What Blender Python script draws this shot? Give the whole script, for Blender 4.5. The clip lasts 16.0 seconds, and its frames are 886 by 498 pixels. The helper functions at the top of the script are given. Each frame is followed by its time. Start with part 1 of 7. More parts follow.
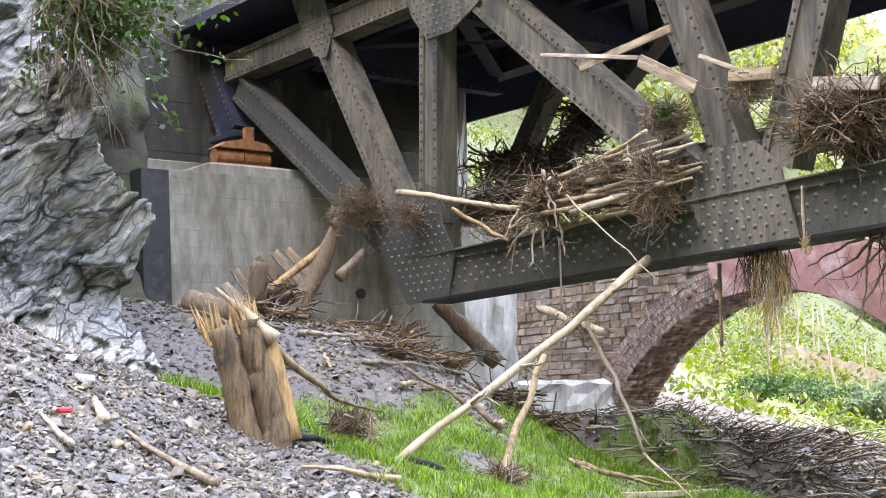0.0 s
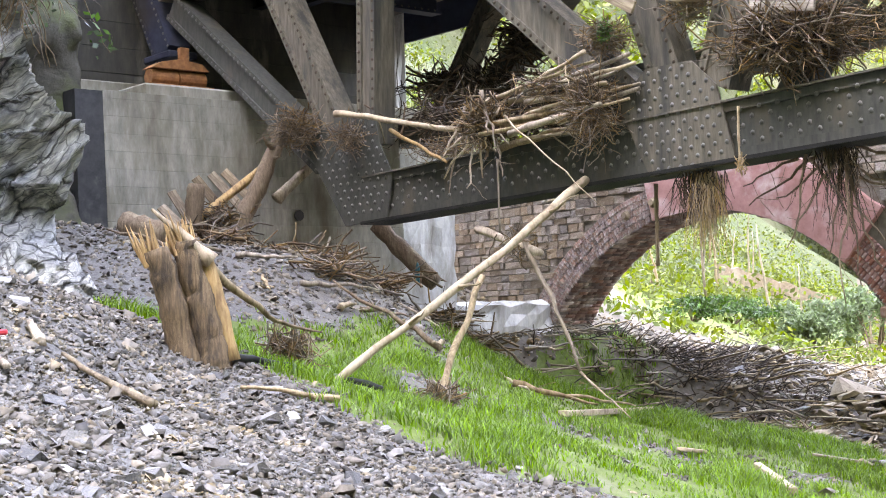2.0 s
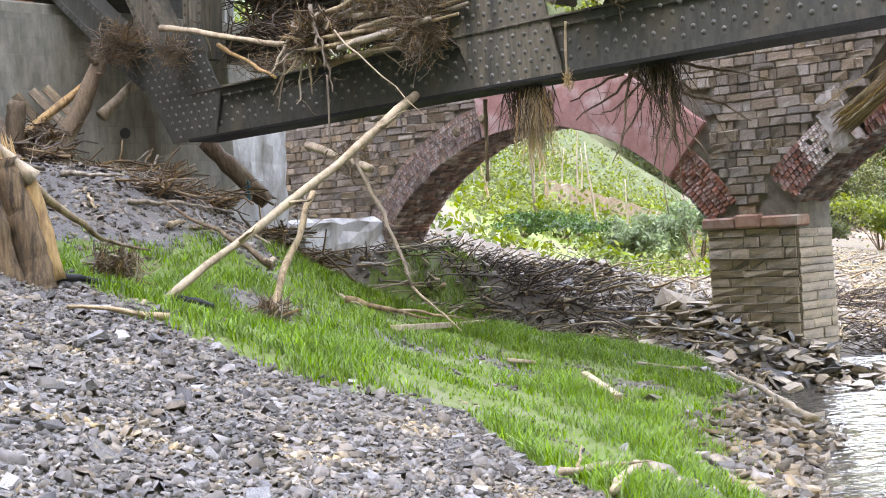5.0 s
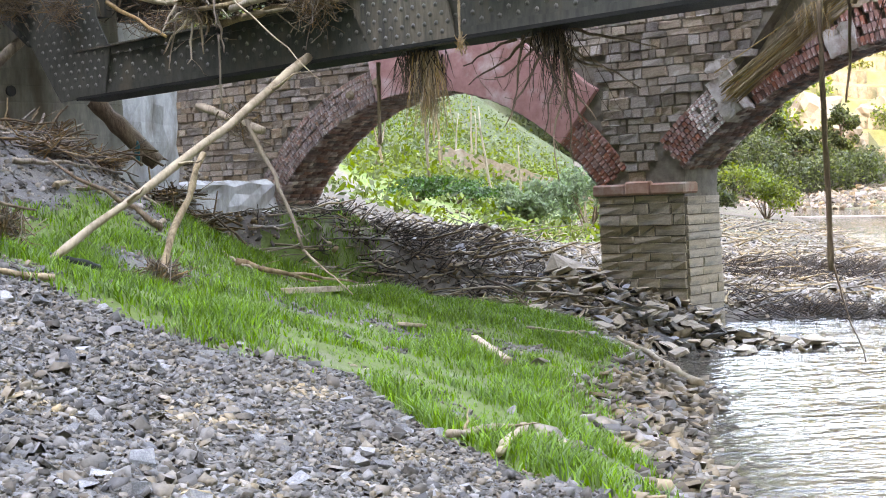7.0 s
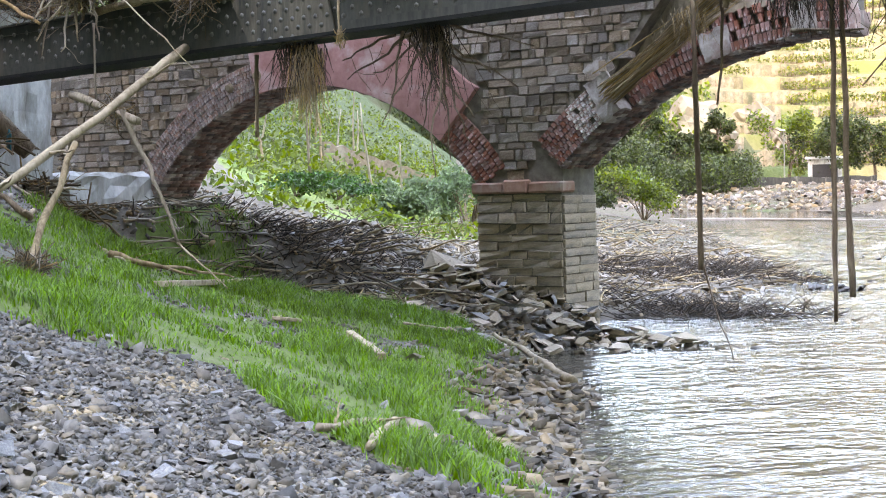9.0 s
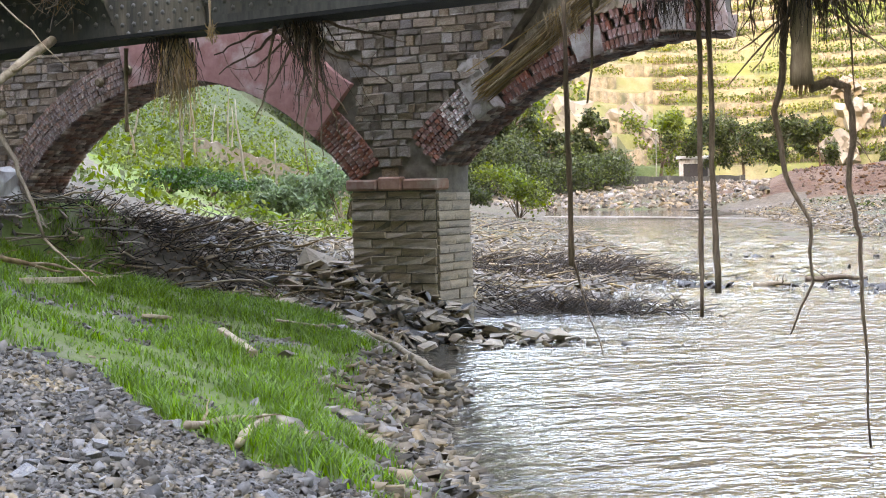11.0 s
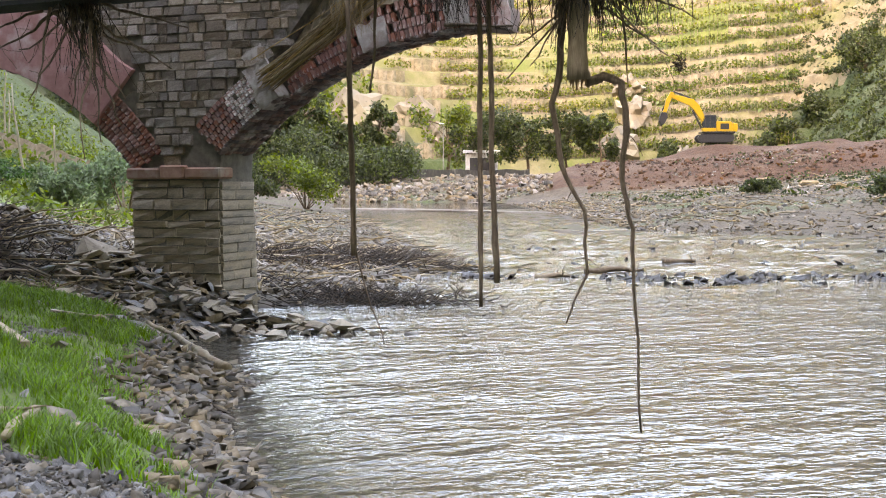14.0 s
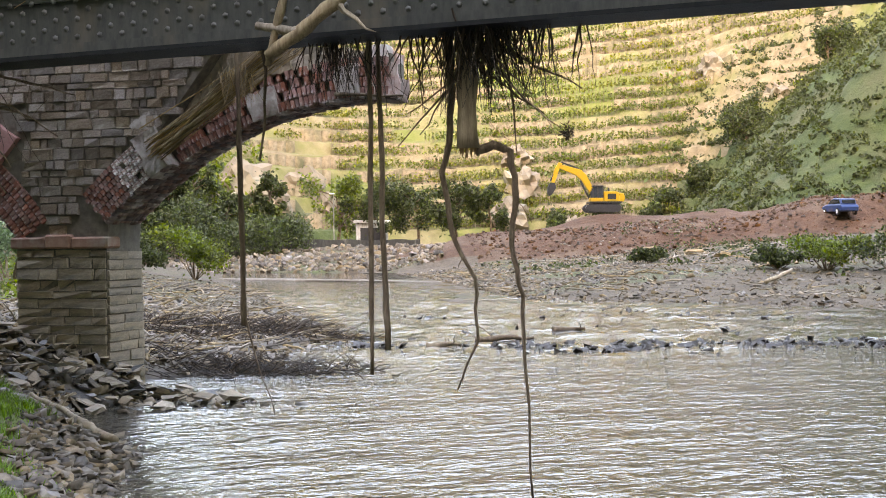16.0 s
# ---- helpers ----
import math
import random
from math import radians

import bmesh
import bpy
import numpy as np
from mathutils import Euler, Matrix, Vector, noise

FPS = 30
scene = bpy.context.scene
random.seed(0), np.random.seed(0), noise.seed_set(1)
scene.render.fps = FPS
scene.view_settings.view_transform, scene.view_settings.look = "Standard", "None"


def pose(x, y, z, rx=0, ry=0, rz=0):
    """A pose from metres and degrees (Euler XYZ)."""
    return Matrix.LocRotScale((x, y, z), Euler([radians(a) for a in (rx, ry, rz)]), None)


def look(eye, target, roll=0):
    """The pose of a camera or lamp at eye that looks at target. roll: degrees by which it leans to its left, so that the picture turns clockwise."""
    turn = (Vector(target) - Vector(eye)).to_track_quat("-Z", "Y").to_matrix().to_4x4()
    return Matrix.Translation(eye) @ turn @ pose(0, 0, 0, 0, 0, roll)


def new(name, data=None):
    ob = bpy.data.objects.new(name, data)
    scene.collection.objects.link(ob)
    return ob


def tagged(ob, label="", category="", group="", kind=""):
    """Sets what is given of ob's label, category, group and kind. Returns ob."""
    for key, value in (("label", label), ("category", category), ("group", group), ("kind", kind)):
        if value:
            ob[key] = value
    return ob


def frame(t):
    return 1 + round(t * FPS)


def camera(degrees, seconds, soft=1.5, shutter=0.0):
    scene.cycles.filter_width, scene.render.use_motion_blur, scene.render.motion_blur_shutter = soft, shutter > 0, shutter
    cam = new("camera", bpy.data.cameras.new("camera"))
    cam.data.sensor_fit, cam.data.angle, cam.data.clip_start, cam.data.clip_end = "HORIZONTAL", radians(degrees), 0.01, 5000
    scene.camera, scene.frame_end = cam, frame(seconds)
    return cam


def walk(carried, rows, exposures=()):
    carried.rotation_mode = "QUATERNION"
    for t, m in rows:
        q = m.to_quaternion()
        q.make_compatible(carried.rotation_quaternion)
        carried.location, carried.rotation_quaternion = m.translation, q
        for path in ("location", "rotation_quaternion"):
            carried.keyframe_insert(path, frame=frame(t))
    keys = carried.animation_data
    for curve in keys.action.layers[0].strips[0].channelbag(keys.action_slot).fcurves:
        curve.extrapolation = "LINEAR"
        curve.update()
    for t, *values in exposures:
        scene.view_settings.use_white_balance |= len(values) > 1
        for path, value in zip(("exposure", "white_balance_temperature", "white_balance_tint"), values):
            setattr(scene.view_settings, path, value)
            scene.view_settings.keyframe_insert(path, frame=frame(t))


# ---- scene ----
cam = camera(34.05, 16.0, soft=1.0)
PATH = [
    (0, (-0.085, 0.027, 2.531), (-0.302, 9.965, 3.623), -1.85),
    (0.5, (-0.082, 0.028, 2.528), (-0.250, 9.983, 3.459), -1.83),
    (1, (-0.081, 0.032, 2.523), (-0.161, 10.001, 3.300), -1.91),
    (1.5, (-0.081, 0.034, 2.518), (-0.040, 10.013, 3.168), -2.05),
    (2, (-0.078, 0.033, 2.513), (0.108, 10.017, 3.058), -2.20),
    (2.5, (-0.074, 0.033, 2.511), (0.269, 10.017, 2.971), -2.32),
    (3, (-0.067, 0.031, 2.508), (0.443, 10.012, 2.879), -2.38),
    (3.5, (-0.064, 0.030, 2.503), (0.629, 10.003, 2.776), -2.43),
    (4, (-0.065, 0.028, 2.494), (0.831, 9.987, 2.654), -2.55),
    (4.5, (-0.063, 0.023, 2.484), (1.049, 9.961, 2.527), -2.81),
    (7, (-0.034, 0.007, 2.464), (1.983, 9.795, 2.121), -2.35),
    (7.5, (-0.017, 0.004, 2.458), (2.203, 9.747, 2.093), -2.05),
    (8, (0.000, -0.000, 2.450), (2.423, 9.695, 2.075), -1.80),
    (8.5, (0.012, -0.002, 2.444), (2.629, 9.642, 2.062), -1.57),
    (9, (0.022, -0.003, 2.439), (2.830, 9.587, 2.052), -1.41),
    (11.5, (0.072, -0.016, 2.424), (3.898, 9.213, 1.985), -1.10),
    (12, (0.084, -0.020, 2.421), (4.125, 9.115, 1.960), -0.99),
    (12.5, (0.091, -0.024, 2.417), (4.348, 9.011, 1.932), -0.76),
    (13, (0.099, -0.027, 2.412), (4.581, 8.898, 1.908), -0.54),
    (13.5, (0.108, -0.031, 2.406), (4.813, 8.778, 1.891), -0.42),
    (14, (0.117, -0.036, 2.399), (5.047, 8.650, 1.903), -0.43),
    (14.5, (0.121, -0.040, 2.393), (5.262, 8.527, 1.962), -0.55),
    (15, (0.119, -0.041, 2.388), (5.449, 8.413, 2.068), -0.67),
    (15.5, (0.115, -0.042, 2.382), (5.591, 8.324, 2.208), -0.66),
    (16, (0.110, -0.043, 2.377), (5.691, 8.254, 2.358), -0.59),
]
walk(cam, [(t, look(eye, target, roll)) for t, eye, target, roll in PATH], [(0, 5.98, 10100, 31), (4.5, 5.68, 10300, 30), (9, 5.12, 8900, 24), (12.5, 4.68, 9950, 26), (16, 4.42, 10000, 25)])

# ---- light ----
SUN_AZ, SUN_EL = 222.0, 22.0        # compass degrees from +y towards +x
world = bpy.data.worlds.new("sky")
scene.world = world
world.use_nodes = True
wn = world.node_tree
sky = wn.nodes.new("ShaderNodeTexSky")
sky.sky_type, sky.sun_disc = "NISHITA", False
sky.sun_elevation, sky.sun_rotation = radians(SUN_EL), radians(SUN_AZ)
sky.air_density, sky.dust_density, sky.ozone_density = 1.0, 0.8, 1.3
wn.nodes["Background"].inputs["Strength"].default_value = 0.15
wn.links.new(sky.outputs[0], wn.nodes["Background"].inputs["Color"])
sun = new("sun", bpy.data.lights.new("sun", "SUN"))
sun.data.energy, sun.data.angle, sun.data.color = 0.07, radians(0.6), (1.0, 0.88, 0.66)
az, el = radians(SUN_AZ), radians(SUN_EL)
sun.matrix_world = look((0, 0, 60), (-math.sin(az) * math.cos(el), -math.cos(az) * math.cos(el), 60 - math.sin(el)))


# ---- materials ----
def material(name, low, high, scale=8.0, rough=0.85, bump=0.3, metal=0.0, stain=None, stain_scale=0.7, stain_at=0.55,
             stretch=(1, 1, 1), vary=0.0, random_kind="", spec=0.3, bump_distance=0.02, translucent=0.0):
    """A procedural surface: fine grain from low to high, larger stains, relief, and a random shift per piece."""
    m = bpy.data.materials.new(name)
    m.use_nodes = True
    nt = m.node_tree
    nd, ln = nt.nodes, nt.links
    b = nd["Principled BSDF"]
    b.inputs["Roughness"].default_value, b.inputs["Metallic"].default_value = rough, metal
    b.inputs["Specular IOR Level"].default_value = spec
    tc, mp = nd.new("ShaderNodeTexCoord"), nd.new("ShaderNodeMapping")
    mp.inputs["Scale"].default_value = stretch
    ln.new(tc.outputs["Object"], mp.inputs["Vector"])
    n1 = nd.new("ShaderNodeTexNoise")
    n1.inputs["Scale"].default_value, n1.inputs["Detail"].default_value, n1.inputs["Roughness"].default_value = scale, 9, 0.68
    ln.new(mp.outputs[0], n1.inputs["Vector"])
    ramp = nd.new("ShaderNodeValToRGB")
    ramp.color_ramp.elements[0].position, ramp.color_ramp.elements[1].position = 0.3, 0.7
    ramp.color_ramp.elements[0].color, ramp.color_ramp.elements[1].color = (*low, 1), (*high, 1)
    ln.new(n1.outputs["Fac"], ramp.inputs[0])
    out = ramp.outputs[0]
    if stain:
        n2 = nd.new("ShaderNodeTexNoise")
        n2.inputs["Scale"].default_value, n2.inputs["Detail"].default_value = stain_scale, 7
        n2.inputs["Roughness"].default_value = 0.62
        ln.new(mp.outputs[0], n2.inputs["Vector"])
        r2 = nd.new("ShaderNodeMapRange")
        r2.inputs[1].default_value, r2.inputs[2].default_value = stain_at - 0.07, stain_at + 0.12
        ln.new(n2.outputs["Fac"], r2.inputs[0])
        mx = nd.new("ShaderNodeMix")
        mx.data_type = "RGBA"
        mx.inputs["B"].default_value = (*stain, 1)
        ln.new(r2.outputs[0], mx.inputs["Factor"])
        ln.new(out, mx.inputs["A"])
        out = mx.outputs["Result"]
    if vary:
        src = nd.new("ShaderNodeNewGeometry").outputs["Random Per Island"] if random_kind == "island" else nd.new("ShaderNodeObjectInfo").outputs["Random"]
        mr = nd.new("ShaderNodeMapRange")
        mr.inputs[3].default_value, mr.inputs[4].default_value = 1 - vary, 1 + vary
        ln.new(src, mr.inputs[0])
        hs = nd.new("ShaderNodeHueSaturation")
        ln.new(mr.outputs[0], hs.inputs["Value"])
        wrap = nd.new("ShaderNodeMath")
        wrap.operation = "MULTIPLY_ADD"
        wrap.inputs[1].default_value, wrap.inputs[2].default_value = 7.31, 0.0
        ln.new(src, wrap.inputs[0])
        fr = nd.new("ShaderNodeMath")
        fr.operation = "FRACT"
        ln.new(wrap.outputs[0], fr.inputs[0])
        sr = nd.new("ShaderNodeMapRange")
        sr.inputs[3].default_value, sr.inputs[4].default_value = 1 - vary * 0.8, 1 + vary * 0.8
        ln.new(fr.outputs[0], sr.inputs[0])
        ln.new(sr.outputs[0], hs.inputs["Saturation"])
        ln.new(out, hs.inputs["Color"])
        out = hs.outputs[0]
    ln.new(out, b.inputs["Base Color"])
    if bump:
        bp = nd.new("ShaderNodeBump")
        bp.inputs["Strength"].default_value, bp.inputs["Distance"].default_value = bump, bump_distance
        ln.new(n1.outputs["Fac"], bp.inputs["Height"])
        ln.new(bp.outputs[0], b.inputs["Normal"])
    if translucent:
        tr, ad = nd.new("ShaderNodeBsdfTranslucent"), nd.new("ShaderNodeMixShader")
        ln.new(out, tr.inputs["Color"])
        ad.inputs[0].default_value = translucent
        ln.new(b.outputs[0], ad.inputs[1])
        ln.new(tr.outputs[0], ad.inputs[2])
        ln.new(ad.outputs[0], nd["Material Output"].inputs["Surface"])
    return m


STEEL = material("grey_green_paint", (0.030, 0.032, 0.027), (0.068, 0.068, 0.056), 14, 0.6, 0.2, 0.0, (0.10, 0.082, 0.055), 1.7, 0.60, (1, 1, 0.3), spec=0.25)
STEEL_MUD = material("muddy_paint", (0.060, 0.053, 0.040), (0.155, 0.135, 0.10), 9, 0.85, 0.25, 0.0, (0.040, 0.040, 0.035), 1.9, 0.52, (2.2, 2.2, 0.3), spec=0.2)
STEEL_LIP = material("near_black_steel", (0.006, 0.006, 0.006), (0.015, 0.0145, 0.013), 11, 0.6, 0.2, spec=0.2)
# darker and bluer than the truss paint
STEEL_DARK = material("dark_blue_grey_paint", (0.016, 0.020, 0.034), (0.036, 0.043, 0.062), 5, 0.7, 0.1, 0.0, (0.03, 0.027, 0.024), 0.8, 0.55, spec=0.2)
RIVET = material("rivet_steel", (0.060, 0.060, 0.052), (0.115, 0.112, 0.098), 20, 0.55, 0.0)
RIVET_RUST = material("rusted_rivet_heads", (0.030, 0.021, 0.013), (0.075, 0.05, 0.03), 20, 0.7, 0.0)
SPOIL = material("red_clods", (0.05, 0.024, 0.012), (0.125, 0.063, 0.034), 2, 0.95, 0.4, 0.0, (0.13, 0.09, 0.06), 0.3, 0.55, vary=0.4, random_kind="island")
RUST = material("rusty_iron", (0.16, 0.06, 0.025), (0.34, 0.15, 0.06), 9, 0.85, 0.3, 0.2)
CONCRETE = material("board_marked_concrete", (0.15, 0.142, 0.115), (0.31, 0.295, 0.24), 6, 0.9, 0.35, 0.0, (0.11, 0.093, 0.062), 0.9, 0.53, (1.3, 1.3, 0.4), vary=0.07)
CONCRETE_DARK = material("dark_streaked_concrete", (0.030, 0.029, 0.025), (0.070, 0.065, 0.052), 4, 0.92, 0.3, 0.0, (0.21, 0.20, 0.16), 1.3, 0.63, (1, 1, 0.3))
CONCRETE_WHITE = material("limewashed_concrete", (0.30, 0.29, 0.265), (0.60, 0.58, 0.53), 5, 0.9, 0.5, 0.0, (0.20, 0.18, 0.145), 1.8, 0.53, (1, 1, 0.4))
TAR = material("black_tar_coat", (0.018, 0.02, 0.021), (0.045, 0.046, 0.046), 6, 0.75, 0.2, 0.0, (0.12, 0.115, 0.10), 1.4, 0.66)
MORTAR = material("old_mortar", (0.10, 0.082, 0.062), (0.23, 0.195, 0.15), 7, 0.95, 0.5)
MASON = material("slate_greywacke", (0.145, 0.108, 0.08), (0.34, 0.265, 0.20), 9, 0.9, 0.6, 0.0, (0.34, 0.29, 0.23), 1.9, 0.61, vary=0.38)
MASON_TAN = material("silt_coated_stone", (0.27, 0.205, 0.14), (0.45, 0.36, 0.26), 7, 0.92, 0.45, 0.0, (0.20, 0.17, 0.13), 1.3, 0.55, vary=0.16)
BRICK = material("red_brick", (0.22, 0.10, 0.075), (0.37, 0.18, 0.14), 11, 0.9, 0.4, 0.0, (0.55, 0.50, 0.46), 1.2, 0.62, vary=0.3)
BRICK_LIME = material("limewashed_brick", (0.34, 0.19, 0.155), (0.52, 0.36, 0.30), 9, 0.9, 0.4, 0.0, (0.80, 0.76, 0.70), 1.6, 0.50, vary=0.25)
BRICK_PALE = material("washed_brick", (0.24, 0.15, 0.12), (0.38, 0.26, 0.21), 11, 0.9, 0.4, 0.0, (0.42, 0.37, 0.32), 1.5, 0.55, vary=0.3)
PLASTER = material("red_render", (0.36, 0.16, 0.135), (0.52, 0.27, 0.235), 5, 0.92, 0.5, 0.0, (0.62, 0.47, 0.42), 1.7, 0.58)
SANDSTONE = material("red_sandstone", (0.27, 0.15, 0.11), (0.40, 0.25, 0.19), 6, 0.9, 0.4, 0.0, (0.35, 0.30, 0.24), 1.5, 0.57, vary=0.2)
SOFFIT = material("dark_brick_soffit", (0.13, 0.08, 0.066), (0.26, 0.175, 0.15), 14, 0.95, 0.5, 0.0, (0.50, 0.44, 0.39), 2.4, 0.57, vary=0.5, random_kind="island")


def bedded_rock():
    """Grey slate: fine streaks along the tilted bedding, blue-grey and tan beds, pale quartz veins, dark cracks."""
    m = bpy.data.materials.new("folded_slate_rock")
    m.use_nodes = True
    nd, ln = m.node_tree.nodes, m.node_tree.links
    b = nd["Principled BSDF"]
    b.inputs["Roughness"].default_value = 0.78
    tc, turn = nd.new("ShaderNodeTexCoord"), nd.new("ShaderNodeMapping")
    turn.inputs["Rotation"].default_value = (radians(-37), 0, 0)
    ln.new(tc.outputs["Object"], turn.inputs["Vector"])
    warp = nd.new("ShaderNodeTexNoise")
    warp.inputs["Scale"].default_value, warp.inputs["Detail"].default_value = 1.3, 4
    ln.new(turn.outputs[0], warp.inputs["Vector"])
    add = nd.new("ShaderNodeVectorMath")
    add.operation = "MULTIPLY_ADD"
    add.inputs[1].default_value = (0.5, 0.5, 0.5)
    ln.new(warp.outputs["Color"], add.inputs[0])
    ln.new(turn.outputs[0], add.inputs[2])
    out = []
    for size, stretch, detail in ((9.0, (1, 0.45, 2.6), 10), (0.9, (1, 0.7, 2.0), 6), (3.2, (1, 0.35, 3.0), 8), (26.0, (1, 0.6, 1.6), 6)):
        mp, n = nd.new("ShaderNodeMapping"), nd.new("ShaderNodeTexNoise")
        mp.inputs["Scale"].default_value = stretch
        n.inputs["Scale"].default_value, n.inputs["Detail"].default_value, n.inputs["Roughness"].default_value = size, detail, 0.7
        ln.new(add.outputs[0], mp.inputs["Vector"])
        ln.new(mp.outputs[0], n.inputs["Vector"])
        out.append(n.outputs["Fac"])
    streak = nd.new("ShaderNodeValToRGB")
    el = streak.color_ramp.elements
    el[0].position, el[0].color = 0.33, (0.075, 0.076, 0.076, 1)
    el[1].position, el[1].color = 0.70, (0.54, 0.525, 0.48, 1)
    e = el.new(0.46)
    e.color = (0.20, 0.20, 0.19, 1)
    e = el.new(0.56)
    e.color = (0.32, 0.312, 0.285, 1)
    ln.new(out[0], streak.inputs[0])
    beds = nd.new("ShaderNodeValToRGB")
    el = beds.color_ramp.elements
    el[0].position, el[0].color = 0.38, (0.78, 0.83, 0.90, 1)
    el[1].position, el[1].color = 0.60, (1.2, 1.16, 1.05, 1)
    ln.new(out[1], beds.inputs[0])
    mul = nd.new("ShaderNodeMix")
    mul.data_type, mul.blend_type = "RGBA", "MULTIPLY"
    mul.inputs["Factor"].default_value = 1.0
    ln.new(streak.outputs[0], mul.inputs["A"])
    ln.new(beds.outputs[0], mul.inputs["B"])
    vein = nd.new("ShaderNodeMapRange")
    vein.inputs[1].default_value, vein.inputs[2].default_value, vein.inputs[4].default_value = 0.61, 0.70, 0.6
    ln.new(out[2], vein.inputs[0])
    mix = nd.new("ShaderNodeMix")
    mix.data_type = "RGBA"
    mix.inputs["B"].default_value = (0.60, 0.585, 0.54, 1)
    ln.new(vein.outputs[0], mix.inputs["Factor"])
    ln.new(mul.outputs["Result"], mix.inputs["A"])
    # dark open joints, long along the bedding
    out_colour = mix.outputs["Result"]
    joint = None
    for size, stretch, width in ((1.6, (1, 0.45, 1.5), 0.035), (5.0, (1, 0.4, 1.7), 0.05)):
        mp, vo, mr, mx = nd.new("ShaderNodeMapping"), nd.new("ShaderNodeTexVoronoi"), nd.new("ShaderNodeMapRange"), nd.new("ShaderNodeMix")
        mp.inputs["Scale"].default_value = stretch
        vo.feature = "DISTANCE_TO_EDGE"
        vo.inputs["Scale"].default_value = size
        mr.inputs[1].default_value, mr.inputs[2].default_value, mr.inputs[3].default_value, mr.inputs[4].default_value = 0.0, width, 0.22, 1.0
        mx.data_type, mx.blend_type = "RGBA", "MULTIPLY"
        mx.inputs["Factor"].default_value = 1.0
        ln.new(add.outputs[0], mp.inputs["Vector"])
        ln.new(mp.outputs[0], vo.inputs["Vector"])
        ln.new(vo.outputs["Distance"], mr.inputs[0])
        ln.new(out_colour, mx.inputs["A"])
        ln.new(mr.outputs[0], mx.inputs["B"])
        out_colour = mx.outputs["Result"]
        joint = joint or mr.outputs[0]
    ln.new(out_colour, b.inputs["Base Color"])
    b0 = nd.new("ShaderNodeBump")
    b0.inputs["Strength"].default_value, b0.inputs["Distance"].default_value = 0.9, 0.05
    ln.new(joint, b0.inputs["Height"])
    b1, b2 = nd.new("ShaderNodeBump"), nd.new("ShaderNodeBump")
    b1.inputs["Strength"].default_value, b1.inputs["Distance"].default_value = 0.8, 0.035
    b2.inputs["Strength"].default_value, b2.inputs["Distance"].default_value = 0.8, 0.02
    ln.new(out[0], b1.inputs["Height"])
    ln.new(out[3], b2.inputs["Height"])
    ln.new(b0.outputs[0], b1.inputs["Normal"])
    ln.new(b1.outputs[0], b2.inputs["Normal"])
    ln.new(b2.outputs[0], b.inputs["Normal"])
    return m


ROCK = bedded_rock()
GRAVEL = material("crushed_slate", (0.062, 0.053, 0.043), (0.175, 0.152, 0.126), 8, 0.85, 0.3, 0.0, (0.29, 0.225, 0.15), 1.5, 0.60, vary=0.62, random_kind="island")
BANK_STONE = material("muddy_stone", (0.095, 0.073, 0.05), (0.22, 0.172, 0.12), 6, 0.9, 0.3, 0.0, (0.26, 0.23, 0.18), 0.8, 0.62, vary=0.6, random_kind="island")
STONE = material("slate_stone", (0.10, 0.095, 0.09), (0.24, 0.23, 0.215), 9, 0.85, 0.4, 0.0, (0.31, 0.26, 0.19), 2.5, 0.62, vary=0.6)
SHORE = material("silt_coated_slate", (0.11, 0.084, 0.058), (0.25, 0.20, 0.145), 8, 0.9, 0.3, 0.0, (0.09, 0.08, 0.07), 1.5, 0.56, vary=0.6, random_kind="island")
BLADE = material("grass_blades", (0.07, 0.155, 0.012), (0.17, 0.30, 0.032), 2.5, 0.6, 0.0, vary=0.4, random_kind="island", translucent=0.4)
WOOD = material("bleached_driftwood", (0.19, 0.14, 0.09), (0.37, 0.29, 0.20), 6, 0.85, 0.4, 0.0, (0.11, 0.078, 0.05), 1.4, 0.55, (7, 7, 1), vary=0.3)
WOOD_BOARD = material("grey_brown_board", (0.11, 0.078, 0.05), (0.27, 0.20, 0.135), 6, 0.85, 0.4, 0.0, (0.36, 0.29, 0.20), 1.6, 0.58, (1, 7, 7), vary=0.4)
WOOD_BARE = material("bare_pole_wood", (0.25, 0.188, 0.12), (0.45, 0.355, 0.24), 5, 0.8, 0.4, 0.0, (0.17, 0.12, 0.07), 1.8, 0.55, (3, 3, 1))
WOOD_FRESH = material("fresh_split_wood", (0.30, 0.165, 0.065), (0.50, 0.32, 0.15), 7, 0.75, 0.5, 0.0, (0.20, 0.115, 0.055), 2.5, 0.53, (6, 6, 1))
BARK = material("wet_bark", (0.085, 0.055, 0.035), (0.20, 0.14, 0.09), 9, 0.9, 0.7, 0.0, (0.26, 0.20, 0.13), 2, 0.6, (4, 4, 1))
BARK_STUMP = material("stripped_bark", (0.10, 0.062, 0.034), (0.26, 0.17, 0.095), 8, 0.85, 0.8, 0.0, (0.055, 0.038, 0.025), 3.0, 0.50, (6, 6, 0.7))
TWIG = material("matted_flood_twigs", (0.085, 0.056, 0.035), (0.21, 0.15, 0.095), 6, 0.9, 0.2, vary=0.55, random_kind="island")
TWIG_DARK = material("dark_wet_roots", (0.03, 0.021, 0.014), (0.085, 0.06, 0.04), 6, 0.85, 0.2, vary=0.5, random_kind="island")
DRIFT = material("weathered_drift", (0.13, 0.093, 0.06), (0.36, 0.285, 0.19), 6, 0.9, 0.2, vary=0.5, random_kind="island")
REED = material("matted_reeds", (0.23, 0.15, 0.075), (0.42, 0.30, 0.165), 7, 0.85, 0.2, vary=0.35, random_kind="island")
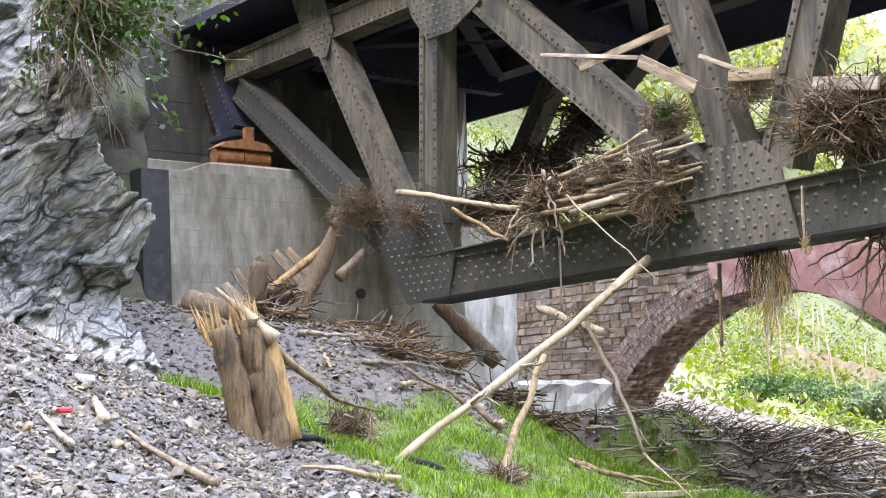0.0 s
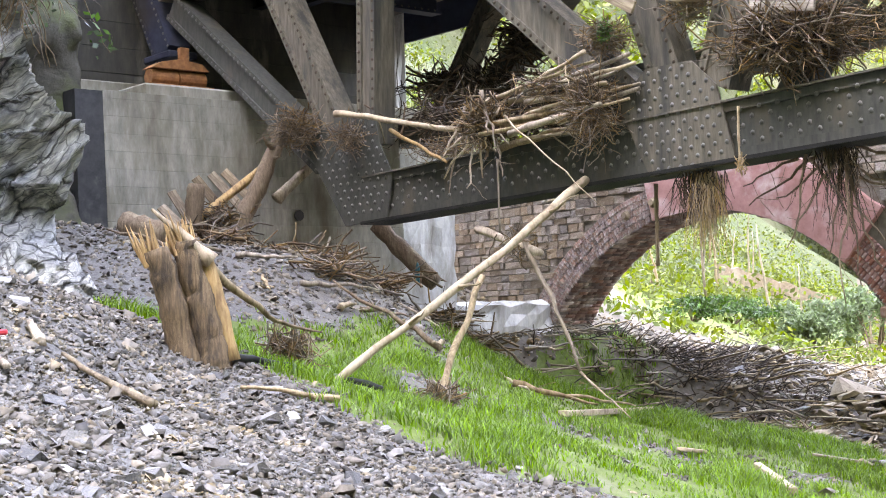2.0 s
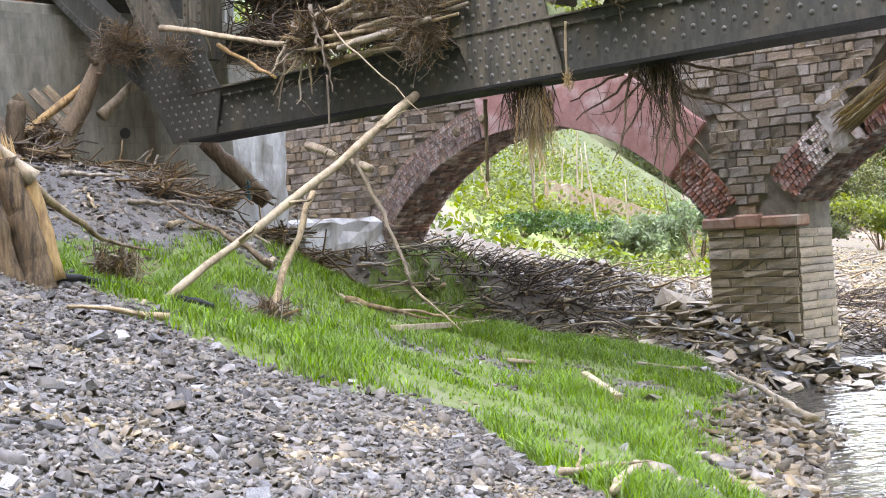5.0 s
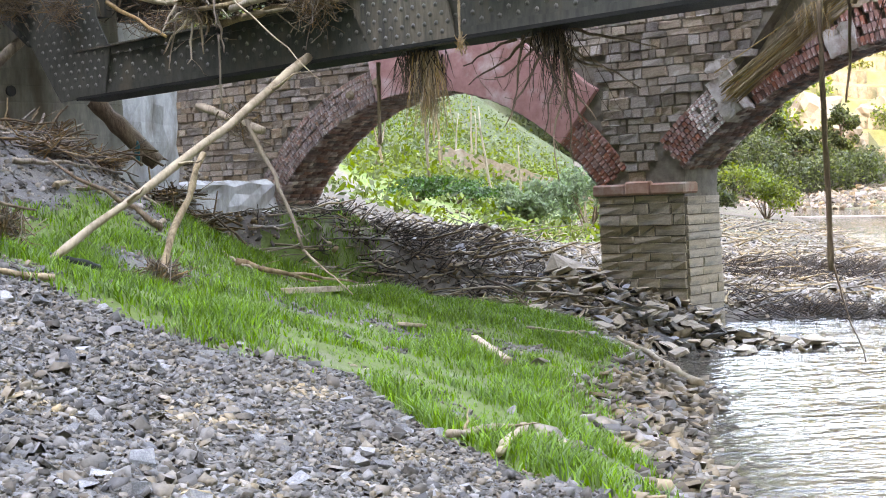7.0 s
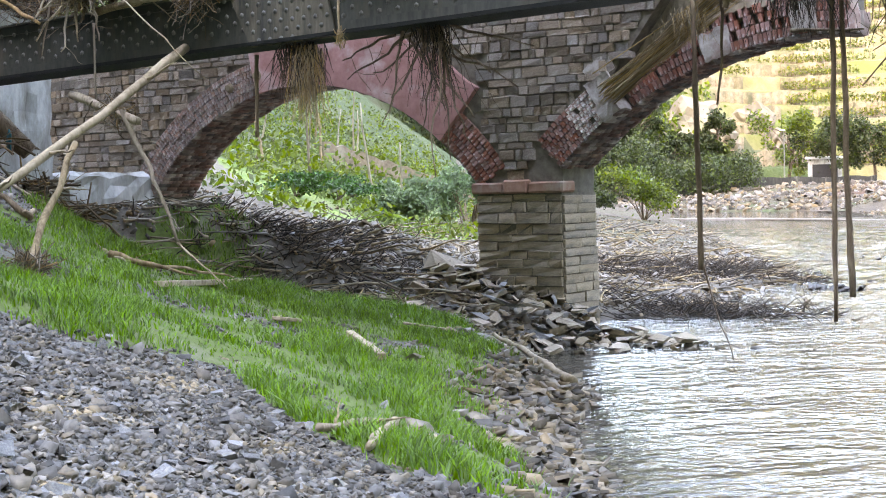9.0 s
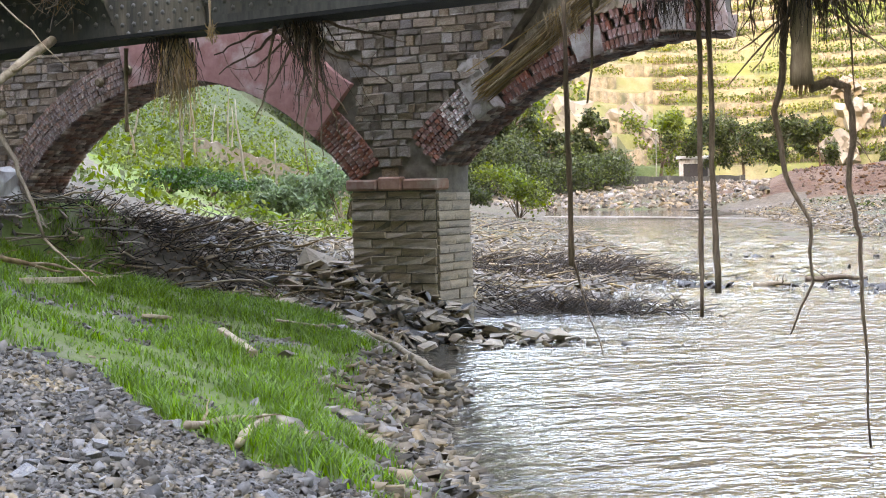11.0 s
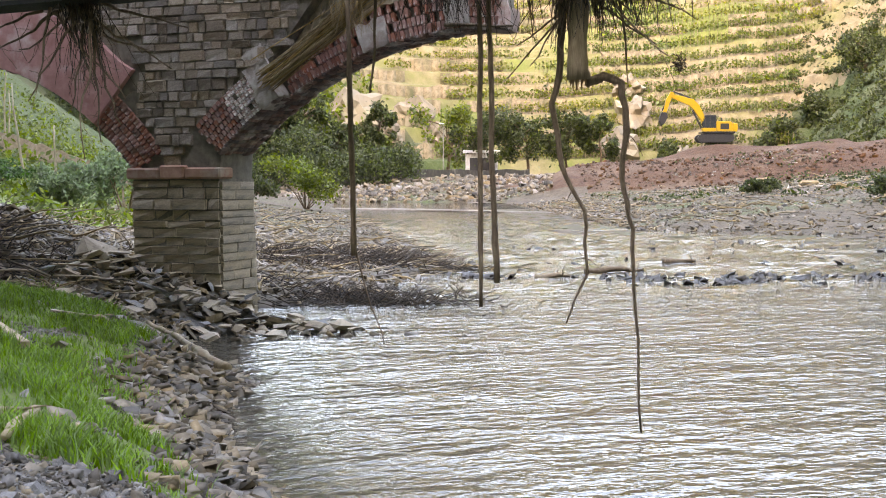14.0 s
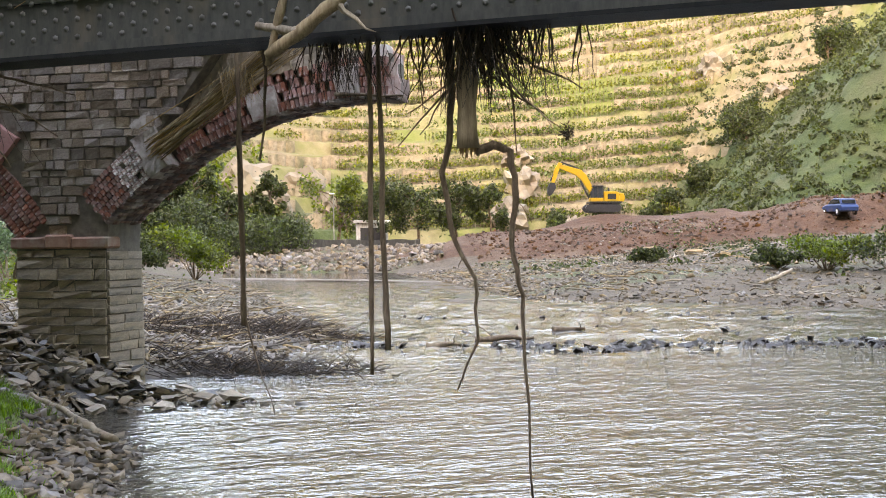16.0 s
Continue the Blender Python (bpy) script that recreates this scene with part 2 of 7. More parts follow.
LEAF_DARK = material("ivy_leaves", (0.02, 0.055, 0.012), (0.055, 0.12, 0.025), 4, 0.45, 0.0, vary=0.5, random_kind="island", translucent=0.3)
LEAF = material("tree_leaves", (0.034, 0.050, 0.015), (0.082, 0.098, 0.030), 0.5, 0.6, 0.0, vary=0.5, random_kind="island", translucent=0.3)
# brighter leaf green with sunlight in the colour, also used in shaded spots
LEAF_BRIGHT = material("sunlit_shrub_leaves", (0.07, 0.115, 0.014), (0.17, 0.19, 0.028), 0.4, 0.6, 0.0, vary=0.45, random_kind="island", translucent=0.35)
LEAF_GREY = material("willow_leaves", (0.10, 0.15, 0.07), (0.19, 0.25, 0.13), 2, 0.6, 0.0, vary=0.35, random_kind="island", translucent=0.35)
# olive green, darkened for the shade the sun doesn't leave on the shoulder
LEAF_OLIVE = material("shaded_olive_leaves", (0.036, 0.048, 0.012), (0.082, 0.090, 0.024), 0.15, 0.65, 0.0, vary=0.4, random_kind="island", translucent=0.3)
VINE = material("vine_leaves", (0.085, 0.105, 0.014), (0.20, 0.19, 0.030), 0.08, 0.65, 0.0, 0.0, (0.07, 0.105, 0.018), 0.035, 0.54, vary=0.35, random_kind="island", translucent=0.3)
YELLOW = material("yellow_machine_paint", (0.42, 0.23, 0.012), (0.55, 0.31, 0.018), 6, 0.45, 0.05, 0.0, (0.28, 0.18, 0.05), 1.4, 0.64)
BLACK = material("black_rubber_and_steel", (0.014, 0.014, 0.014), (0.035, 0.033, 0.03), 8, 0.6, 0.2)
CAR_BLUE = material("blue_car_paint", (0.02, 0.045, 0.12), (0.03, 0.065, 0.16), 3, 0.35, 0.0, 0.2, (0.12, 0.10, 0.08), 1, 0.62)
CAR_GLASS = material("dusty_dark_glass", (0.02, 0.025, 0.03), (0.04, 0.045, 0.05), 4, 0.15, 0.0, spec=0.6)
TEAL = material("teal_plastic", (0.01, 0.11, 0.14), (0.02, 0.18, 0.21), 6, 0.5, 0.05)
RED = material("red_plastic", (0.45, 0.02, 0.03), (0.6, 0.05, 0.06), 6, 0.5, 0.05)
WHITE = material("weathered_white_paint", (0.60, 0.59, 0.55), (0.78, 0.77, 0.73), 6, 0.7, 0.1)
HOSE = material("black_hose", (0.012, 0.013, 0.014), (0.03, 0.031, 0.032), 5, 0.5, 0.0)


# ---- mesh helpers ----
ANG = radians(50.0)
UX, UY, NX, NY = math.cos(ANG), -math.sin(ANG), math.sin(ANG), math.cos(ANG)
SPAN = Matrix(((UX, NX, 0, 0), (UY, NY, 0, 0), (0, 0, 1, 0), (0, 0, 0, 1)))   # along the bridges, across them, up


def B(s, n, z):
    return Vector((s * UX + n * NX, s * UY + n * NY, z))


def thing(name, m, label, category, group="", kind=""):
    e = new(name)
    e.empty_display_size = 0.2
    e.matrix_world = m
    return tagged(e, label, category, group, kind)


def smooth(me):
    me.polygons.foreach_set("use_smooth", [True] * len(me.polygons))


def mesh_of(name, verts, faces, mat, soft=False):
    me = bpy.data.meshes.new(name)
    if isinstance(verts, np.ndarray) and isinstance(faces, np.ndarray):
        k = faces.shape[1]
        me.vertices.add(len(verts))
        me.vertices.foreach_set("co", np.ascontiguousarray(verts, np.float32).ravel())
        me.loops.add(faces.size)
        me.loops.foreach_set("vertex_index", np.ascontiguousarray(faces, np.int32).ravel())
        me.polygons.add(len(faces))
        me.polygons.foreach_set("loop_start", np.arange(0, faces.size, k, dtype=np.int32))
        me.update(calc_edges=True)
        me.validate()
    else:
        me.from_pydata([tuple(v) for v in verts], [], [tuple(int(i) for i in f) for f in faces])
    for x in (mat if isinstance(mat, (list, tuple)) else [mat]):
        me.materials.append(x)
    if soft:
        smooth(me)
    return me


def part(name, bm, mat, parent, label="", soft=False):
    """Links a bmesh, or a finished mesh, as one mesh object under a thing or a part; a part's coordinates are those of its thing."""
    if isinstance(bm, bmesh.types.BMesh):
        bmesh.ops.recalc_face_normals(bm, faces=bm.faces)
        me = bpy.data.meshes.new(name)
        bm.to_mesh(me)
        bm.free()
        me.materials.append(mat)
        if soft:
            smooth(me)
    else:
        me = bm
    ob = new(name, me)
    ob.parent = parent
    if label:
        ob["label"] = label
    return ob


def single(name, bm, mat, label, category, group="", kind="", soft=False, m=None):
    ob = part(name, bm, mat, None, "", soft)
    if m is not None:
        ob.matrix_world = m
    return tagged(ob, label, category, group, kind)


def box_into(bm, lo, hi, m=None, bevel=0.0):
    vs = [bm.verts.new(((lo[0], hi[0])[i & 1], (lo[1], hi[1])[i >> 1 & 1], (lo[2], hi[2])[i >> 2 & 1])) for i in range(8)]
    fs = [bm.faces.new([vs[i] for i in f]) for f in ((0, 2, 3, 1), (4, 5, 7, 6), (0, 1, 5, 4), (2, 6, 7, 3), (0, 4, 6, 2), (1, 3, 7, 5))]
    if bevel:
        es = list({e for f in fs for e in f.edges})
        out = bmesh.ops.bevel(bm, geom=es, offset=bevel, segments=1, affect="EDGES")
        vs = list({v for v in vs if v.is_valid} | {v for f in out["faces"] for v in f.verts})
    if m is not None:
        for v in vs:
            v.co = m @ v.co
    return vs


def box(lo, hi, bevel=0.0, m=None):
    bm = bmesh.new()
    box_into(bm, lo, hi, m, bevel)
    return bm


def prism(outline, lo, hi, axis="y", bevel=0.0):
    """An outline of (a, b) pairs carried from lo to hi along an axis. y: pairs are (x, z); x: (y, z); z: (x, y)."""
    put = {"y": lambda a, b, c: (a, c, b), "x": lambda a, b, c: (c, a, b), "z": lambda a, b, c: (a, b, c)}[axis]
    bm = bmesh.new()
    low, high = [bm.verts.new(put(a, b, lo)) for a, b in outline], [bm.verts.new(put(a, b, hi)) for a, b in outline]
    bm.faces.new(low)
    bm.faces.new(high[::-1])
    for i in range(len(outline)):
        j = (i + 1) % len(outline)
        bm.faces.new((low[i], high[i], high[j], low[j]))
    if bevel:
        bmesh.ops.bevel(bm, geom=[e for e in bm.edges], offset=bevel, segments=1, affect="EDGES")
    return bm


def along(a, b, up=(0, 1, 0)):
    """A frame at a whose x runs to b and whose y stays near up."""
    a, b, up = Vector(a), Vector(b), Vector(up)
    x = (b - a).normalized()
    z = x.cross(up).normalized()
    y = z.cross(x)
    return Matrix(((x.x, y.x, z.x, a.x), (x.y, y.y, z.y, a.y), (x.z, y.z, z.z, a.z), (0, 0, 0, 1))), (b - a).length


def tube_arrays(points, radii, sides=6, rng=None, rough=0.0):
    """Vertices and quads of a tapered tube along points."""
    pts = np.asarray(points, float)
    d = np.gradient(pts, axis=0)
    d /= np.linalg.norm(d, axis=1)[:, None] + 1e-9
    ref = np.array([0.31, 0.2, 0.93]) if abs(d[0] @ [0.31, 0.2, 0.93]) < 0.9 else np.array([1.0, 0, 0])
    a = np.cross(d, ref)
    a /= np.linalg.norm(a, axis=1)[:, None] + 1e-9
    b = np.cross(d, a)
    th = np.arange(sides) * 2 * np.pi / sides
    r = np.asarray(radii, float)[:, None, None] * np.ones((1, sides, 1))
    if rough and rng is not None:
        r = r * (1 + rough * (rng.random((len(pts), sides, 1)) - 0.5))
    v = pts[:, None] + r * (np.cos(th)[None, :, None] * a[:, None] + np.sin(th)[None, :, None] * b[:, None])
    n = len(pts)
    i, j = np.meshgrid(np.arange(n - 1), np.arange(sides), indexing="ij")
    q = np.stack([i * sides + j, i * sides + (j + 1) % sides, (i + 1) * sides + (j + 1) % sides, (i + 1) * sides + j], -1).reshape(-1, 4)
    return v.reshape(-1, 3), q


def tube(name, points, radii, mat, sides=8, rng=None, rough=0.0):
    v, q = tube_arrays(points, radii, sides, rng, rough)
    n = len(points)
    faces = [tuple(f) for f in q] + [tuple(range(sides))[::-1], tuple(range((n - 1) * sides, n * sides))]
    return mesh_of(name, v, faces, mat, soft=True)


def wander(a, b, n, amount, rng, sag=0.0):
    """A crooked line from a to b."""
    a, b = np.asarray(a, float), np.asarray(b, float)
    t = np.linspace(0, 1, n)[:, None]
    p = a + (b - a) * t
    w = np.cumsum(rng.normal(0, 1, (n, 3)), 0)
    w -= w[0] + (w[-1] - w[0]) * t
    p = p + w * amount * np.linalg.norm(b - a) / n
    p[:, 2] -= sag * 4 * t[:, 0] * (1 - t[:, 0])
    return p


class Bundle:
    """Many small pieces gathered into one mesh."""
    def __init__(self):
        self.v, self.f, self.n = [], [], 0

    def add(self, v, q):
        self.v.append(v)
        self.f.append(np.asarray(q) + self.n)
        self.n += len(v)

    def mesh(self, name, mat, soft=False):
        return mesh_of(name, np.concatenate(self.v), np.concatenate(self.f), mat, soft)


def twigs(bundle, centre, size, count, rng, length=(0.3, 0.9), radius=(0.004, 0.012), lie=(1, 1, 0.5), sides=4, bend=0.25, steps=5):
    """Random crooked sticks about a centre."""
    for _ in range(count):
        c = np.asarray(centre) + rng.normal(0, 0.42, 3) * size
        d = rng.normal(0, 1, 3) * lie
        d /= np.linalg.norm(d)
        l, r = rng.uniform(*length), rng.uniform(*radius)
        p = wander(c - d * l / 2, c + d * l / 2, steps, bend, rng)
        bundle.add(*tube_arrays(p, np.linspace(r, r * 0.5, steps), sides))


def smoothstep(a, b, x):
    t = np.clip((np.asarray(x, float) - a) / (b - a), 0, 1)
    return t * t * (3 - 2 * t)


def hashed(i, j, seed):
    h = np.sin(i * 127.1 + j * 311.7 + seed * 74.7) * 43758.5453
    return h - np.floor(h)


def value_noise(x, y, seed=0):
    xi, yi = np.floor(x), np.floor(y)
    fx, fy = x - xi, y - yi
    fx, fy = fx * fx * (3 - 2 * fx), fy * fy * (3 - 2 * fy)
    a, b, c, d = hashed(xi, yi, seed), hashed(xi + 1, yi, seed), hashed(xi, yi + 1, seed), hashed(xi + 1, yi + 1, seed)
    return (a + (b - a) * fx) * (1 - fy) + (c + (d - c) * fx) * fy - 0.5


def fractal(x, y, scale, octaves=4, seed=0):
    out, amp = 0, 1.0
    for k in range(octaves):
        out = out + amp * value_noise(x / scale * 2 ** k, y / scale * 2 ** k, seed + k)
        amp *= 0.5
    return out


# ---- terrain ----
def shore_left(y):
    return np.interp(y, (-50, 0, 10.5, 12.7, 14.5, 15.6, 18.5, 21.5, 23.0, 24.4, 25.3, 32, 52, 105, 131, 400), (-9.5, 2.0, 4.35, 4.85, 5.6, 6.3, 6.85, 7.3, 7.35, 8.2, 11.3, 18.8, 27.7, 49.6, 62, 150))


def shore_right(y):
    return np.interp(y, (-40, 22, 35, 42, 50, 82, 131, 400), (60, 48, 41.3, 40.4, 38, 55, 80, 180))


def hill_base(az):
    """Where the far slopes begin, by compass angle in degrees."""
    return np.interp(az, (-180, -120, -60, -30, -8, 6, 20, 30, 42, 50, 60, 90, 120, 180), (45, 40, 60, 70, 75, 110, 190, 222, 222, 200, 150, 110, 70, 45))


def hill_top(az):
    return np.interp(az, (-180, -120, -60, -20, 6, 12, 17, 21, 30, 60, 90, 120, 180), (155, 155, 90, 45, 45, 46, 52, 75, 110, 120, 110, 130, 155))


def height(x, y):
    """The ground's height over the river."""
    x, y = np.asarray(x, float), np.asarray(y, float)
    dist, az = np.hypot(x, y), np.degrees(np.arctan2(x, y))
    d = shore_left(y) - x
    spit = shore_left(y) - np.interp(y, (10.5, 16.3, 23.0), (4.4, 5.8, 7.3))              # the low spit before the waterline
    d = d - spit * ((y > 10.5) & (y < 23)) * smoothstep(0.8, 3.0, d)
    k = np.interp(y, (20, 27), (0.33, 0.14))
    near = np.where(d > 0, k * (np.interp(d, (0, 1.2, 4, 8), (0, 1.9, 4.15, 8)) + 0.5 * np.maximum(0, d - 8)), 0.3 * d)
    near = near + 0.30 * np.maximum(0, d - 6.6) * (1 - smoothstep(11, 15, y)) * smoothstep(2, 7, y)
    near = near + 0.92 * smoothstep(14.5, 20, y) * smoothstep(4.5, 8.5, d) * (1 - smoothstep(25, 28, y))
    near = near + 0.25 * np.maximum(0, d - 11) * smoothstep(25, 30, y) + 0.35 * np.maximum(0, d - 20) * smoothstep(27, 34, y)
    ps, pn = x * UX + y * UY, x * NX + y * NY
    near = near + 0.95 * np.exp(-((ps + 12.5) / 2.0) ** 4 - ((pn - 21.0) / 1.3) ** 2)     # rubble round the pier
    near = near + 0.75 * np.exp(-((x - 6.4) / 2.2) ** 2 - ((y - 28.2) / 1.6) ** 2)        # debris heap behind the arch
    near = near - 0.30 * np.exp(-((x - 4.6) / 1.0) ** 2 - ((y - 24.5) / 1.6) ** 2)
    near = near - 0.22 * np.exp(-((x - 1.3) / 1.4) ** 2 - ((y - 25.5) / 3.0) ** 2)       # hollow before the low concrete wall
    ridge = np.exp(-((y - 12.2 + 0.25 * (x - 0.4)) / 0.9) ** 2) * smoothstep(-3, -1, x) * (1 - smoothstep(0.8, 2.4, x))
    near = near + 0.12 * ridge + 0.05 * fractal(x, y, 1.3, 4, 3) * smoothstep(0.2, 1.2, d)
    near = np.minimum(near, 14 + 0.2 * dist)
    e = x - shore_right(y)
    far = np.where(e > 0, 0.075 * np.minimum(e, 40), 0.2 * e)
    line = (x - 74) * 0.663 + (y - 119) * 0.749                                          # across the spoil heap
    run = (x - 74) * 0.749 - (y - 119) * 0.663
    heap = np.interp(run, (-6, 0, 7, 20, 34, 40, 60, 90), (0, 1.0, 3.6, 4.7, 5.3, 6.8, 8.2, 8.5)) - 0.6
    lump = 1.1 * fractal(x, y, 9, 4, 11)
    far = np.maximum(far, smoothstep(-14, 0, line) * (heap + lump * smoothstep(0, 3, heap)) * (e > 0))
    far = far + 0.18 * fractal(x, y, 4, 3, 5) * smoothstep(0, 5, e)
    far = far + 1.25 * np.exp(-((x - 96.9) / 6) ** 2 - ((y - 114.5) / 5) ** 2) + 1.2 * np.exp(-((x - 105.3) / 4) ** 2 - ((y - 107.4) / 4) ** 2)   # mounds on the heap
    bed = -0.9
    low = np.where(d > -3, np.maximum(near, bed), np.where(e > -4, np.maximum(far, bed), bed))
    low = np.where(d > 0, near, low)
    turn = dist - np.interp(az, (18, 25, 33.6, 37), (152, 145, 130, 126))                # the flat where the river bends away
    flat = np.minimum(0.10 * turn, 2.3) + 0.25 * fractal(x, y, 7, 3, 9)
    low = np.where((turn > 0) & (az > 18) & (az < 37), np.maximum(low, flat), low)
    up = np.maximum(0, dist - hill_base(az))
    wild = fractal(x, y, 60, 5, 21)
    # unseen slopes behind the camera, steepened to keep the sun off the foreground
    steep = np.where(np.abs(az) > 95, 1.35, 0.62)
    rise = steep * up * (1 + 0.25 * wild)
    step = 2.6
    stair = np.floor(rise / step) * step + step * smoothstep(0.74, 1.0, rise / step - np.floor(rise / step))
    vine = smoothstep(24, 29, az) * (1 - smoothstep(56, 60, az))
    rise = rise + (stair - rise) * 0.85 * vine
    rise = np.minimum(rise, hill_top(az) * (1 + 0.2 * wild))
    # the dark shoulder that comes down from the right
    shoulder = shoulder_height(x, y)
    return np.maximum(low + rise, low + shoulder)


def shoulder_height(x, y):
    q = (x - 146) * 0.80 - (y - 156) * 0.60
    line = (x - 74) * 0.663 + (y - 119) * 0.749
    q = q + 5 * fractal(x, y, 18, 3, 31)
    return np.minimum(0.85 * np.maximum(0, q), 48) * smoothstep(-26, 0, line - 44) * (1 - smoothstep(85, 120, line))


def ground_material(x, y, z):
    """0 gravel, 1 turf, 2 mud, 3 right bank, 4 red spoil, 5 vineyard earth, 6 green hill, 7 bright meadow, 8 dried silt."""
    dist, az = np.hypot(x, y), np.degrees(np.arctan2(x, y))
    d, e = shore_left(y) - x, x - shore_right(y)
    m = np.zeros(x.shape, int)
    m[(y > 21.5) & (d > -4) & (d < 30)] = 2
    m[(y > 27.3 + 1.5 * fractal(x, y, 3, 3, 78)) & (d > 1.5) & (y < 60)] = 8
    m[(y > 35) & (d > 8.5) & (x > 5.7 + 0.8 * fractal(x, y, 2, 3, 79))] = 7
    m[(y > 44) & (d > 15 + 4 * fractal(x, y, 9, 3, 77))] = 6
    m[(y > 45) & (d > -2) & (d < 9 + 0.05 * y)] = 3
    m[turf(x, y) > 0.5] = 1
    m[(e > -4) & (d < -4)] = 3
    line = (x - 74) * 0.663 + (y - 119) * 0.749
    m[(e > 0) & (line > -15) & (line < 30) & (z > 1.2) & (az > 28)] = 4
    m[(dist > 128) & (az > 17) & (az < 31)] = 3
    hill = dist > hill_base(az) + 3
    m[hill] = 6
    m[hill & (az > 24) & (az < 60)] = 5
    # darker green foot of the hill, its shade put into the colour
    m[hill & (az > 17) & (az < 31.5) & (z < 3 + 2.2 * np.maximum(0, 31 - az))] = 6
    sh = shoulder_height(x, y)
    m[(sh > 0.5) & (sh > z - 12)] = 6
    return m


def turf(x, y):
    """1 where grass grows on the near bank: behind the gravel's edge, before the mud under the arch."""
    x, y = np.asarray(x, float), np.asarray(y, float)
    edge = np.interp(x, (-4, -2.2, -1.4, -1.1, 0.4, 1.55, 1.75, 2.1, 3.0), (14.6, 13.8, 12.6, 11.9, 11.2, 10.8, 9.1, 8.5, 7.8))
    back = np.interp(x, (-4, -1.1, 0.2, 0.9, 2.9, 5, 6.2), (14.4, 16.4, 19.5, 23.2, 25.0, 24.6, 23.0))
    n = 1.4 * fractal(x, y, 1.6, 4, 8)
    d = shore_left(y) - x
    main = smoothstep(-0.25, 0.3, y - edge + n * 0.5) * smoothstep(-0.6, 0.6, back - y + n) * smoothstep(0.55, 1.2, d + n * 0.6)
    bare = smoothstep(0.16, 0.3, fractal(x, y, 1.1, 3, 17))
    main = main * (1 - np.clip(1.5 * np.exp(-((x - 5.2) / 1.2) ** 2 - ((y - 26.0) / 1.6) ** 2), 0, 1))
    tufts = smoothstep(0.12, 0.3, fractal(x, y, 1.9, 3, 14)) * (y > 13.5) * (y < 21.5) * (x > -4.5) * (x < 1.0)
    return np.maximum(main * (1 - 0.55 * bare), tufts * 0.9)


def terrain():
    azs = np.concatenate([np.arange(-180, -26, 4.0), np.arange(-26, 58, 0.19), np.arange(58, 180, 4.0)])
    radii = np.concatenate([[0.02, 0.5], np.geomspace(1.5, 30, 190), np.geomspace(30, 150, 110)[1:], np.linspace(151, 330, 180), np.geomspace(333, 420, 14), np.geomspace(420, 2600, 10)[1:]])
    A, Rr = np.meshgrid(np.radians(azs), radii, indexing="ij")
    x, y = Rr * np.sin(A), Rr * np.cos(A)
    z = height(x, y)
    v = np.stack([x, y, z], -1).reshape(-1, 3)
    na, nr = A.shape
    i, j = np.meshgrid(np.arange(na), np.arange(nr - 1), indexing="ij")
    i2 = (i + 1) % na
    q = np.stack([i * nr + j, i2 * nr + j, i2 * nr + j + 1, i * nr + j + 1], -1).reshape(-1, 4)
    c = v[q].mean(1)
    mats = [
        # bed under the loose gravel, darkened for the shade in its gaps
        material("gravel_bed", (0.05, 0.047, 0.043), (0.15, 0.14, 0.125), 26, 0.9, 0.8, 0.0, (0.15, 0.125, 0.092), 1.2, 0.60),
        material("turf_soil", (0.06, 0.085, 0.02), (0.11, 0.15, 0.035), 14, 0.95, 0.5, 0.0, (0.17, 0.15, 0.11), 1.1, 0.60),
        material("flood_mud", (0.05, 0.041, 0.031), (0.13, 0.107, 0.08), 7, 0.85, 0.8, 0.0, (0.16, 0.13, 0.095), 0.7, 0.56),
        material("gravel_bank", (0.055, 0.042, 0.028), (0.145, 0.108, 0.07), 1.4, 0.95, 0.8, 0.0, (0.07, 0.09, 0.03), 0.10, 0.58, bump_distance=0.2),
        material("red_spoil", (0.05, 0.024, 0.012), (0.125, 0.063, 0.034), 1.1, 0.95, 0.8, 0.0, (0.15, 0.10, 0.065), 0.2, 0.58, bump_distance=0.3),
        material("vineyard_earth", (0.12, 0.088, 0.045), (0.26, 0.20, 0.115), 0.55, 0.95, 0.6, 0.0, (0.115, 0.125, 0.03), 0.05, 0.50, bump_distance=0.4),
        # green cover, darkened to carry the shoulder's shade
        material("wooded_slope", (0.030, 0.046, 0.013), (0.075, 0.095, 0.028), 0.5, 0.95, 0.8, 0.0, (0.085, 0.085, 0.04), 0.09, 0.53, bump_distance=0.6),
        material("bright_meadow", (0.07, 0.12, 0.018), (0.16, 0.21, 0.035), 1.6, 0.95, 0.7, 0.0, (0.17, 0.17, 0.07), 0.35, 0.56, bump_distance=0.1),
        material("dried_silt", (0.085, 0.066, 0.045), (0.19, 0.152, 0.108), 5, 0.95, 0.8, 0.0, (0.09, 0.072, 0.05), 0.8, 0.56),
    ]
    me = mesh_of("ground", v, q.astype(np.int32), mats, soft=True)
    me.polygons.foreach_set("material_index", ground_material(c[:, 0], c[:, 1], c[:, 2]).astype(np.int32))
    return tagged(new("ground", me), "river valley floor of gravel, turf, mud and terraced slopes", "ground", kind="structure")


GROUND = terrain()


def h(x, y):
    return float(height(np.array([x]), np.array([y]))[0])


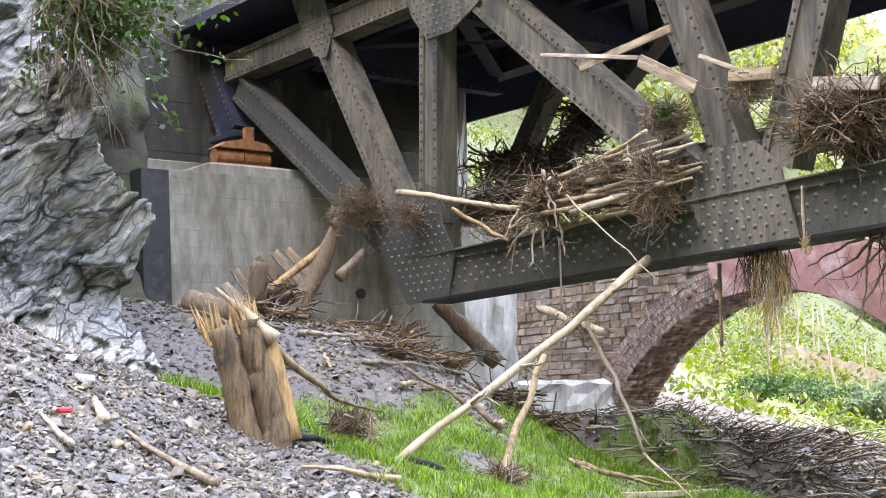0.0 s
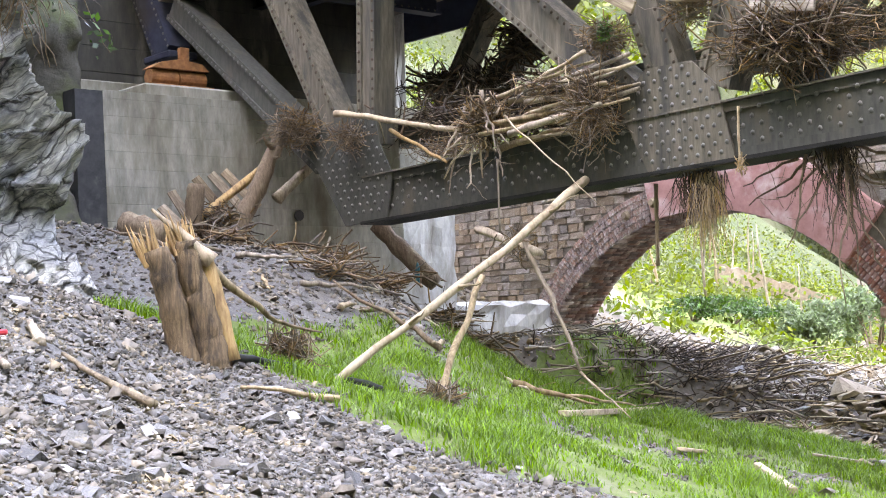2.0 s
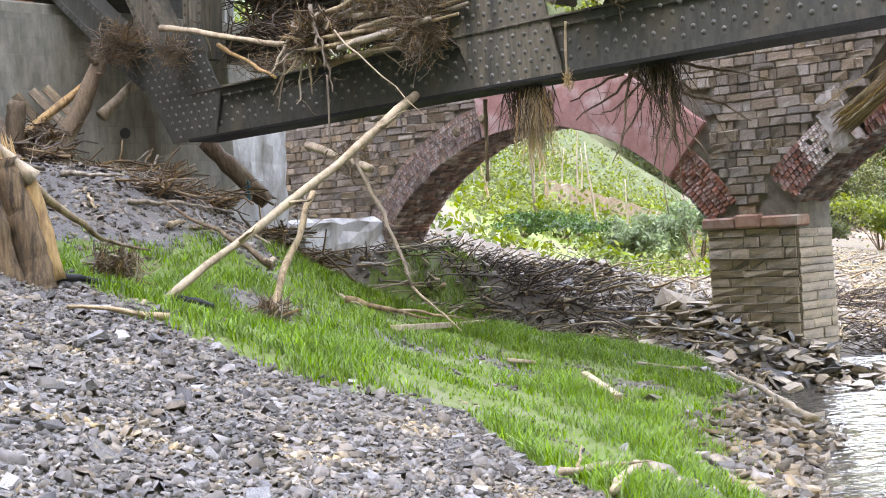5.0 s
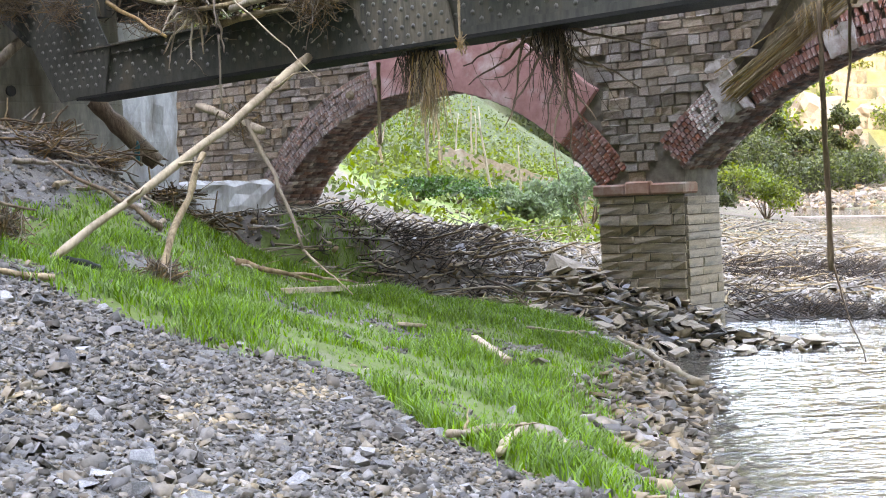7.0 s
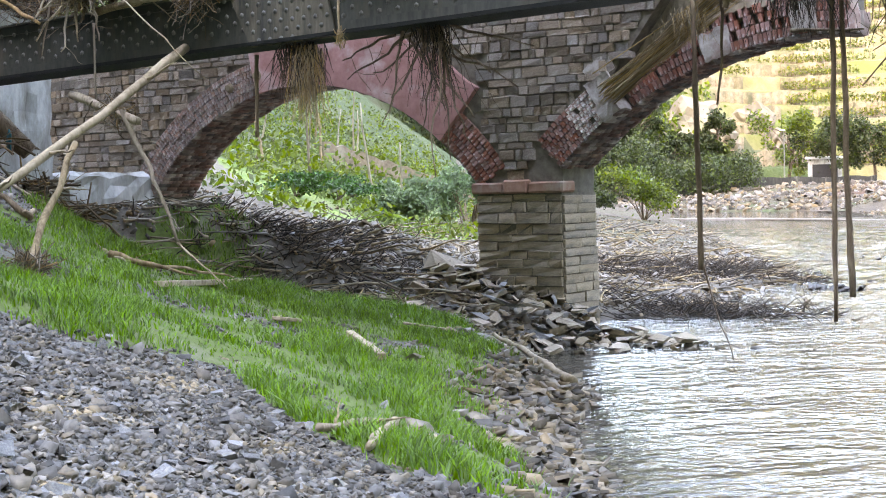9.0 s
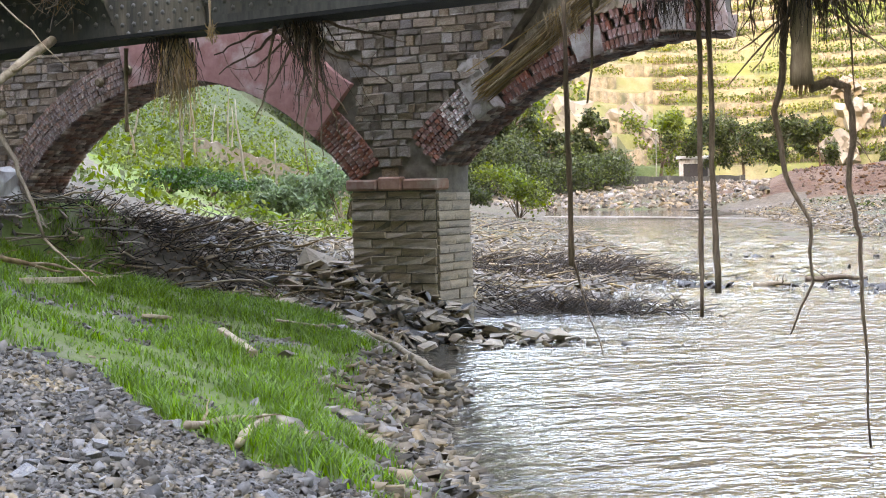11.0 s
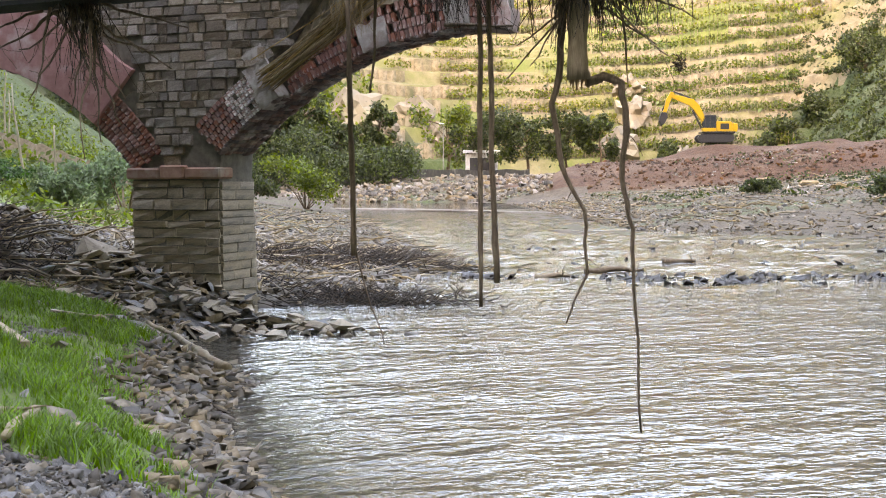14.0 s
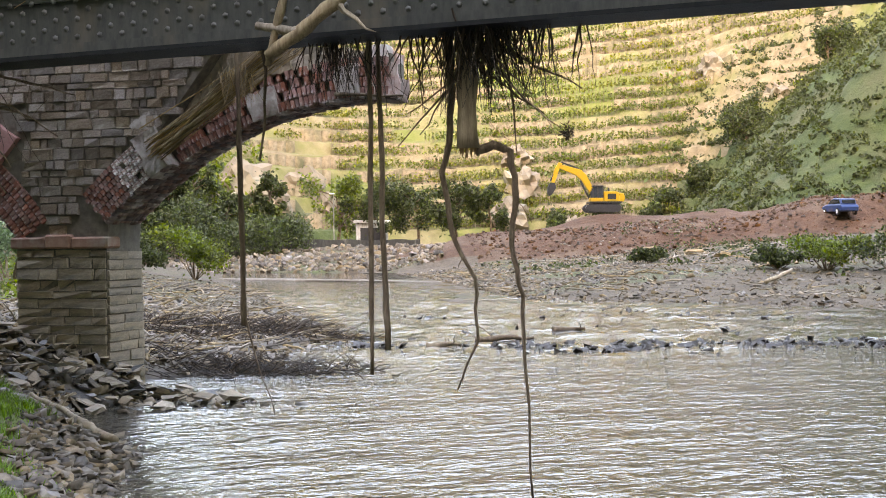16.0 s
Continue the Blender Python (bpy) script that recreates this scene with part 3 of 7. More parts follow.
def river():
    m = bpy.data.materials.new("river_water")
    m.use_nodes = True
    nd, ln = m.node_tree.nodes, m.node_tree.links
    b = nd["Principled BSDF"]
    b.inputs["Roughness"].default_value, b.inputs["IOR"].default_value = 0.04, 1.333
    b.inputs["Specular IOR Level"].default_value = 0.26
    # blue of the reflected sky put into the specular colour
    b.inputs["Specular Tint"].default_value = (0.72, 0.87, 1.0, 1)
    tc = nd.new("ShaderNodeTexCoord")
    # silty body colour in slow drifts
    drift = nd.new("ShaderNodeTexNoise")
    drift.inputs["Scale"].default_value, drift.inputs["Detail"].default_value = 0.09, 3
    ln.new(tc.outputs["Object"], drift.inputs["Vector"])
    cr = nd.new("ShaderNodeValToRGB")
    cr.color_ramp.elements[0].color, cr.color_ramp.elements[1].color = (0.036, 0.032, 0.025, 1), (0.066, 0.059, 0.046, 1)
    ln.new(drift.outputs["Fac"], cr.inputs[0])
    ln.new(cr.outputs[0], b.inputs["Base Color"])
    # calm pool above the sand bar, rippled below it
    sep, calm = nd.new("ShaderNodeSeparateXYZ"), nd.new("ShaderNodeMapRange")
    ln.new(tc.outputs["Object"], sep.inputs[0])
    calm.inputs[1].default_value, calm.inputs[2].default_value, calm.inputs[3].default_value, calm.inputs[4].default_value = 70, 92, 1.0, 0.12
    ln.new(sep.outputs["Y"], calm.inputs[0])
    normal = None
    for size, stretch, turn, strength, depth in ((0.5, (1, 1.6, 1), 34, 0.55, 0.14), (2.2, (1, 1.7, 1), 20, 0.75, 0.065), (6.5, (1, 1.4, 1), 48, 0.8, 0.024)):
        mp, n, bp, mul = nd.new("ShaderNodeMapping"), nd.new("ShaderNodeTexNoise"), nd.new("ShaderNodeBump"), nd.new("ShaderNodeMath")
        mp.inputs["Rotation"].default_value, mp.inputs["Scale"].default_value = (0, 0, radians(turn)), stretch
        ln.new(tc.outputs["Object"], mp.inputs["Vector"])
        n.inputs["Scale"].default_value, n.inputs["Detail"].default_value = size, 3
        ln.new(mp.outputs[0], n.inputs["Vector"])
        mul.operation = "MULTIPLY"
        mul.inputs[1].default_value = strength
        ln.new(calm.outputs[0], mul.inputs[0])
        ln.new(mul.outputs[0], bp.inputs["Strength"])
        bp.inputs["Distance"].default_value = depth
        ln.new(n.outputs["Fac"], bp.inputs["Height"])
        if normal:
            ln.new(normal, bp.inputs["Normal"])
        normal = bp.outputs[0]
    ln.new(normal, b.inputs["Normal"])
    # a sheet with small standing waves, stronger over the rapid
    xs, ys = np.linspace(-2, 95, 250), 2 + 178 * np.linspace(0, 1, 330) ** 1.7
    X, Y = np.meshgrid(xs, ys, indexing="ij")
    rapid = smoothstep(27, 32, Y + 0.25 * X) * (1 - smoothstep(60, 80, Y))
    Z = 0.13 * rapid * fractal(X, Y, 0.75, 3, 40) + 0.010 * fractal(X, Y * 2, 1.0, 2, 41) * (1 - smoothstep(75, 90, Y))
    nx, ny = X.shape
    i, j = np.meshgrid(np.arange(nx - 1), np.arange(ny - 1), indexing="ij")
    q = np.stack([i * ny + j, (i + 1) * ny + j, (i + 1) * ny + j + 1, i * ny + j + 1], -1).reshape(-1, 4)
    me = mesh_of("water", np.stack([X, Y, Z], -1).reshape(-1, 3), q.astype(np.int32), m, soft=True)
    tagged(new("water", me), "rippled brown river reflecting sky and hillside", "river", kind="structure")
    # low sand bar that holds back the pool
    r = np.random.default_rng(6)
    line = wander((46.5, 106.0, 0.0), (53.2, 78.5, 0.0), 26, 0.05, r)
    line[:, 2] = 0.0
    v, q = tube_arrays(line, 0.55 * np.sin(np.linspace(0.15, 2.9, 26)) + 0.12, 10, r, 0.3)
    v[:, 2] *= 0.22
    tagged(new("sand_bar", mesh_of("sand_bar", v, q, BANK_STONE, True)), "low tan gravel bar across the river", "sand bar")


river()


# ---- stone arch bridge ----
PIER_W = 1.58
FACE, BACK = 21.1, 22.2            # across: front and rear face
SPRING_L, SPRING_R, SPRING_Z, CROWN_Z = -20.95, -13.2, 2.5, 4.5
ARC_C = (SPRING_L + SPRING_R) / 2
HALF = (SPRING_R - SPRING_L) / 2
RISE = CROWN_Z - SPRING_Z
RADIUS = (HALF * HALF + RISE * RISE) / (2 * RISE)
ARC_Z = CROWN_Z - RADIUS
# the broken, flatter arch over the river
ARC2_C, RADIUS2, CROWN2 = -7.1, 6.3, 4.72
ARC2_Z = CROWN2 - RADIUS2
RECESS = 0.36                       # the outer leaf of the broken arch has fallen away
ROAD_Z = 6.3
RING = 0.62


PALE = material("lime_crusted_stone", (0.30, 0.24, 0.20), (0.52, 0.46, 0.40), 5, 0.92, 0.7, 0.0, (0.26, 0.13, 0.10), 2.2, 0.57, bump_distance=0.05)


def arc_angle(s, c):
    return math.asin(max(-1, min(1, (s - c) / (RADIUS if c == ARC_C else RADIUS2))))


def arc(c):
    """Radius and centre height of the arch about c."""
    return (RADIUS, ARC_Z) if c == ARC_C else (RADIUS2, ARC2_Z)


def leaf_end(z):
    """How far along the standing outer leaf reaches at a height."""
    return -10.95 + 0.78 * (z - 3.9) if z > 3.4 else -11.34 + 0.5 * (z - 3.4)


def stone_bridge():
    base = thing("stone_arch_bridge", SPAN, "flood-broken stone arch bridge with red brick arch rings", "bridge")
    rng = np.random.default_rng(5)

    def soffit_z(s):
        if SPRING_L < s < SPRING_R:
            return ARC_Z + math.sqrt(RADIUS ** 2 - (s - ARC_C) ** 2)
        if s > SPRING_R + PIER_W:
            return ARC2_Z + math.sqrt(max(0.01, RADIUS2 ** 2 - (s - ARC2_C) ** 2))
        return 0.2

    # core of mortar and rubble, a little behind the faces
    END = -6.9

    def top_of(s):
        return ROAD_Z if s < -9.6 else ROAD_Z - 0.75 * smoothstep(-9.6, -8.6, s) - 0.15 * smoothstep(-8, -7, s)

    outline = [(-24.4, 1.2), (-24.4, ROAD_Z)] + [(s, float(top_of(s))) for s in np.linspace(-23, END, 40)]
    outline += [(END, soffit_z(END) + 0.02)]
    outline += [(s, soffit_z(s)) for s in np.linspace(END - 0.02, SPRING_R + PIER_W + 0.02, 26)]
    outline += [(SPRING_R + PIER_W, SPRING_Z - 0.05), (SPRING_R + PIER_W, 0.0), (SPRING_R, 0.0), (SPRING_R, SPRING_Z - 0.05)]
    outline += [(s, soffit_z(s)) for s in np.linspace(SPRING_R - 0.02, SPRING_L + 0.02, 40)]
    outline += [(SPRING_L, SPRING_Z - 0.05), (SPRING_L, 1.2)]
    part("core", prism(outline, FACE + RECESS + 0.05, BACK), MORTAR, base, "rubble core with pale mortar")
    front = [(-24.4, 1.2), (-24.4, ROAD_Z), (leaf_end(ROAD_Z), ROAD_Z), (leaf_end(5.2), 5.2), (leaf_end(4.4), 4.4), (leaf_end(3.7), 3.7)]
    front += [(s, soffit_z(s)) for s in (-10.9, -11.1, -11.3, -11.5, SPRING_R + PIER_W + 0.02)]
    front += outline[outline.index((SPRING_R + PIER_W, SPRING_Z - 0.05)):]
    part("front_leaf", prism(front, FACE - 0.01, FACE + RECESS + 0.05), MORTAR, base, "torn outer leaf of the masonry")

    # masonry courses on the front face
    shared = []
    for k in range(14):
        bm = bmesh.new()
        vs = box_into(bm, (-0.5, 0, -0.5), (0.5, 1, 0.5), None, 0.07)
        for v in bm.verts:
            v.co.x += rng.uniform(-0.03, 0.03)
            v.co.z += rng.uniform(-0.05, 0.05)
            v.co.y += rng.uniform(-0.10, 0.10) * (v.co.y < 0.5)
        bmesh.ops.recalc_face_normals(bm, faces=bm.faces)
        me = bpy.data.meshes.new("stone")
        bm.to_mesh(me)
        bm.free()
        me.materials.append(MASON)
        shared.append(me)
    tans = []
    for k in range(8):
        bm = box((-0.5, 0, -0.5), (0.5, 1, 0.5), 0.035)
        for v in bm.verts:
            v.co.x += rng.uniform(-0.012, 0.012)
            v.co.z += rng.uniform(-0.03, 0.03)
            v.co.y += rng.uniform(-0.07, 0.07) * (v.co.y < 0.5)
        bmesh.ops.recalc_face_normals(bm, faces=bm.faces)
        me = bpy.data.meshes.new("stone")
        bm.to_mesh(me)
        bm.free()
        me.materials.append(MASON_TAN)
        tans.append(me)

    def ring_top(s):
        """Top of the brick ring or the render at s, 0 outside the arches."""
        best = 0
        for c in (ARC_C, ARC2_C):
            rad, cz = arc(c)
            if abs(s - c) < (rad + RING) * math.sin(arc_angle(SPRING_R if c == ARC_C else c + 4.52, c)) + 0.05:
                best = max(best, cz + math.sqrt((rad + RING) ** 2 - (s - c) ** 2))
        return best

    def stone(s0, s1, z0, z1, front, pool, lift=0.0):
        ob = new("stone", pool[int(rng.integers(len(pool)))])
        ob.parent = base
        dpt = rng.uniform(0.09, 0.125) + lift
        ob.matrix_local = Matrix.LocRotScale(((s0 + s1) / 2, front + 0.06 - dpt, (z0 + z1) / 2), Euler((rng.uniform(-0.04, 0.04), rng.uniform(-0.025, 0.025), rng.uniform(-0.025, 0.025))),
                                             (s1 - s0 - rng.uniform(0.006, 0.028), dpt + 0.1, z1 - z0 - rng.uniform(0.005, 0.024)))

    z = 2.62
    row = 0
    count = 0
    while z < ROAD_Z - 0.05:
        hgt = float(rng.uniform(0.10, 0.20))
        s = -24.4 + float(rng.uniform(0, 0.3))
        while s < END - 0.1:
            w = float(0.13 + 0.36 * rng.random() ** 1.4)
            mid = s + w / 2
            ok = z + hgt < float(top_of(mid)) and z > ring_top(mid) - 0.02 and s + w * 0.6 < leaf_end(z)
            if -17.4 < mid < -13.1 and z < 5.45 - 0.32 * abs(mid + 15.2) ** 1.3:      # patch of red render
                ok = False
            if ok:
                stone(s, s + w, z, z + hgt, FACE, shared)
                count += 1
            s += w
        z += hgt
    # left springing wall below the arch line
    z = 1.2
    while z < 2.62:
        hgt = float(rng.uniform(0.14, 0.2))
        s = -24.4
        while s < SPRING_L - 0.15:
            w = float(rng.uniform(0.2, 0.5))
            w = min(w, SPRING_L - s)
            stone(s, s + w, z, z + hgt, FACE, shared)
            s += w
        z += hgt
    part("pier_core", box((SPRING_R - 0.005, FACE - 0.105, 0.0), (SPRING_R + PIER_W + 0.04, BACK - 0.02, 2.398)), MORTAR, base, "silty mortar of the pier")
    # pier: silt-coated courses, cap of red sandstone, coursing round the river side
    z = 0.05
    while z < 2.36:
        hgt = float(rng.uniform(0.12, 0.19))
        hgt = min(hgt, 2.38 - z) if 2.38 - z > 0.1 else 2.4 - z
        s = SPRING_R - 0.04
        while s < SPRING_R + PIER_W - 0.05:
            w = min(float(rng.uniform(0.25, 0.75)), SPRING_R + PIER_W + 0.04 - s)
            if SPRING_R + PIER_W + 0.04 - s - w < 0.2:
                w = SPRING_R + PIER_W + 0.04 - s
            stone(s, s + w, z, z + hgt, FACE + 0.02, tans, 0.1)
            s += w
        z += hgt
    s = SPRING_R - 0.12
    while s < SPRING_R + PIER_W:
        w = min(float(rng.uniform(0.4, 0.7)), SPRING_R + PIER_W + 0.1 - s)
        ob = part("cap_stone", box((s, FACE - 0.17, 2.40), (s + w - 0.02, FACE + 0.3, 2.40 + float(rng.uniform(0.17, 0.24))), 0.03), SANDSTONE, base, "worn red sandstone cap")
        s += w
    z = 0.05
    while z < 2.3:
        hgt = min(float(rng.uniform(0.12, 0.19)), 2.4 - z)
        n = FACE - 0.1
        while n < BACK - 0.1:
            w = min(float(rng.uniform(0.35, 0.8)), BACK - n)
            ob = new("stone", tans[int(rng.integers(len(tans)))])
            ob.parent = base
            ob.matrix_local = Matrix.LocRotScale((SPRING_R + PIER_W + float(rng.uniform(0.06, 0.085)), n + w / 2, z + hgt / 2), Euler((0, 0, radians(90))), (w - 0.015, 0.14, hgt - 0.012))
            n += w
        z += hgt

    # brick rings: radial stretchers in rows
    bm = bmesh.new()
    box_into(bm, (-0.5, 0, -0.5), (0.5, 1, 0.5), None, 0.06)
    bmesh.ops.recalc_face_normals(bm, faces=bm.faces)
    brick_red = bpy.data.meshes.new("brick")
    bm.to_mesh(brick_red)
    bm.free()
    brick_red.materials.append(BRICK)
    brick_lime = brick_red.copy()
    brick_lime.materials[0] = BRICK_LIME
    brick_pale = brick_red.copy()
    brick_pale.materials[0] = BRICK_PALE

    def ring(c, a0, a1, me, rows=5, skip=0.0, out=0.0):
        rad, cz = arc(c)
        for k in range(rows):
            r = rad + 0.01 + (k + 0.5) * RING / rows
            n = max(1, int(abs(a1 - a0) * r / 0.078))
            for i in range(n):
                if rng.random() < skip * (k / rows):
                    continue
                a = a0 + (a1 - a0) * (i + 0.5 + 0.5 * (k % 2)) / n
                if not min(a0, a1) <= a <= max(a0, a1):
                    continue
                ob = new("brick", me)
                ob.parent = base
                ob.matrix_local = Matrix.LocRotScale((c + r * math.sin(a), FACE - 0.07 - out + float(rng.uniform(-0.015, 0.015)), cz + r * math.cos(a)), Euler((0, a, 0)),
                                                     (abs(a1 - a0) * r / n - 0.012, 0.14, RING / rows - 0.012))

    aL, aR = arc_angle(SPRING_L, ARC_C), arc_angle(SPRING_R, ARC_C)
    ring(ARC_C, aL, -0.22, brick_pale)
    ring(ARC_C, aR, aR - 0.24, brick_red)
    a2, aE = arc_angle(-11.62, ARC2_C), arc_angle(END, ARC2_C)
    ring(ARC2_C, a2, a2 + 0.10, brick_red, rows=6)
    ring(ARC2_C, a2 + 0.10, a2 + 0.185, brick_lime, rows=6, skip=0.15)
    ring(ARC2_C, a2 + 0.24, aE, brick_red, rows=4, skip=0.35, out=-RECESS)
    # the crown of the ring is covered by red render
    def band(c, a0, a1, r0, r1, y0, y1, n, wob=0.0):
        rad, cz = arc(c)
        r0, r1 = r0 + rad, r1 + rad
        pts = [(c + (r1 + wob * float(rng.uniform(-1, 1))) * math.sin(a), cz + (r1 + wob * float(rng.uniform(-1, 1))) * math.cos(a)) for a in np.linspace(a0, a1, n)]
        pts += [(c + r0 * math.sin(a), cz + r0 * math.cos(a)) for a in np.linspace(a1, a0, n)]
        return prism(pts, y0, y1)
    part("render_patch", band(ARC_C, -0.22, aR - 0.24, 0.005, 1.15, FACE - 0.13, FACE + 0.06, 22, 0.06), PLASTER, base, "flaking red render over the arch crown")
    def rough(bm, amp):
        """Break the faces up into an uneven, torn surface."""
        bmesh.ops.triangulate(bm, faces=bm.faces[:])
        bmesh.ops.subdivide_edges(bm, edges=bm.edges[:], cuts=3, use_grid_fill=True)
        for v in bm.verts:
            v.co += noise.noise_vector(v.co * 4.0) * amp + noise.noise_vector(v.co * 13.0) * amp * 0.45
        return bm

    for a0, a1, r0, r1, y0, y1 in ((0.175, 0.235, -0.02, 0.30, -0.14, RECESS), (0.185, 0.25, 0.28, 0.66, -0.12, RECESS), (0.20, 0.27, 0.62, 0.92, -0.04, RECESS), (0.47, 0.545, 0.0, 0.45, RECESS - 0.14, RECESS + 0.2), (0.70, 0.755, 0.06, 0.5, RECESS - 0.12, RECESS + 0.2)):
        part("pale_block", rough(band(ARC2_C, a2 + a0, a2 + a1, r0, r1, FACE + y0, FACE + y1, 7, 0.035), 0.035), PALE, base, "pale lime-crusted stone in the broken ring")
    for a0, a1, r0, r1 in ((0.25, 0.36, 0.55, 0.95), (0.33, 0.47, 0.58, 0.88), (0.45, 0.60, 0.60, 0.92), (0.58, 0.74, 0.58, 0.80), (0.27, 0.40, 0.9, 1.35), (0.39, 0.52, 0.86, 1.25)):
        part("broken_spandrel", rough(band(ARC2_C, a2 + a0, a2 + a1, r0, r1, FACE + RECESS - 0.12 * float(rng.random()), FACE + RECESS + 0.2, 9, 0.06), 0.05), MASON_TAN, base, "torn spandrel filling of tan stone")

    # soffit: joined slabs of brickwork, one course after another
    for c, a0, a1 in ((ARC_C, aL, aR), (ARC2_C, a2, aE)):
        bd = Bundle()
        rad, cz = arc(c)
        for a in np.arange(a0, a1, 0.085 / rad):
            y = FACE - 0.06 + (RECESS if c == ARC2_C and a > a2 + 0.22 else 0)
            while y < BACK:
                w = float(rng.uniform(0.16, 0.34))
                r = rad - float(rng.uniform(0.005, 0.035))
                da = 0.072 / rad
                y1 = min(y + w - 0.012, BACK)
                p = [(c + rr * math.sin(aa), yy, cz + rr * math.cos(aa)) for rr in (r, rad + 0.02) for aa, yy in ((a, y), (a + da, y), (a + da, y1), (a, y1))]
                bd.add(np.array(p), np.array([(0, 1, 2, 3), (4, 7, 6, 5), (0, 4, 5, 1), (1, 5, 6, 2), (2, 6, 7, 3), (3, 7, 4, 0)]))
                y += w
        ob = part("soffit", bd.mesh("soffit", SOFFIT), None, base, "dark brick underside of the arch")
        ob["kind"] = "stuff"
    for k, (y0, y1, z0, z1, out) in enumerate(((0.3, 0.62, 4.72, 5.0, 0.06), (0.32, 0.6, 4.98, 5.25, 0.0), (0.3, 0.66, 5.22, 5.5, -0.08), (0.6, 1.1, 4.7, 5.05, 0.02), (0.6, 1.1, 5.02, 5.45, -0.05))):
        bm = box((END - 0.3, FACE + y0, z0), (END + 0.05 + out, FACE + y1, z1))
        part("broken_end", rough(bm, 0.045), BRICK_PALE if k % 2 else BRICK_LIME, base, "torn brick end of the collapsed arch")
    # iron tie-rod rosettes
    for s in (-18.65, -18.0):
        a = arc_angle(s, ARC_C)
        r = RADIUS + 0.33
        bm = bmesh.new()
        bmesh.ops.create_cone(bm, cap_ends=True, segments=14, radius1=0.10, radius2=0.06, depth=0.08, matrix=Matrix.Translation((ARC_C + r * math.sin(a), FACE - 0.18, ARC_Z + r * math.cos(a))) @ Matrix.Rotation(radians(90), 4, "X"))
        part("rosette", bm, WOOD, base, "round weathered anchor plate")
    return base


stone_bridge()


# ---- steel truss bridge ----
NEAR, FAR = 12.3, 16.6


def rivets(bundle, points, r=0.022):
    """Low domes on a face that looks towards -y, or along the given normal."""
    for p, nrm in points:
        nrm = np.asarray(nrm, float)
        a = np.cross(nrm, (0.3, 0.5, 0.8))
        a /= np.linalg.norm(a)
        b = np.cross(nrm, a)
        th = np.arange(6) * np.pi / 3
        ringv = np.cos(th)[:, None] * a + np.sin(th)[:, None] * b
        v = np.concatenate([p + r * ringv, p + 0.62 * r * ringv + nrm * r * 0.55])
        q = [(i, (i + 1) % 6, 6 + (i + 1) % 6, 6 + i) for i in range(6)] + [(6, 7, 8, 9), (6, 9, 10, 11)]
        bundle.add(v, np.array(q))


def beam(parent, name, a, b, width, depth, mat, n0, label="", riv=True, flange=True):
    """A riveted built-up bar from a to b (along, up) whose front face lies at n0: web, two edge angles and rows of rivets."""
    m, length = along((a[0], n0, a[1]), (b[0], n0, b[1]), (0, 1, 0))
    w = width / 2
    lip = 0.035 if flange else 0.0
    outline = [(0, -w), (0, -w + 0.095), (lip, -w + 0.095), (lip, w - 0.095), (0, w - 0.095), (0, w), (depth, w), (depth, -w)]
    if not flange:
        outline = [(0, -w), (0, w), (depth, w), (depth, -w)]
    bm = prism(outline, 0, length, "x")
    for v in bm.verts:
        v.co = m @ v.co
    ob = part(name, bm, mat, parent, label)
    if riv:
        bd = Bundle()
        nrm = np.array(m.to_3x3() @ Vector((0, -1, 0)))
        pts = []
        for x in np.arange(0.08, length, 0.135):
            for zz in (w - 0.05, -w + 0.05):
                pts.append((np.array(m @ Vector((x, 0.0, zz))), nrm))
        rivets(bd, pts, 0.027)
        r = part("rivets", bd.mesh("rivets", RIVET_RUST if mat is STEEL_MUD else RIVET, True), None, ob)
        r["kind"] = "stuff"
    return ob


def plate(parent, name, outline, n0, thick, mat, spacing=0.15, label="", inset=0.07, riv=True):
    ob = part(name, prism(outline, n0, n0 + thick), mat, parent, label)
    if riv:
        pts, poly = [], np.array(outline)
        lo, hi = poly.min(0), poly.max(0)

        def inside(p, grow):
            ok = True
            c = poly.mean(0)
            q = c + (p - c) * grow
            k = False
            for i in range(len(poly)):
                a, b = poly[i], poly[i - 1]
                if (a[1] > q[1]) != (b[1] > q[1]) and q[0] < (b[0] - a[0]) * (q[1] - a[1]) / (b[1] - a[1]) + a[0]:
                    k = not k
            return ok and k
        row = 0
        for zz in np.arange(lo[1] + inset, hi[1], spacing * 0.62):
            for ss in np.arange(lo[0] + inset + (row % 2) * spacing / 2, hi[0], spacing):
                if inside(np.array((ss, zz)), 1.08):
                    pts.append((np.array((ss, n0, zz)), (0, -1, 0)))
            row += 1
        bd = Bundle()
        rivets(bd, pts, 0.030)
        r = part("rivets", bd.mesh("rivets", RIVET, True), None, ob)
        r["kind"] = "stuff"
    return ob


def chord_z(s):
    return 4.02 + 0.025 * (s + 16.25)


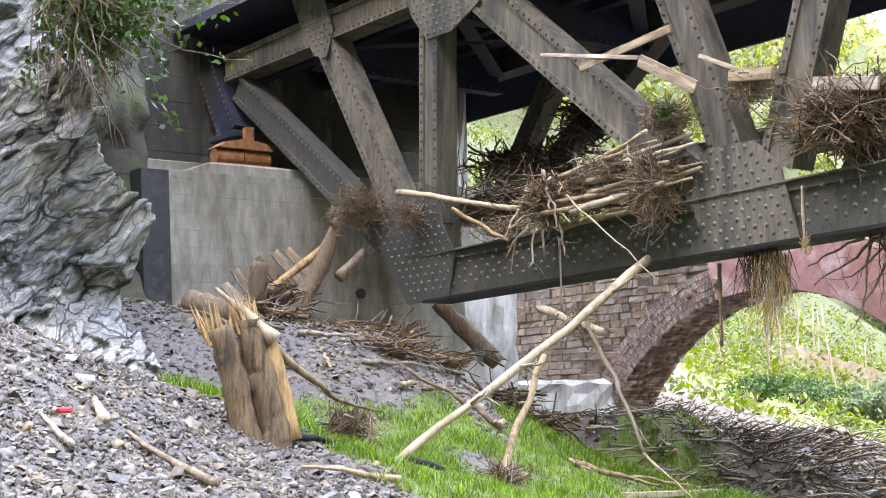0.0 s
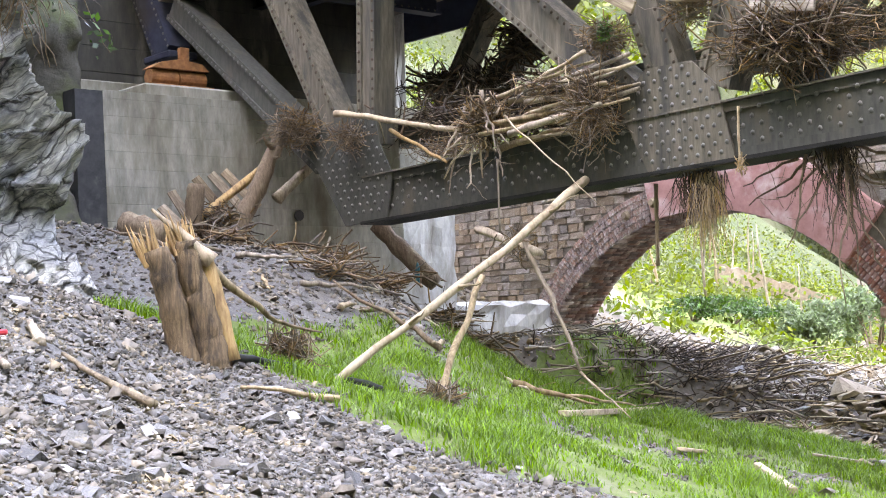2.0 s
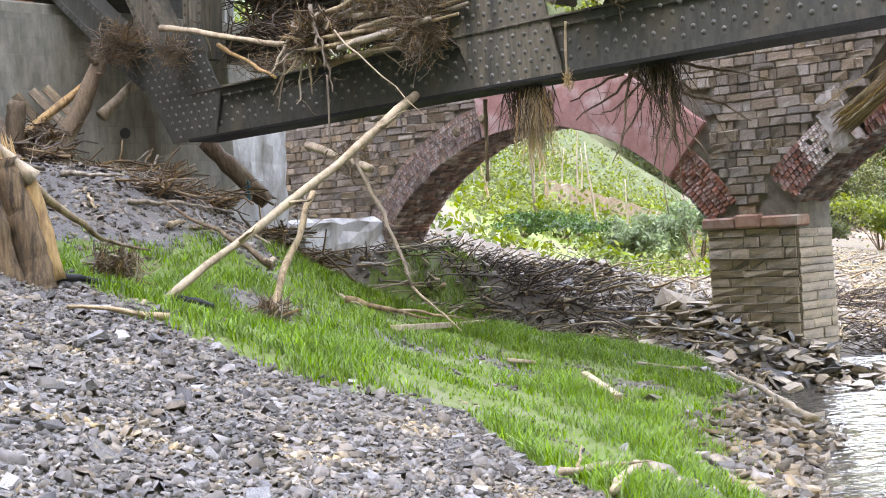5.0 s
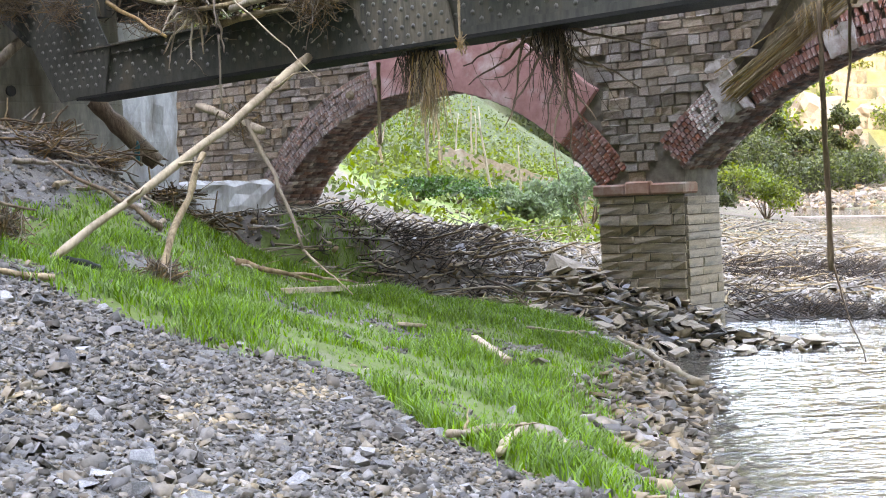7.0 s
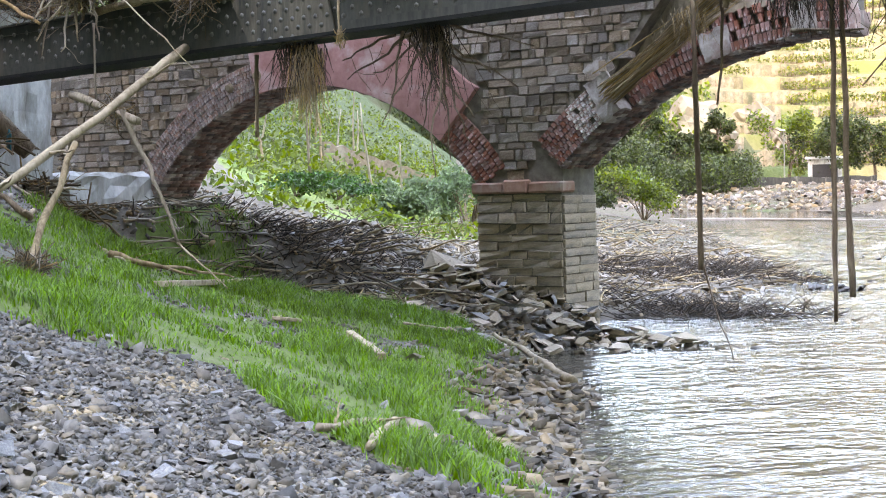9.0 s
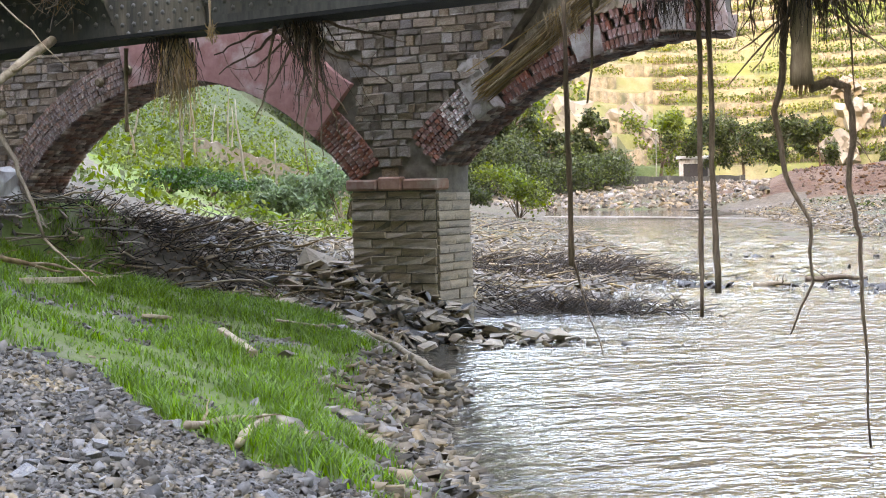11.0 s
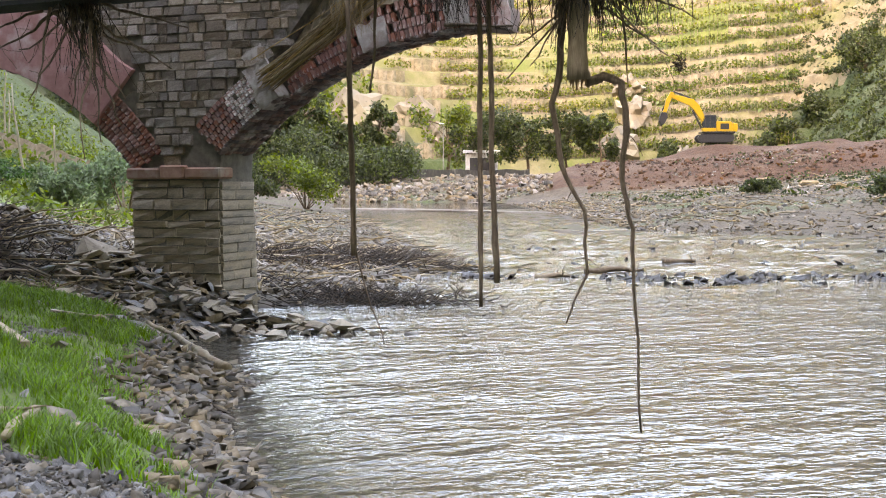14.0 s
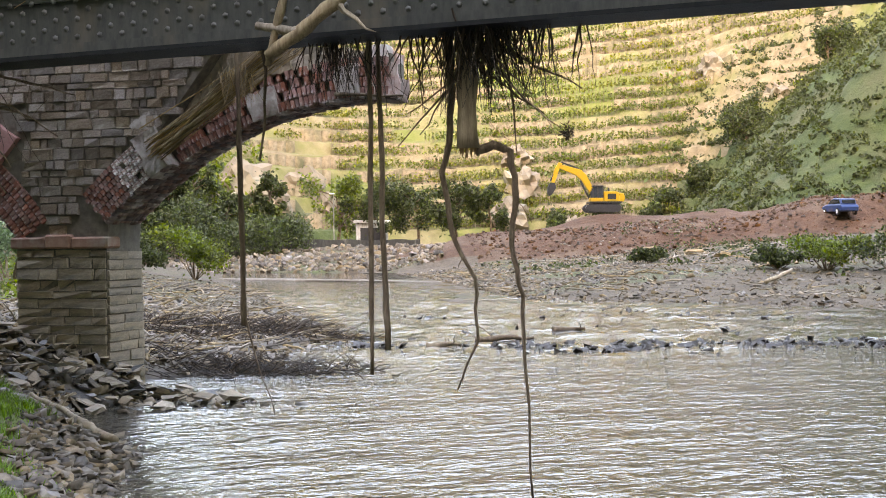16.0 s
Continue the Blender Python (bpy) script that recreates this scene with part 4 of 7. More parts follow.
def truss(n0, label):
    t = thing("bridge_truss", SPAN, label, "bridge truss", "trusses of the railway bridge")
    # bottom chord: deep box with a near-black lower lip
    a, b = (-15.9, chord_z(-15.9) + 0.3), (6.0, chord_z(6.0) + 0.3)
    ob = beam(t, "bottom_chord", a, b, 0.60, 0.42, STEEL, n0 + 0.012, "riveted grey-green bottom chord", riv=False)
    bd, k = Bundle(), 0
    for s in np.arange(-15.3, 5.9, 0.118):
        zz = chord_z(s)
        for f in ((0.42, 0.24) if k % 2 else (0.50, 0.33, 0.16)):
            bd_p = np.array((s, n0 + 0.012 + (0.035 if 0.1 < f < 0.5 else 0.0), zz + f))
            rivets(bd, [(bd_p, (0, -1, 0))], 0.031)
        k += 1
    r = part("rivets", bd.mesh("rivets", RIVET, True), None, ob)
    r["kind"] = "stuff"
    m, l = along((-15.9, n0, chord_z(-15.9)), (6.0, n0, chord_z(6.0)), (0, 1, 0))
    part("lower_lip", box((0, -0.05, -0.045), (l, 0.47, -0.003), 0.0, m), STEEL_LIP, t, "near-black lower flange")
    part("upper_flange", box((0, -0.045, 0.603), (l, 0.46, 0.625), 0.0, m), STEEL_MUD, t, "silt-covered upper flange")
    # plates
    plate(t, "end_plate", [(-16.28, 3.99), (-15.35, 4.02), (-15.2, 4.62), (-15.45, 5.05), (-15.55, 5.45), (-16.2, 5.6), (-17.2, 5.25)], n0 - 0.016, 0.026, STEEL, 0.17, "riveted end plate")
    plate(t, "gusset_plate", [(-10.65, 4.10), (-9.45, 4.13), (-9.68, 5.0), (-10.0, 5.31), (-10.66, 5.32), (-11.08, 4.95)], n0 - 0.02, 0.028, STEEL_MUD, 0.16, "silt-stained riveted gusset plate")
    plate(t, "top_plate", [(-16.15, 8.6), (-16.0, 8.1), (-15.65, 7.68), (-15.1, 7.68), (-14.5, 7.95), (-14.4, 8.6)], n0 - 0.02, 0.028, STEEL_MUD, 0.15)
    plate(t, "brace_plate", [(-19.1, 9.1), (-18.3, 9.1), (-17.95, 8.35), (-18.15, 7.95), (-18.5, 8.05), (-18.85, 8.6)], n0 - 0.02, 0.028, STEEL_MUD, 0.15)
    # webs
    beam(t, "vertical_post", (-15.78, 5.1), (-15.62, 8.3), 0.40, 0.36, STEEL_MUD, n0)
    beam(t, "web_diagonal", (-18.61, 8.8), (-16.43, 5.2), 0.44, 0.36, STEEL_MUD, n0)
    beam(t, "end_diagonal", (-21.0, 8.05), (-16.9, 5.0), 0.46, 0.34, STEEL, n0 + 0.05)
    beam(t, "web_diagonal", (-14.75, 8.25), (-10.95, 5.0), 0.50, 0.36, STEEL_MUD, n0)
    beam(t, "web_diagonal", (-11.55, 8.4), (-10.35, 5.1), 0.44, 0.36, STEEL_MUD, n0)
    beam(t, "web_diagonal", (-8.55, 8.4), (-9.75, 5.0), 0.46, 0.36, STEEL_MUD, n0)
    beam(t, "web_diagonal", (-6.6, 8.3), (-9.15, 4.7), 0.34, 0.30, STEEL, n0 + 0.4, flange=False)
    beam(t, "top_chord", (-21.3, 8.42), (6.0, 8.75), 0.46, 0.40, STEEL_MUD, n0)
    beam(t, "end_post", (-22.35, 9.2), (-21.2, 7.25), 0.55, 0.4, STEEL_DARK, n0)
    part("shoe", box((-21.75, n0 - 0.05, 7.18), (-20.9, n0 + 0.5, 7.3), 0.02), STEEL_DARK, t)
    return t


near_truss = truss(NEAR, "riveted grey-green steel truss caked with flood debris")


def rear_truss():
    t = thing("bridge_truss", SPAN, "dark rear steel truss behind matted flood debris", "bridge truss", "trusses of the railway bridge")
    beam(t, "bottom_chord", (-20.4, 6.05), (6.0, 6.6), 0.46, 0.42, STEEL, FAR, riv=False)
    beam(t, "top_chord", (-21.3, 8.6), (6.0, 8.9), 0.46, 0.40, STEEL, FAR, riv=False)
    for s in (-18.9, -10.9, -2.9):
        beam(t, "web_diagonal", (s + 1.6, 8.7), (s - 0.35, 6.2), 0.34, 0.34, STEEL_MUD, FAR)
        beam(t, "web_diagonal", (s + 4.0, 8.7), (s + 0.5, 6.2), 0.40, 0.34, STEEL, FAR)
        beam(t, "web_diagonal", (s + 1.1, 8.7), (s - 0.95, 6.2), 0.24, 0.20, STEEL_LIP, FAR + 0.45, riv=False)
    return t


far_truss = rear_truss()


def bridge_deck():
    d = thing("bridge_deck", SPAN, "dark steel deck with cross girders between the trusses", "bridge deck")
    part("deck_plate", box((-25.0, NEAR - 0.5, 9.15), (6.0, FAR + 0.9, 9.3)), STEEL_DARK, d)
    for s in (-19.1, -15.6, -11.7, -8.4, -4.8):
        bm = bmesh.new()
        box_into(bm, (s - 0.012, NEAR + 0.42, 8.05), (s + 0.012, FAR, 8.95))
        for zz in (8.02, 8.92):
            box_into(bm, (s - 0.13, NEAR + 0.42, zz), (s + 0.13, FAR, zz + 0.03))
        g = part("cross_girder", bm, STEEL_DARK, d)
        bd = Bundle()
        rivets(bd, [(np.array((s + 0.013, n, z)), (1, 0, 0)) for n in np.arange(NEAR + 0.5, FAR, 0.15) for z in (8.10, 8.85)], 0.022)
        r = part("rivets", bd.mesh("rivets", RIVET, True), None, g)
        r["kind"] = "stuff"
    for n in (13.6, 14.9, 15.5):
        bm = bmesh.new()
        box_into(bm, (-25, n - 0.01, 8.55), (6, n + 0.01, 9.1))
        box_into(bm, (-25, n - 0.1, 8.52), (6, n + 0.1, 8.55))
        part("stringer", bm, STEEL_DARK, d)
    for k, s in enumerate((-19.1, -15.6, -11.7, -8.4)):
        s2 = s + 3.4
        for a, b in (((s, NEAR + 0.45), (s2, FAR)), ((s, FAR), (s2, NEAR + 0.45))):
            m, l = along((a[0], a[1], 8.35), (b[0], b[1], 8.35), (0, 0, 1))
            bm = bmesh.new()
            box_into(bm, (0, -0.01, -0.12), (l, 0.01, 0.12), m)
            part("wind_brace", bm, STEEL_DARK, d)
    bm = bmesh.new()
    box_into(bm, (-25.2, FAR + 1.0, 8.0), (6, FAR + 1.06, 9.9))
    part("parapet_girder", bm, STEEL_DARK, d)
    return d


bridge_deck()


# ---- abutments ----
def abutment():
    a = thing("bridge_abutment", SPAN, "stepped concrete bridge abutment with board marks and stains", "abutment")
    # boards of the lower face: shallow lifts of poured concrete
    z, k = 3.2, 0
    rng = np.random.default_rng(3)
    while z < 6.16:
        hgt = 0.26
        off = float(rng.uniform(0, 0.006))
        lean = 0.03 * (z - 3.2)
        part("concrete_lift", box((-20.6, 10.05, z), (-19.0 - lean + off, 15.6, min(z + hgt, 6.18) - 0.003), 0.003), CONCRETE, a)
        z += hgt
        k += 1
    part("tarred_edge", prism([(-18.985, 3.2), (-19.075, 6.16), (-20.6, 6.16), (-20.6, 3.2)], 9.60, 10.045), TAR, a, "black tarred end of the wall")
    part("bearing_wall", box((-23.4, 9.9, 3.0), (-20.62, 18.0, 6.62), 0.02), CONCRETE, a)
    part("seat_block", box((-21.9, 10.95, 6.184), (-19.45, 12.9, 6.42), 0.03), CONCRETE, a)
    # upper lifts are darker than the lower wall, with pale streaks
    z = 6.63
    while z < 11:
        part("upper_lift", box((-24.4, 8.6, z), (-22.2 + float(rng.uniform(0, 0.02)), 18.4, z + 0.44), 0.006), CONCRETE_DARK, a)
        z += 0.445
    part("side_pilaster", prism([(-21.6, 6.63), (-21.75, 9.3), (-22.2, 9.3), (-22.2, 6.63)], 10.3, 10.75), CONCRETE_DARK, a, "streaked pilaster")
    bm = bmesh.new()
    bmesh.ops.create_cone(bm, cap_ends=True, segments=20, radius1=0.085, radius2=0.085, depth=0.06, matrix=Matrix.Translation((-19.025, 13.43, 4.4)) @ Matrix.Rotation(radians(90), 4, "Y"))
    part("drain_pipe", bm, BLACK, a, "open black drain pipe")
    return a


abutment()


def bearing_box():
    t = thing("bridge_bearing", SPAN @ Matrix.Translation((-19.9, 11.92, 6.42)) @ Matrix.Scale(0.82, 4), "rusty bridge bearing on the abutment", "bearing")
    part("base_plate", box((-0.3, -0.85, 0), (0.3, 0.5, 0.06), 0.01), RUST, t)
    for y0, y1 in ((-0.78, -0.20), (-0.17, 0.42)):
        bm = bmesh.new()
        bmesh.ops.create_cone(bm, cap_ends=True, segments=16, radius1=0.16, radius2=0.16, depth=y1 - y0, matrix=Matrix.Translation((0, (y0 + y1) / 2, 0.22)) @ Matrix.Rotation(radians(90), 4, "X"))
        part("roller", bm, RUST, t, "rusty steel roller")
    part("saddle", prism([(-0.8, 0.38), (0.45, 0.38), (0.3, 0.52), (-0.2, 0.58), (-0.6, 0.5)], -0.2, 0.2, "x"), RUST, t)
    part("pin", box((-0.07, -0.1, 0.5), (0.07, 0.1, 0.85), 0.02), RUST, t)


bearing_box()


def old_wall(name, lo, hi, label, seed, mat=CONCRETE_WHITE):
    rng = np.random.default_rng(seed)
    bm = bmesh.new()
    box_into(bm, lo, hi)
    bmesh.ops.subdivide_edges(bm, edges=bm.edges[:], cuts=5, use_grid_fill=True)
    for v in bm.verts:
        edge = abs(v.co.z - hi[2]) < 0.01
        v.co += Vector(rng.normal(0, 0.03, 3)) + Vector((0, 0, -0.12 * rng.random() if edge else 0))
    return single(name, bm, mat, label, "wall", m=SPAN)


old_wall("concrete_stub_wall", (-22.0, 15.9, 2.6), (-20.0, 17.65, 4.72), "broken whitish concrete wall beside the abutment", 3)
old_wall("concrete_block", (-22.2, 18.9, 1.4), (-21.0, 21.05, 3.02), "low broken concrete wall under the stone bridge", 4)

old_wall("concrete_pillar", (-21.15, 16.95, 4.55), (-20.8, 17.28, 8.95), "weathered white concrete pillar behind the trusses", 6)


# ---- plants and far things ----
def leaf_arrays(centres, size, rng, flat=0.0, long=1.0):
    """Random small quads about the centres."""
    n = len(centres)
    a = rng.normal(0, 1, (n, 3))
    a[:, 2] *= 1 - flat
    a /= np.linalg.norm(a, axis=1)[:, None]
    b = np.cross(a, rng.normal(0, 1, (n, 3)))
    b /= np.linalg.norm(b, axis=1)[:, None]
    sz = (size * rng.uniform(0.6, 1.4, n))[:, None]
    a, b = a * sz * long, b * sz * 0.62
    v = np.stack([centres - a, centres + b * 0.9 - a * 0.1, centres + a, centres - b * 0.9 + a * 0.1], 1).reshape(-1, 3)
    return v, np.arange(4 * n).reshape(-1, 4)


def crown_points(rng, n, lobes):
    """Points in a set of lobes (centre, radii), denser near their skins."""
    out = []
    w = np.array([np.prod(r) ** 0.67 for _, r in lobes])
    for (c, r), k in zip(lobes, np.maximum(3, (n * w / w.sum()).astype(int))):
        d = rng.normal(0, 1, (k, 3))
        d /= np.linalg.norm(d, axis=1)[:, None]
        out.append(np.asarray(c) + d * (rng.random((k, 1)) ** 0.5 + 0.25 * rng.normal(0, 1, (k, 1)) ** 2 * (rng.random((k, 1)) < 0.3)) * np.asarray(r))
    return np.concatenate(out)


def tree(x, y, tall, wide, leaf, leaves, size, seed, label, trunk_share=0.3, category="tree", name="tree", group="", z=None):
    rng = np.random.default_rng(seed)
    t = thing(name, Matrix.Translation((x, y, (h(x, y) if z is None else z) - 0.1)), label, category, group)
    top = tall * (trunk_share + 0.35)
    bd = Bundle()
    line = wander((0, 0, 0), (rng.normal(0, 0.04) * tall, 0, top), 6, 0.12, rng)
    bd.add(*tube_arrays(line, np.linspace(tall * 0.022, tall * 0.009, 6), 7))
    lobes = []
    for k in range(18):
        at = line[min(5, 2 + k // 4)]
        d = rng.normal(0, 1, 3) * (1, 1, 0.5) + (0, 0, 0.9)
        end = at + d / np.linalg.norm(d) * tall * rng.uniform(0.14, 0.40) * (1, 1, 0.9)
        end[:2] *= np.minimum(1, wide / 2 / (np.linalg.norm(end[:2]) + 1e-6))
        end[2] = min(end[2], tall * rng.uniform(0.80, 0.97))
        bd.add(*tube_arrays(wander(at, end, 4, 0.15, rng), np.linspace(tall * 0.008, tall * 0.003, 4), 5))
        r = wide * rng.uniform(0.09, 0.18)
        lobes.append((end, (r, r, r * rng.uniform(0.8, 1.3))))
    part("trunk", bd.mesh("trunk", BARK, True), None, t)
    v, q = leaf_arrays(crown_points(rng, leaves, lobes), size, rng)
    part("crown", mesh_of("crown", v, q, leaf), None, t)["kind"] = "stuff"
    return t


def shrub(x, y, tall, wide, leaf, leaves, size, seed, label, name="shrub", long=1.0, z=None):
    rng = np.random.default_rng(seed)
    z0 = h(x, y) if z is None else z
    bd = Bundle()
    lobes = []
    for k in range(11):
        a = rng.uniform(0, 2 * np.pi)
        e = np.array((math.cos(a) * wide * rng.uniform(0.05, 0.40), math.sin(a) * wide * rng.uniform(0.05, 0.40), tall * rng.uniform(0.25, 0.85)))
        bd.add(*tube_arrays(wander((0, 0, -0.1), e, 4, 0.15, rng), np.linspace(0.02, 0.006, 4) * (1 + tall / 3), 4))
        lobes.append((e, (wide * 0.17, wide * 0.17, tall * 0.19)))
    t = thing(name, Matrix.Translation((x, y, z0)), label, "shrub")
    part("stem", bd.mesh("stem", BARK), None, t)
    v, q = leaf_arrays(crown_points(rng, leaves, lobes), size, rng, 0.0, long)
    part("foliage", mesh_of("foliage", v, q, leaf), None, t)["kind"] = "stuff"
    return t


# river-side trees on the far left bank, in the hill's shade
rng = np.random.default_rng(77)
for k in range(34):
    x = 51 + 1.02 * k + float(rng.normal(0, 0.6))
    y = 150 + 0.22 * (x - 50) + float(rng.uniform(0, 14))
    tall = float(rng.uniform(8, 13)) * (1.0 if x < 72 else 0.72)
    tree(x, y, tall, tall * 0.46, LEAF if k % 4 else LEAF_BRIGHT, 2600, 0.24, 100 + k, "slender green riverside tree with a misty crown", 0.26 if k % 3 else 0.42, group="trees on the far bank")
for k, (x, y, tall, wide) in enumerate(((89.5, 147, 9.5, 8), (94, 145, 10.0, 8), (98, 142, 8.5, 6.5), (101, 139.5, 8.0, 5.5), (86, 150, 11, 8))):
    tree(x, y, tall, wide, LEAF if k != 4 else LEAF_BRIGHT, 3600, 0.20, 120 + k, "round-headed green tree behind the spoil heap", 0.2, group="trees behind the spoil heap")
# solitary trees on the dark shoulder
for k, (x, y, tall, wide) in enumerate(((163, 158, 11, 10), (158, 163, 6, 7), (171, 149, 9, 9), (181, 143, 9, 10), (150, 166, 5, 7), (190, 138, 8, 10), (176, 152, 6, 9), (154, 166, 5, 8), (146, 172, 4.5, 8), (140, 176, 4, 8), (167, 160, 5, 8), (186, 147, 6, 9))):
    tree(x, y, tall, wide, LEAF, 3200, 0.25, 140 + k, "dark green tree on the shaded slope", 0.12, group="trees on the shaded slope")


def woods():
    """Thickets on the green slopes."""
    r = np.random.default_rng(9)
    cs = []
    for _ in range(4400):
        az = r.uniform(-20, 58) if r.random() < 0.5 else r.uniform(-12, 26)
        dist = hill_base(az) + r.uniform(2, 110)
        x, y = dist * math.sin(math.radians(az)), dist * math.cos(math.radians(az))
        if 27 < az < 57 and r.random() < 0.90:
            continue
        z = h(x, y)
        wide = r.uniform(1.2, 3.6)
        k = 26
        d = r.normal(0, 1, (k, 3))
        d /= np.linalg.norm(d, axis=1)[:, None]
        cs.append(np.array((x, y, z + wide * 0.5)) + d * (wide, wide, wide * 0.8) * r.random((k, 1)) ** 0.4)
    v, q = leaf_arrays(np.concatenate(cs), 0.38, r)
    return tagged(new("woodland", mesh_of("woodland", v, q, LEAF_BRIGHT)), "scrubby autumn woodland on the valley slopes", "woodland", kind="stuff")


def tree_belt():
    """The closed riverside wood behind the pier."""
    r = np.random.default_rng(55)
    cs = []
    for _ in range(1500):
        az = r.uniform(14.5, 28.5)
        dist = r.uniform(156, 180)
        x, y = dist * math.sin(math.radians(az)), dist * math.cos(math.radians(az))
        top = (6.0 if az < 25 else 3.2) * (0.7 + 0.5 * float(value_noise(np.array([az * 1.7]), np.array([0.5]), 5)[0] + 0.5))
        z = h(x, y) + top * r.random() ** 0.8
        wide = r.uniform(0.7, 1.7)
        d = r.normal(0, 1, (34, 3))
        d /= np.linalg.norm(d, axis=1)[:, None]
        cs.append(np.array((x, y, z)) + d * (wide, wide, wide * 0.9) * r.random((34, 1)) ** 0.4)
    v, q = leaf_arrays(np.concatenate(cs), 0.2, r)
    return tagged(new("riverside_wood", mesh_of("riverside_wood", v, q, LEAF)), "shaded green riverside wood beyond the bridge", "woodland", kind="stuff")


woods()
tree_belt()


def shoulder_scrub():
    r = np.random.default_rng(19)
    cs = []
    n = 0
    while n < 4800:
        x, y = r.uniform(112, 235), r.uniform(72, 188)
        sh = float(shoulder_height(np.array([x]), np.array([y]))[0])
        if sh < 0.4:
            continue
        n += 1
        z = h(x, y)
        wide = r.uniform(0.3, 1.3) if r.random() < 0.9 else r.uniform(1.2, 2.2)
        k = 28
        d = r.normal(0, 1, (k, 3))
        d /= np.linalg.norm(d, axis=1)[:, None]
        cs.append(np.array((x, y, z + wide * 0.4)) + d * (wide, wide, wide * 0.7) * r.random((k, 1)) ** 0.4)
    v, q = leaf_arrays(np.concatenate(cs), 0.24, r)
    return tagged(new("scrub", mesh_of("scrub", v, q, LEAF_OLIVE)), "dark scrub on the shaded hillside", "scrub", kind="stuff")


shoulder_scrub()


def terrace_at(az, level):
    """How far out the hill reaches the height of that terrace."""
    up = level * 2.6 / 0.62
    for _ in range(8):
        dist = hill_base(az) + up
        a = np.radians(az)
        wild = fractal(dist * np.sin(a), dist * np.cos(a), 60, 5, 21)
        up = level * 2.6 / (0.62 * (1 + 0.25 * wild))
    dist = hill_base(az) + up
    return dist * np.sin(np.radians(az)), dist * np.cos(np.radians(az))


def vineyard():
    """Rows of vines on every terrace, with their stakes, and the dry walls between."""
    r = np.random.default_rng(4)
    leaf, stake, wall = [], Bundle(), Bundle()
    for level in range(1, 27):
        for row in (0.08, 0.30, 0.52):
            az = np.arange(25.5, 57.5, 0.15)
            az = az + r.normal(0, 0.012, len(az))
            patch = value_noise(az * 0.55, np.full(len(az), level * 0.5 + 3 * row), 61)
            az = az[(patch > -0.20) & (r.random(len(az)) > 0.05) & (az > 31 - 1.2 * max(0, level - 4))]
            x, y = terrace_at(az, level + row)
            keep = shoulder_height(x, y) < 1.0
            x, y = x[keep], y[keep]
            z = height(x, y)
            for px, py, pz in zip(x, y, z):
                tall = r.uniform(1.2, 2.0)
                n = 14
                leaf.append(np.stack([px + r.normal(0, 0.16, n), py + r.normal(0, 0.16, n), pz + tall * r.uniform(0.25, 1.0, n)], 1))
                stake.add(*tube_arrays(np.array(((px, py, pz - 0.1), (px, py, pz + tall + 0.3))), (0.035, 0.03), 3))
        az = np.arange(25.0, 58.0, 0.35)
        lx, ly = terrace_at(az, level + 0.70)
        ux, uy = terrace_at(az, level + 0.86)
        z0, z1 = height(lx, ly) - 0.3, height(*terrace_at(az, level + 1.05)) + r.uniform(-0.5, 0.2, len(az))
        gap = (value_noise(az * 0.8, np.full(len(az), level * 1.7), 62) > -0.05) & (shoulder_height(lx, ly) < 1.0)
        for k in range(len(az) - 1):
            if gap[k] and gap[k + 1]:
                p = np.array([(lx[k], ly[k], z0[k]), (lx[k + 1], ly[k + 1], z0[k + 1]), (lx[k + 1], ly[k + 1], z1[k + 1]), (lx[k], ly[k], z1[k]),
                              (ux[k], uy[k], z0[k]), (ux[k + 1], uy[k + 1], z0[k + 1]), (ux[k + 1], uy[k + 1], z1[k + 1]), (ux[k], uy[k], z1[k])])
                wall.add(p, np.array([(0, 1, 2, 3), (3, 2, 6, 7), (7, 6, 5, 4), (0, 3, 7, 4), (1, 5, 6, 2)]))
    v, q = leaf_arrays(np.concatenate(leaf), 0.24, r)
    t = thing("vineyard", Matrix.Identity(4), "sunlit terraced vineyard with yellowing vines on stakes", "vineyard")
    part("vine", mesh_of("vine", v, q, VINE), None, t)["kind"] = "stuff"
    part("stake", stake.mesh("stake", WOOD), None, t)["kind"] = "stuff"
    dry = material("dry_stone_terrace", (0.12, 0.09, 0.05), (0.27, 0.21, 0.13), 1.6, 0.95, 0.6, 0.0, (0.08, 0.075, 0.035), 0.3, 0.55, bump_distance=0.2)
    part("terrace_wall", wall.mesh("terrace_wall", dry), None, t, "brown dry-stone terrace wall")["kind"] = "stuff"
    return t


vineyard()


def boulder_mesh(rng, flat=0.6, sub=2, jag=0.22):
    bm = bmesh.new()
    bmesh.ops.create_icosphere(bm, subdivisions=sub, radius=0.5)
    for v in bm.verts:
        d = v.co.normalized()
        c = [math.floor(4 * noise.noise(d * 1.7 + Vector((rng.uniform(0, 0.02), 9 * flat, jag * 50)))) / 4, noise.noise(d * 3.3 + Vector((7, jag * 31, 0)))]
        v.co = d * 0.5 * (1 + jag * 1.3 * c[0] + jag * c[1])
        v.co.z *= flat
    return bm


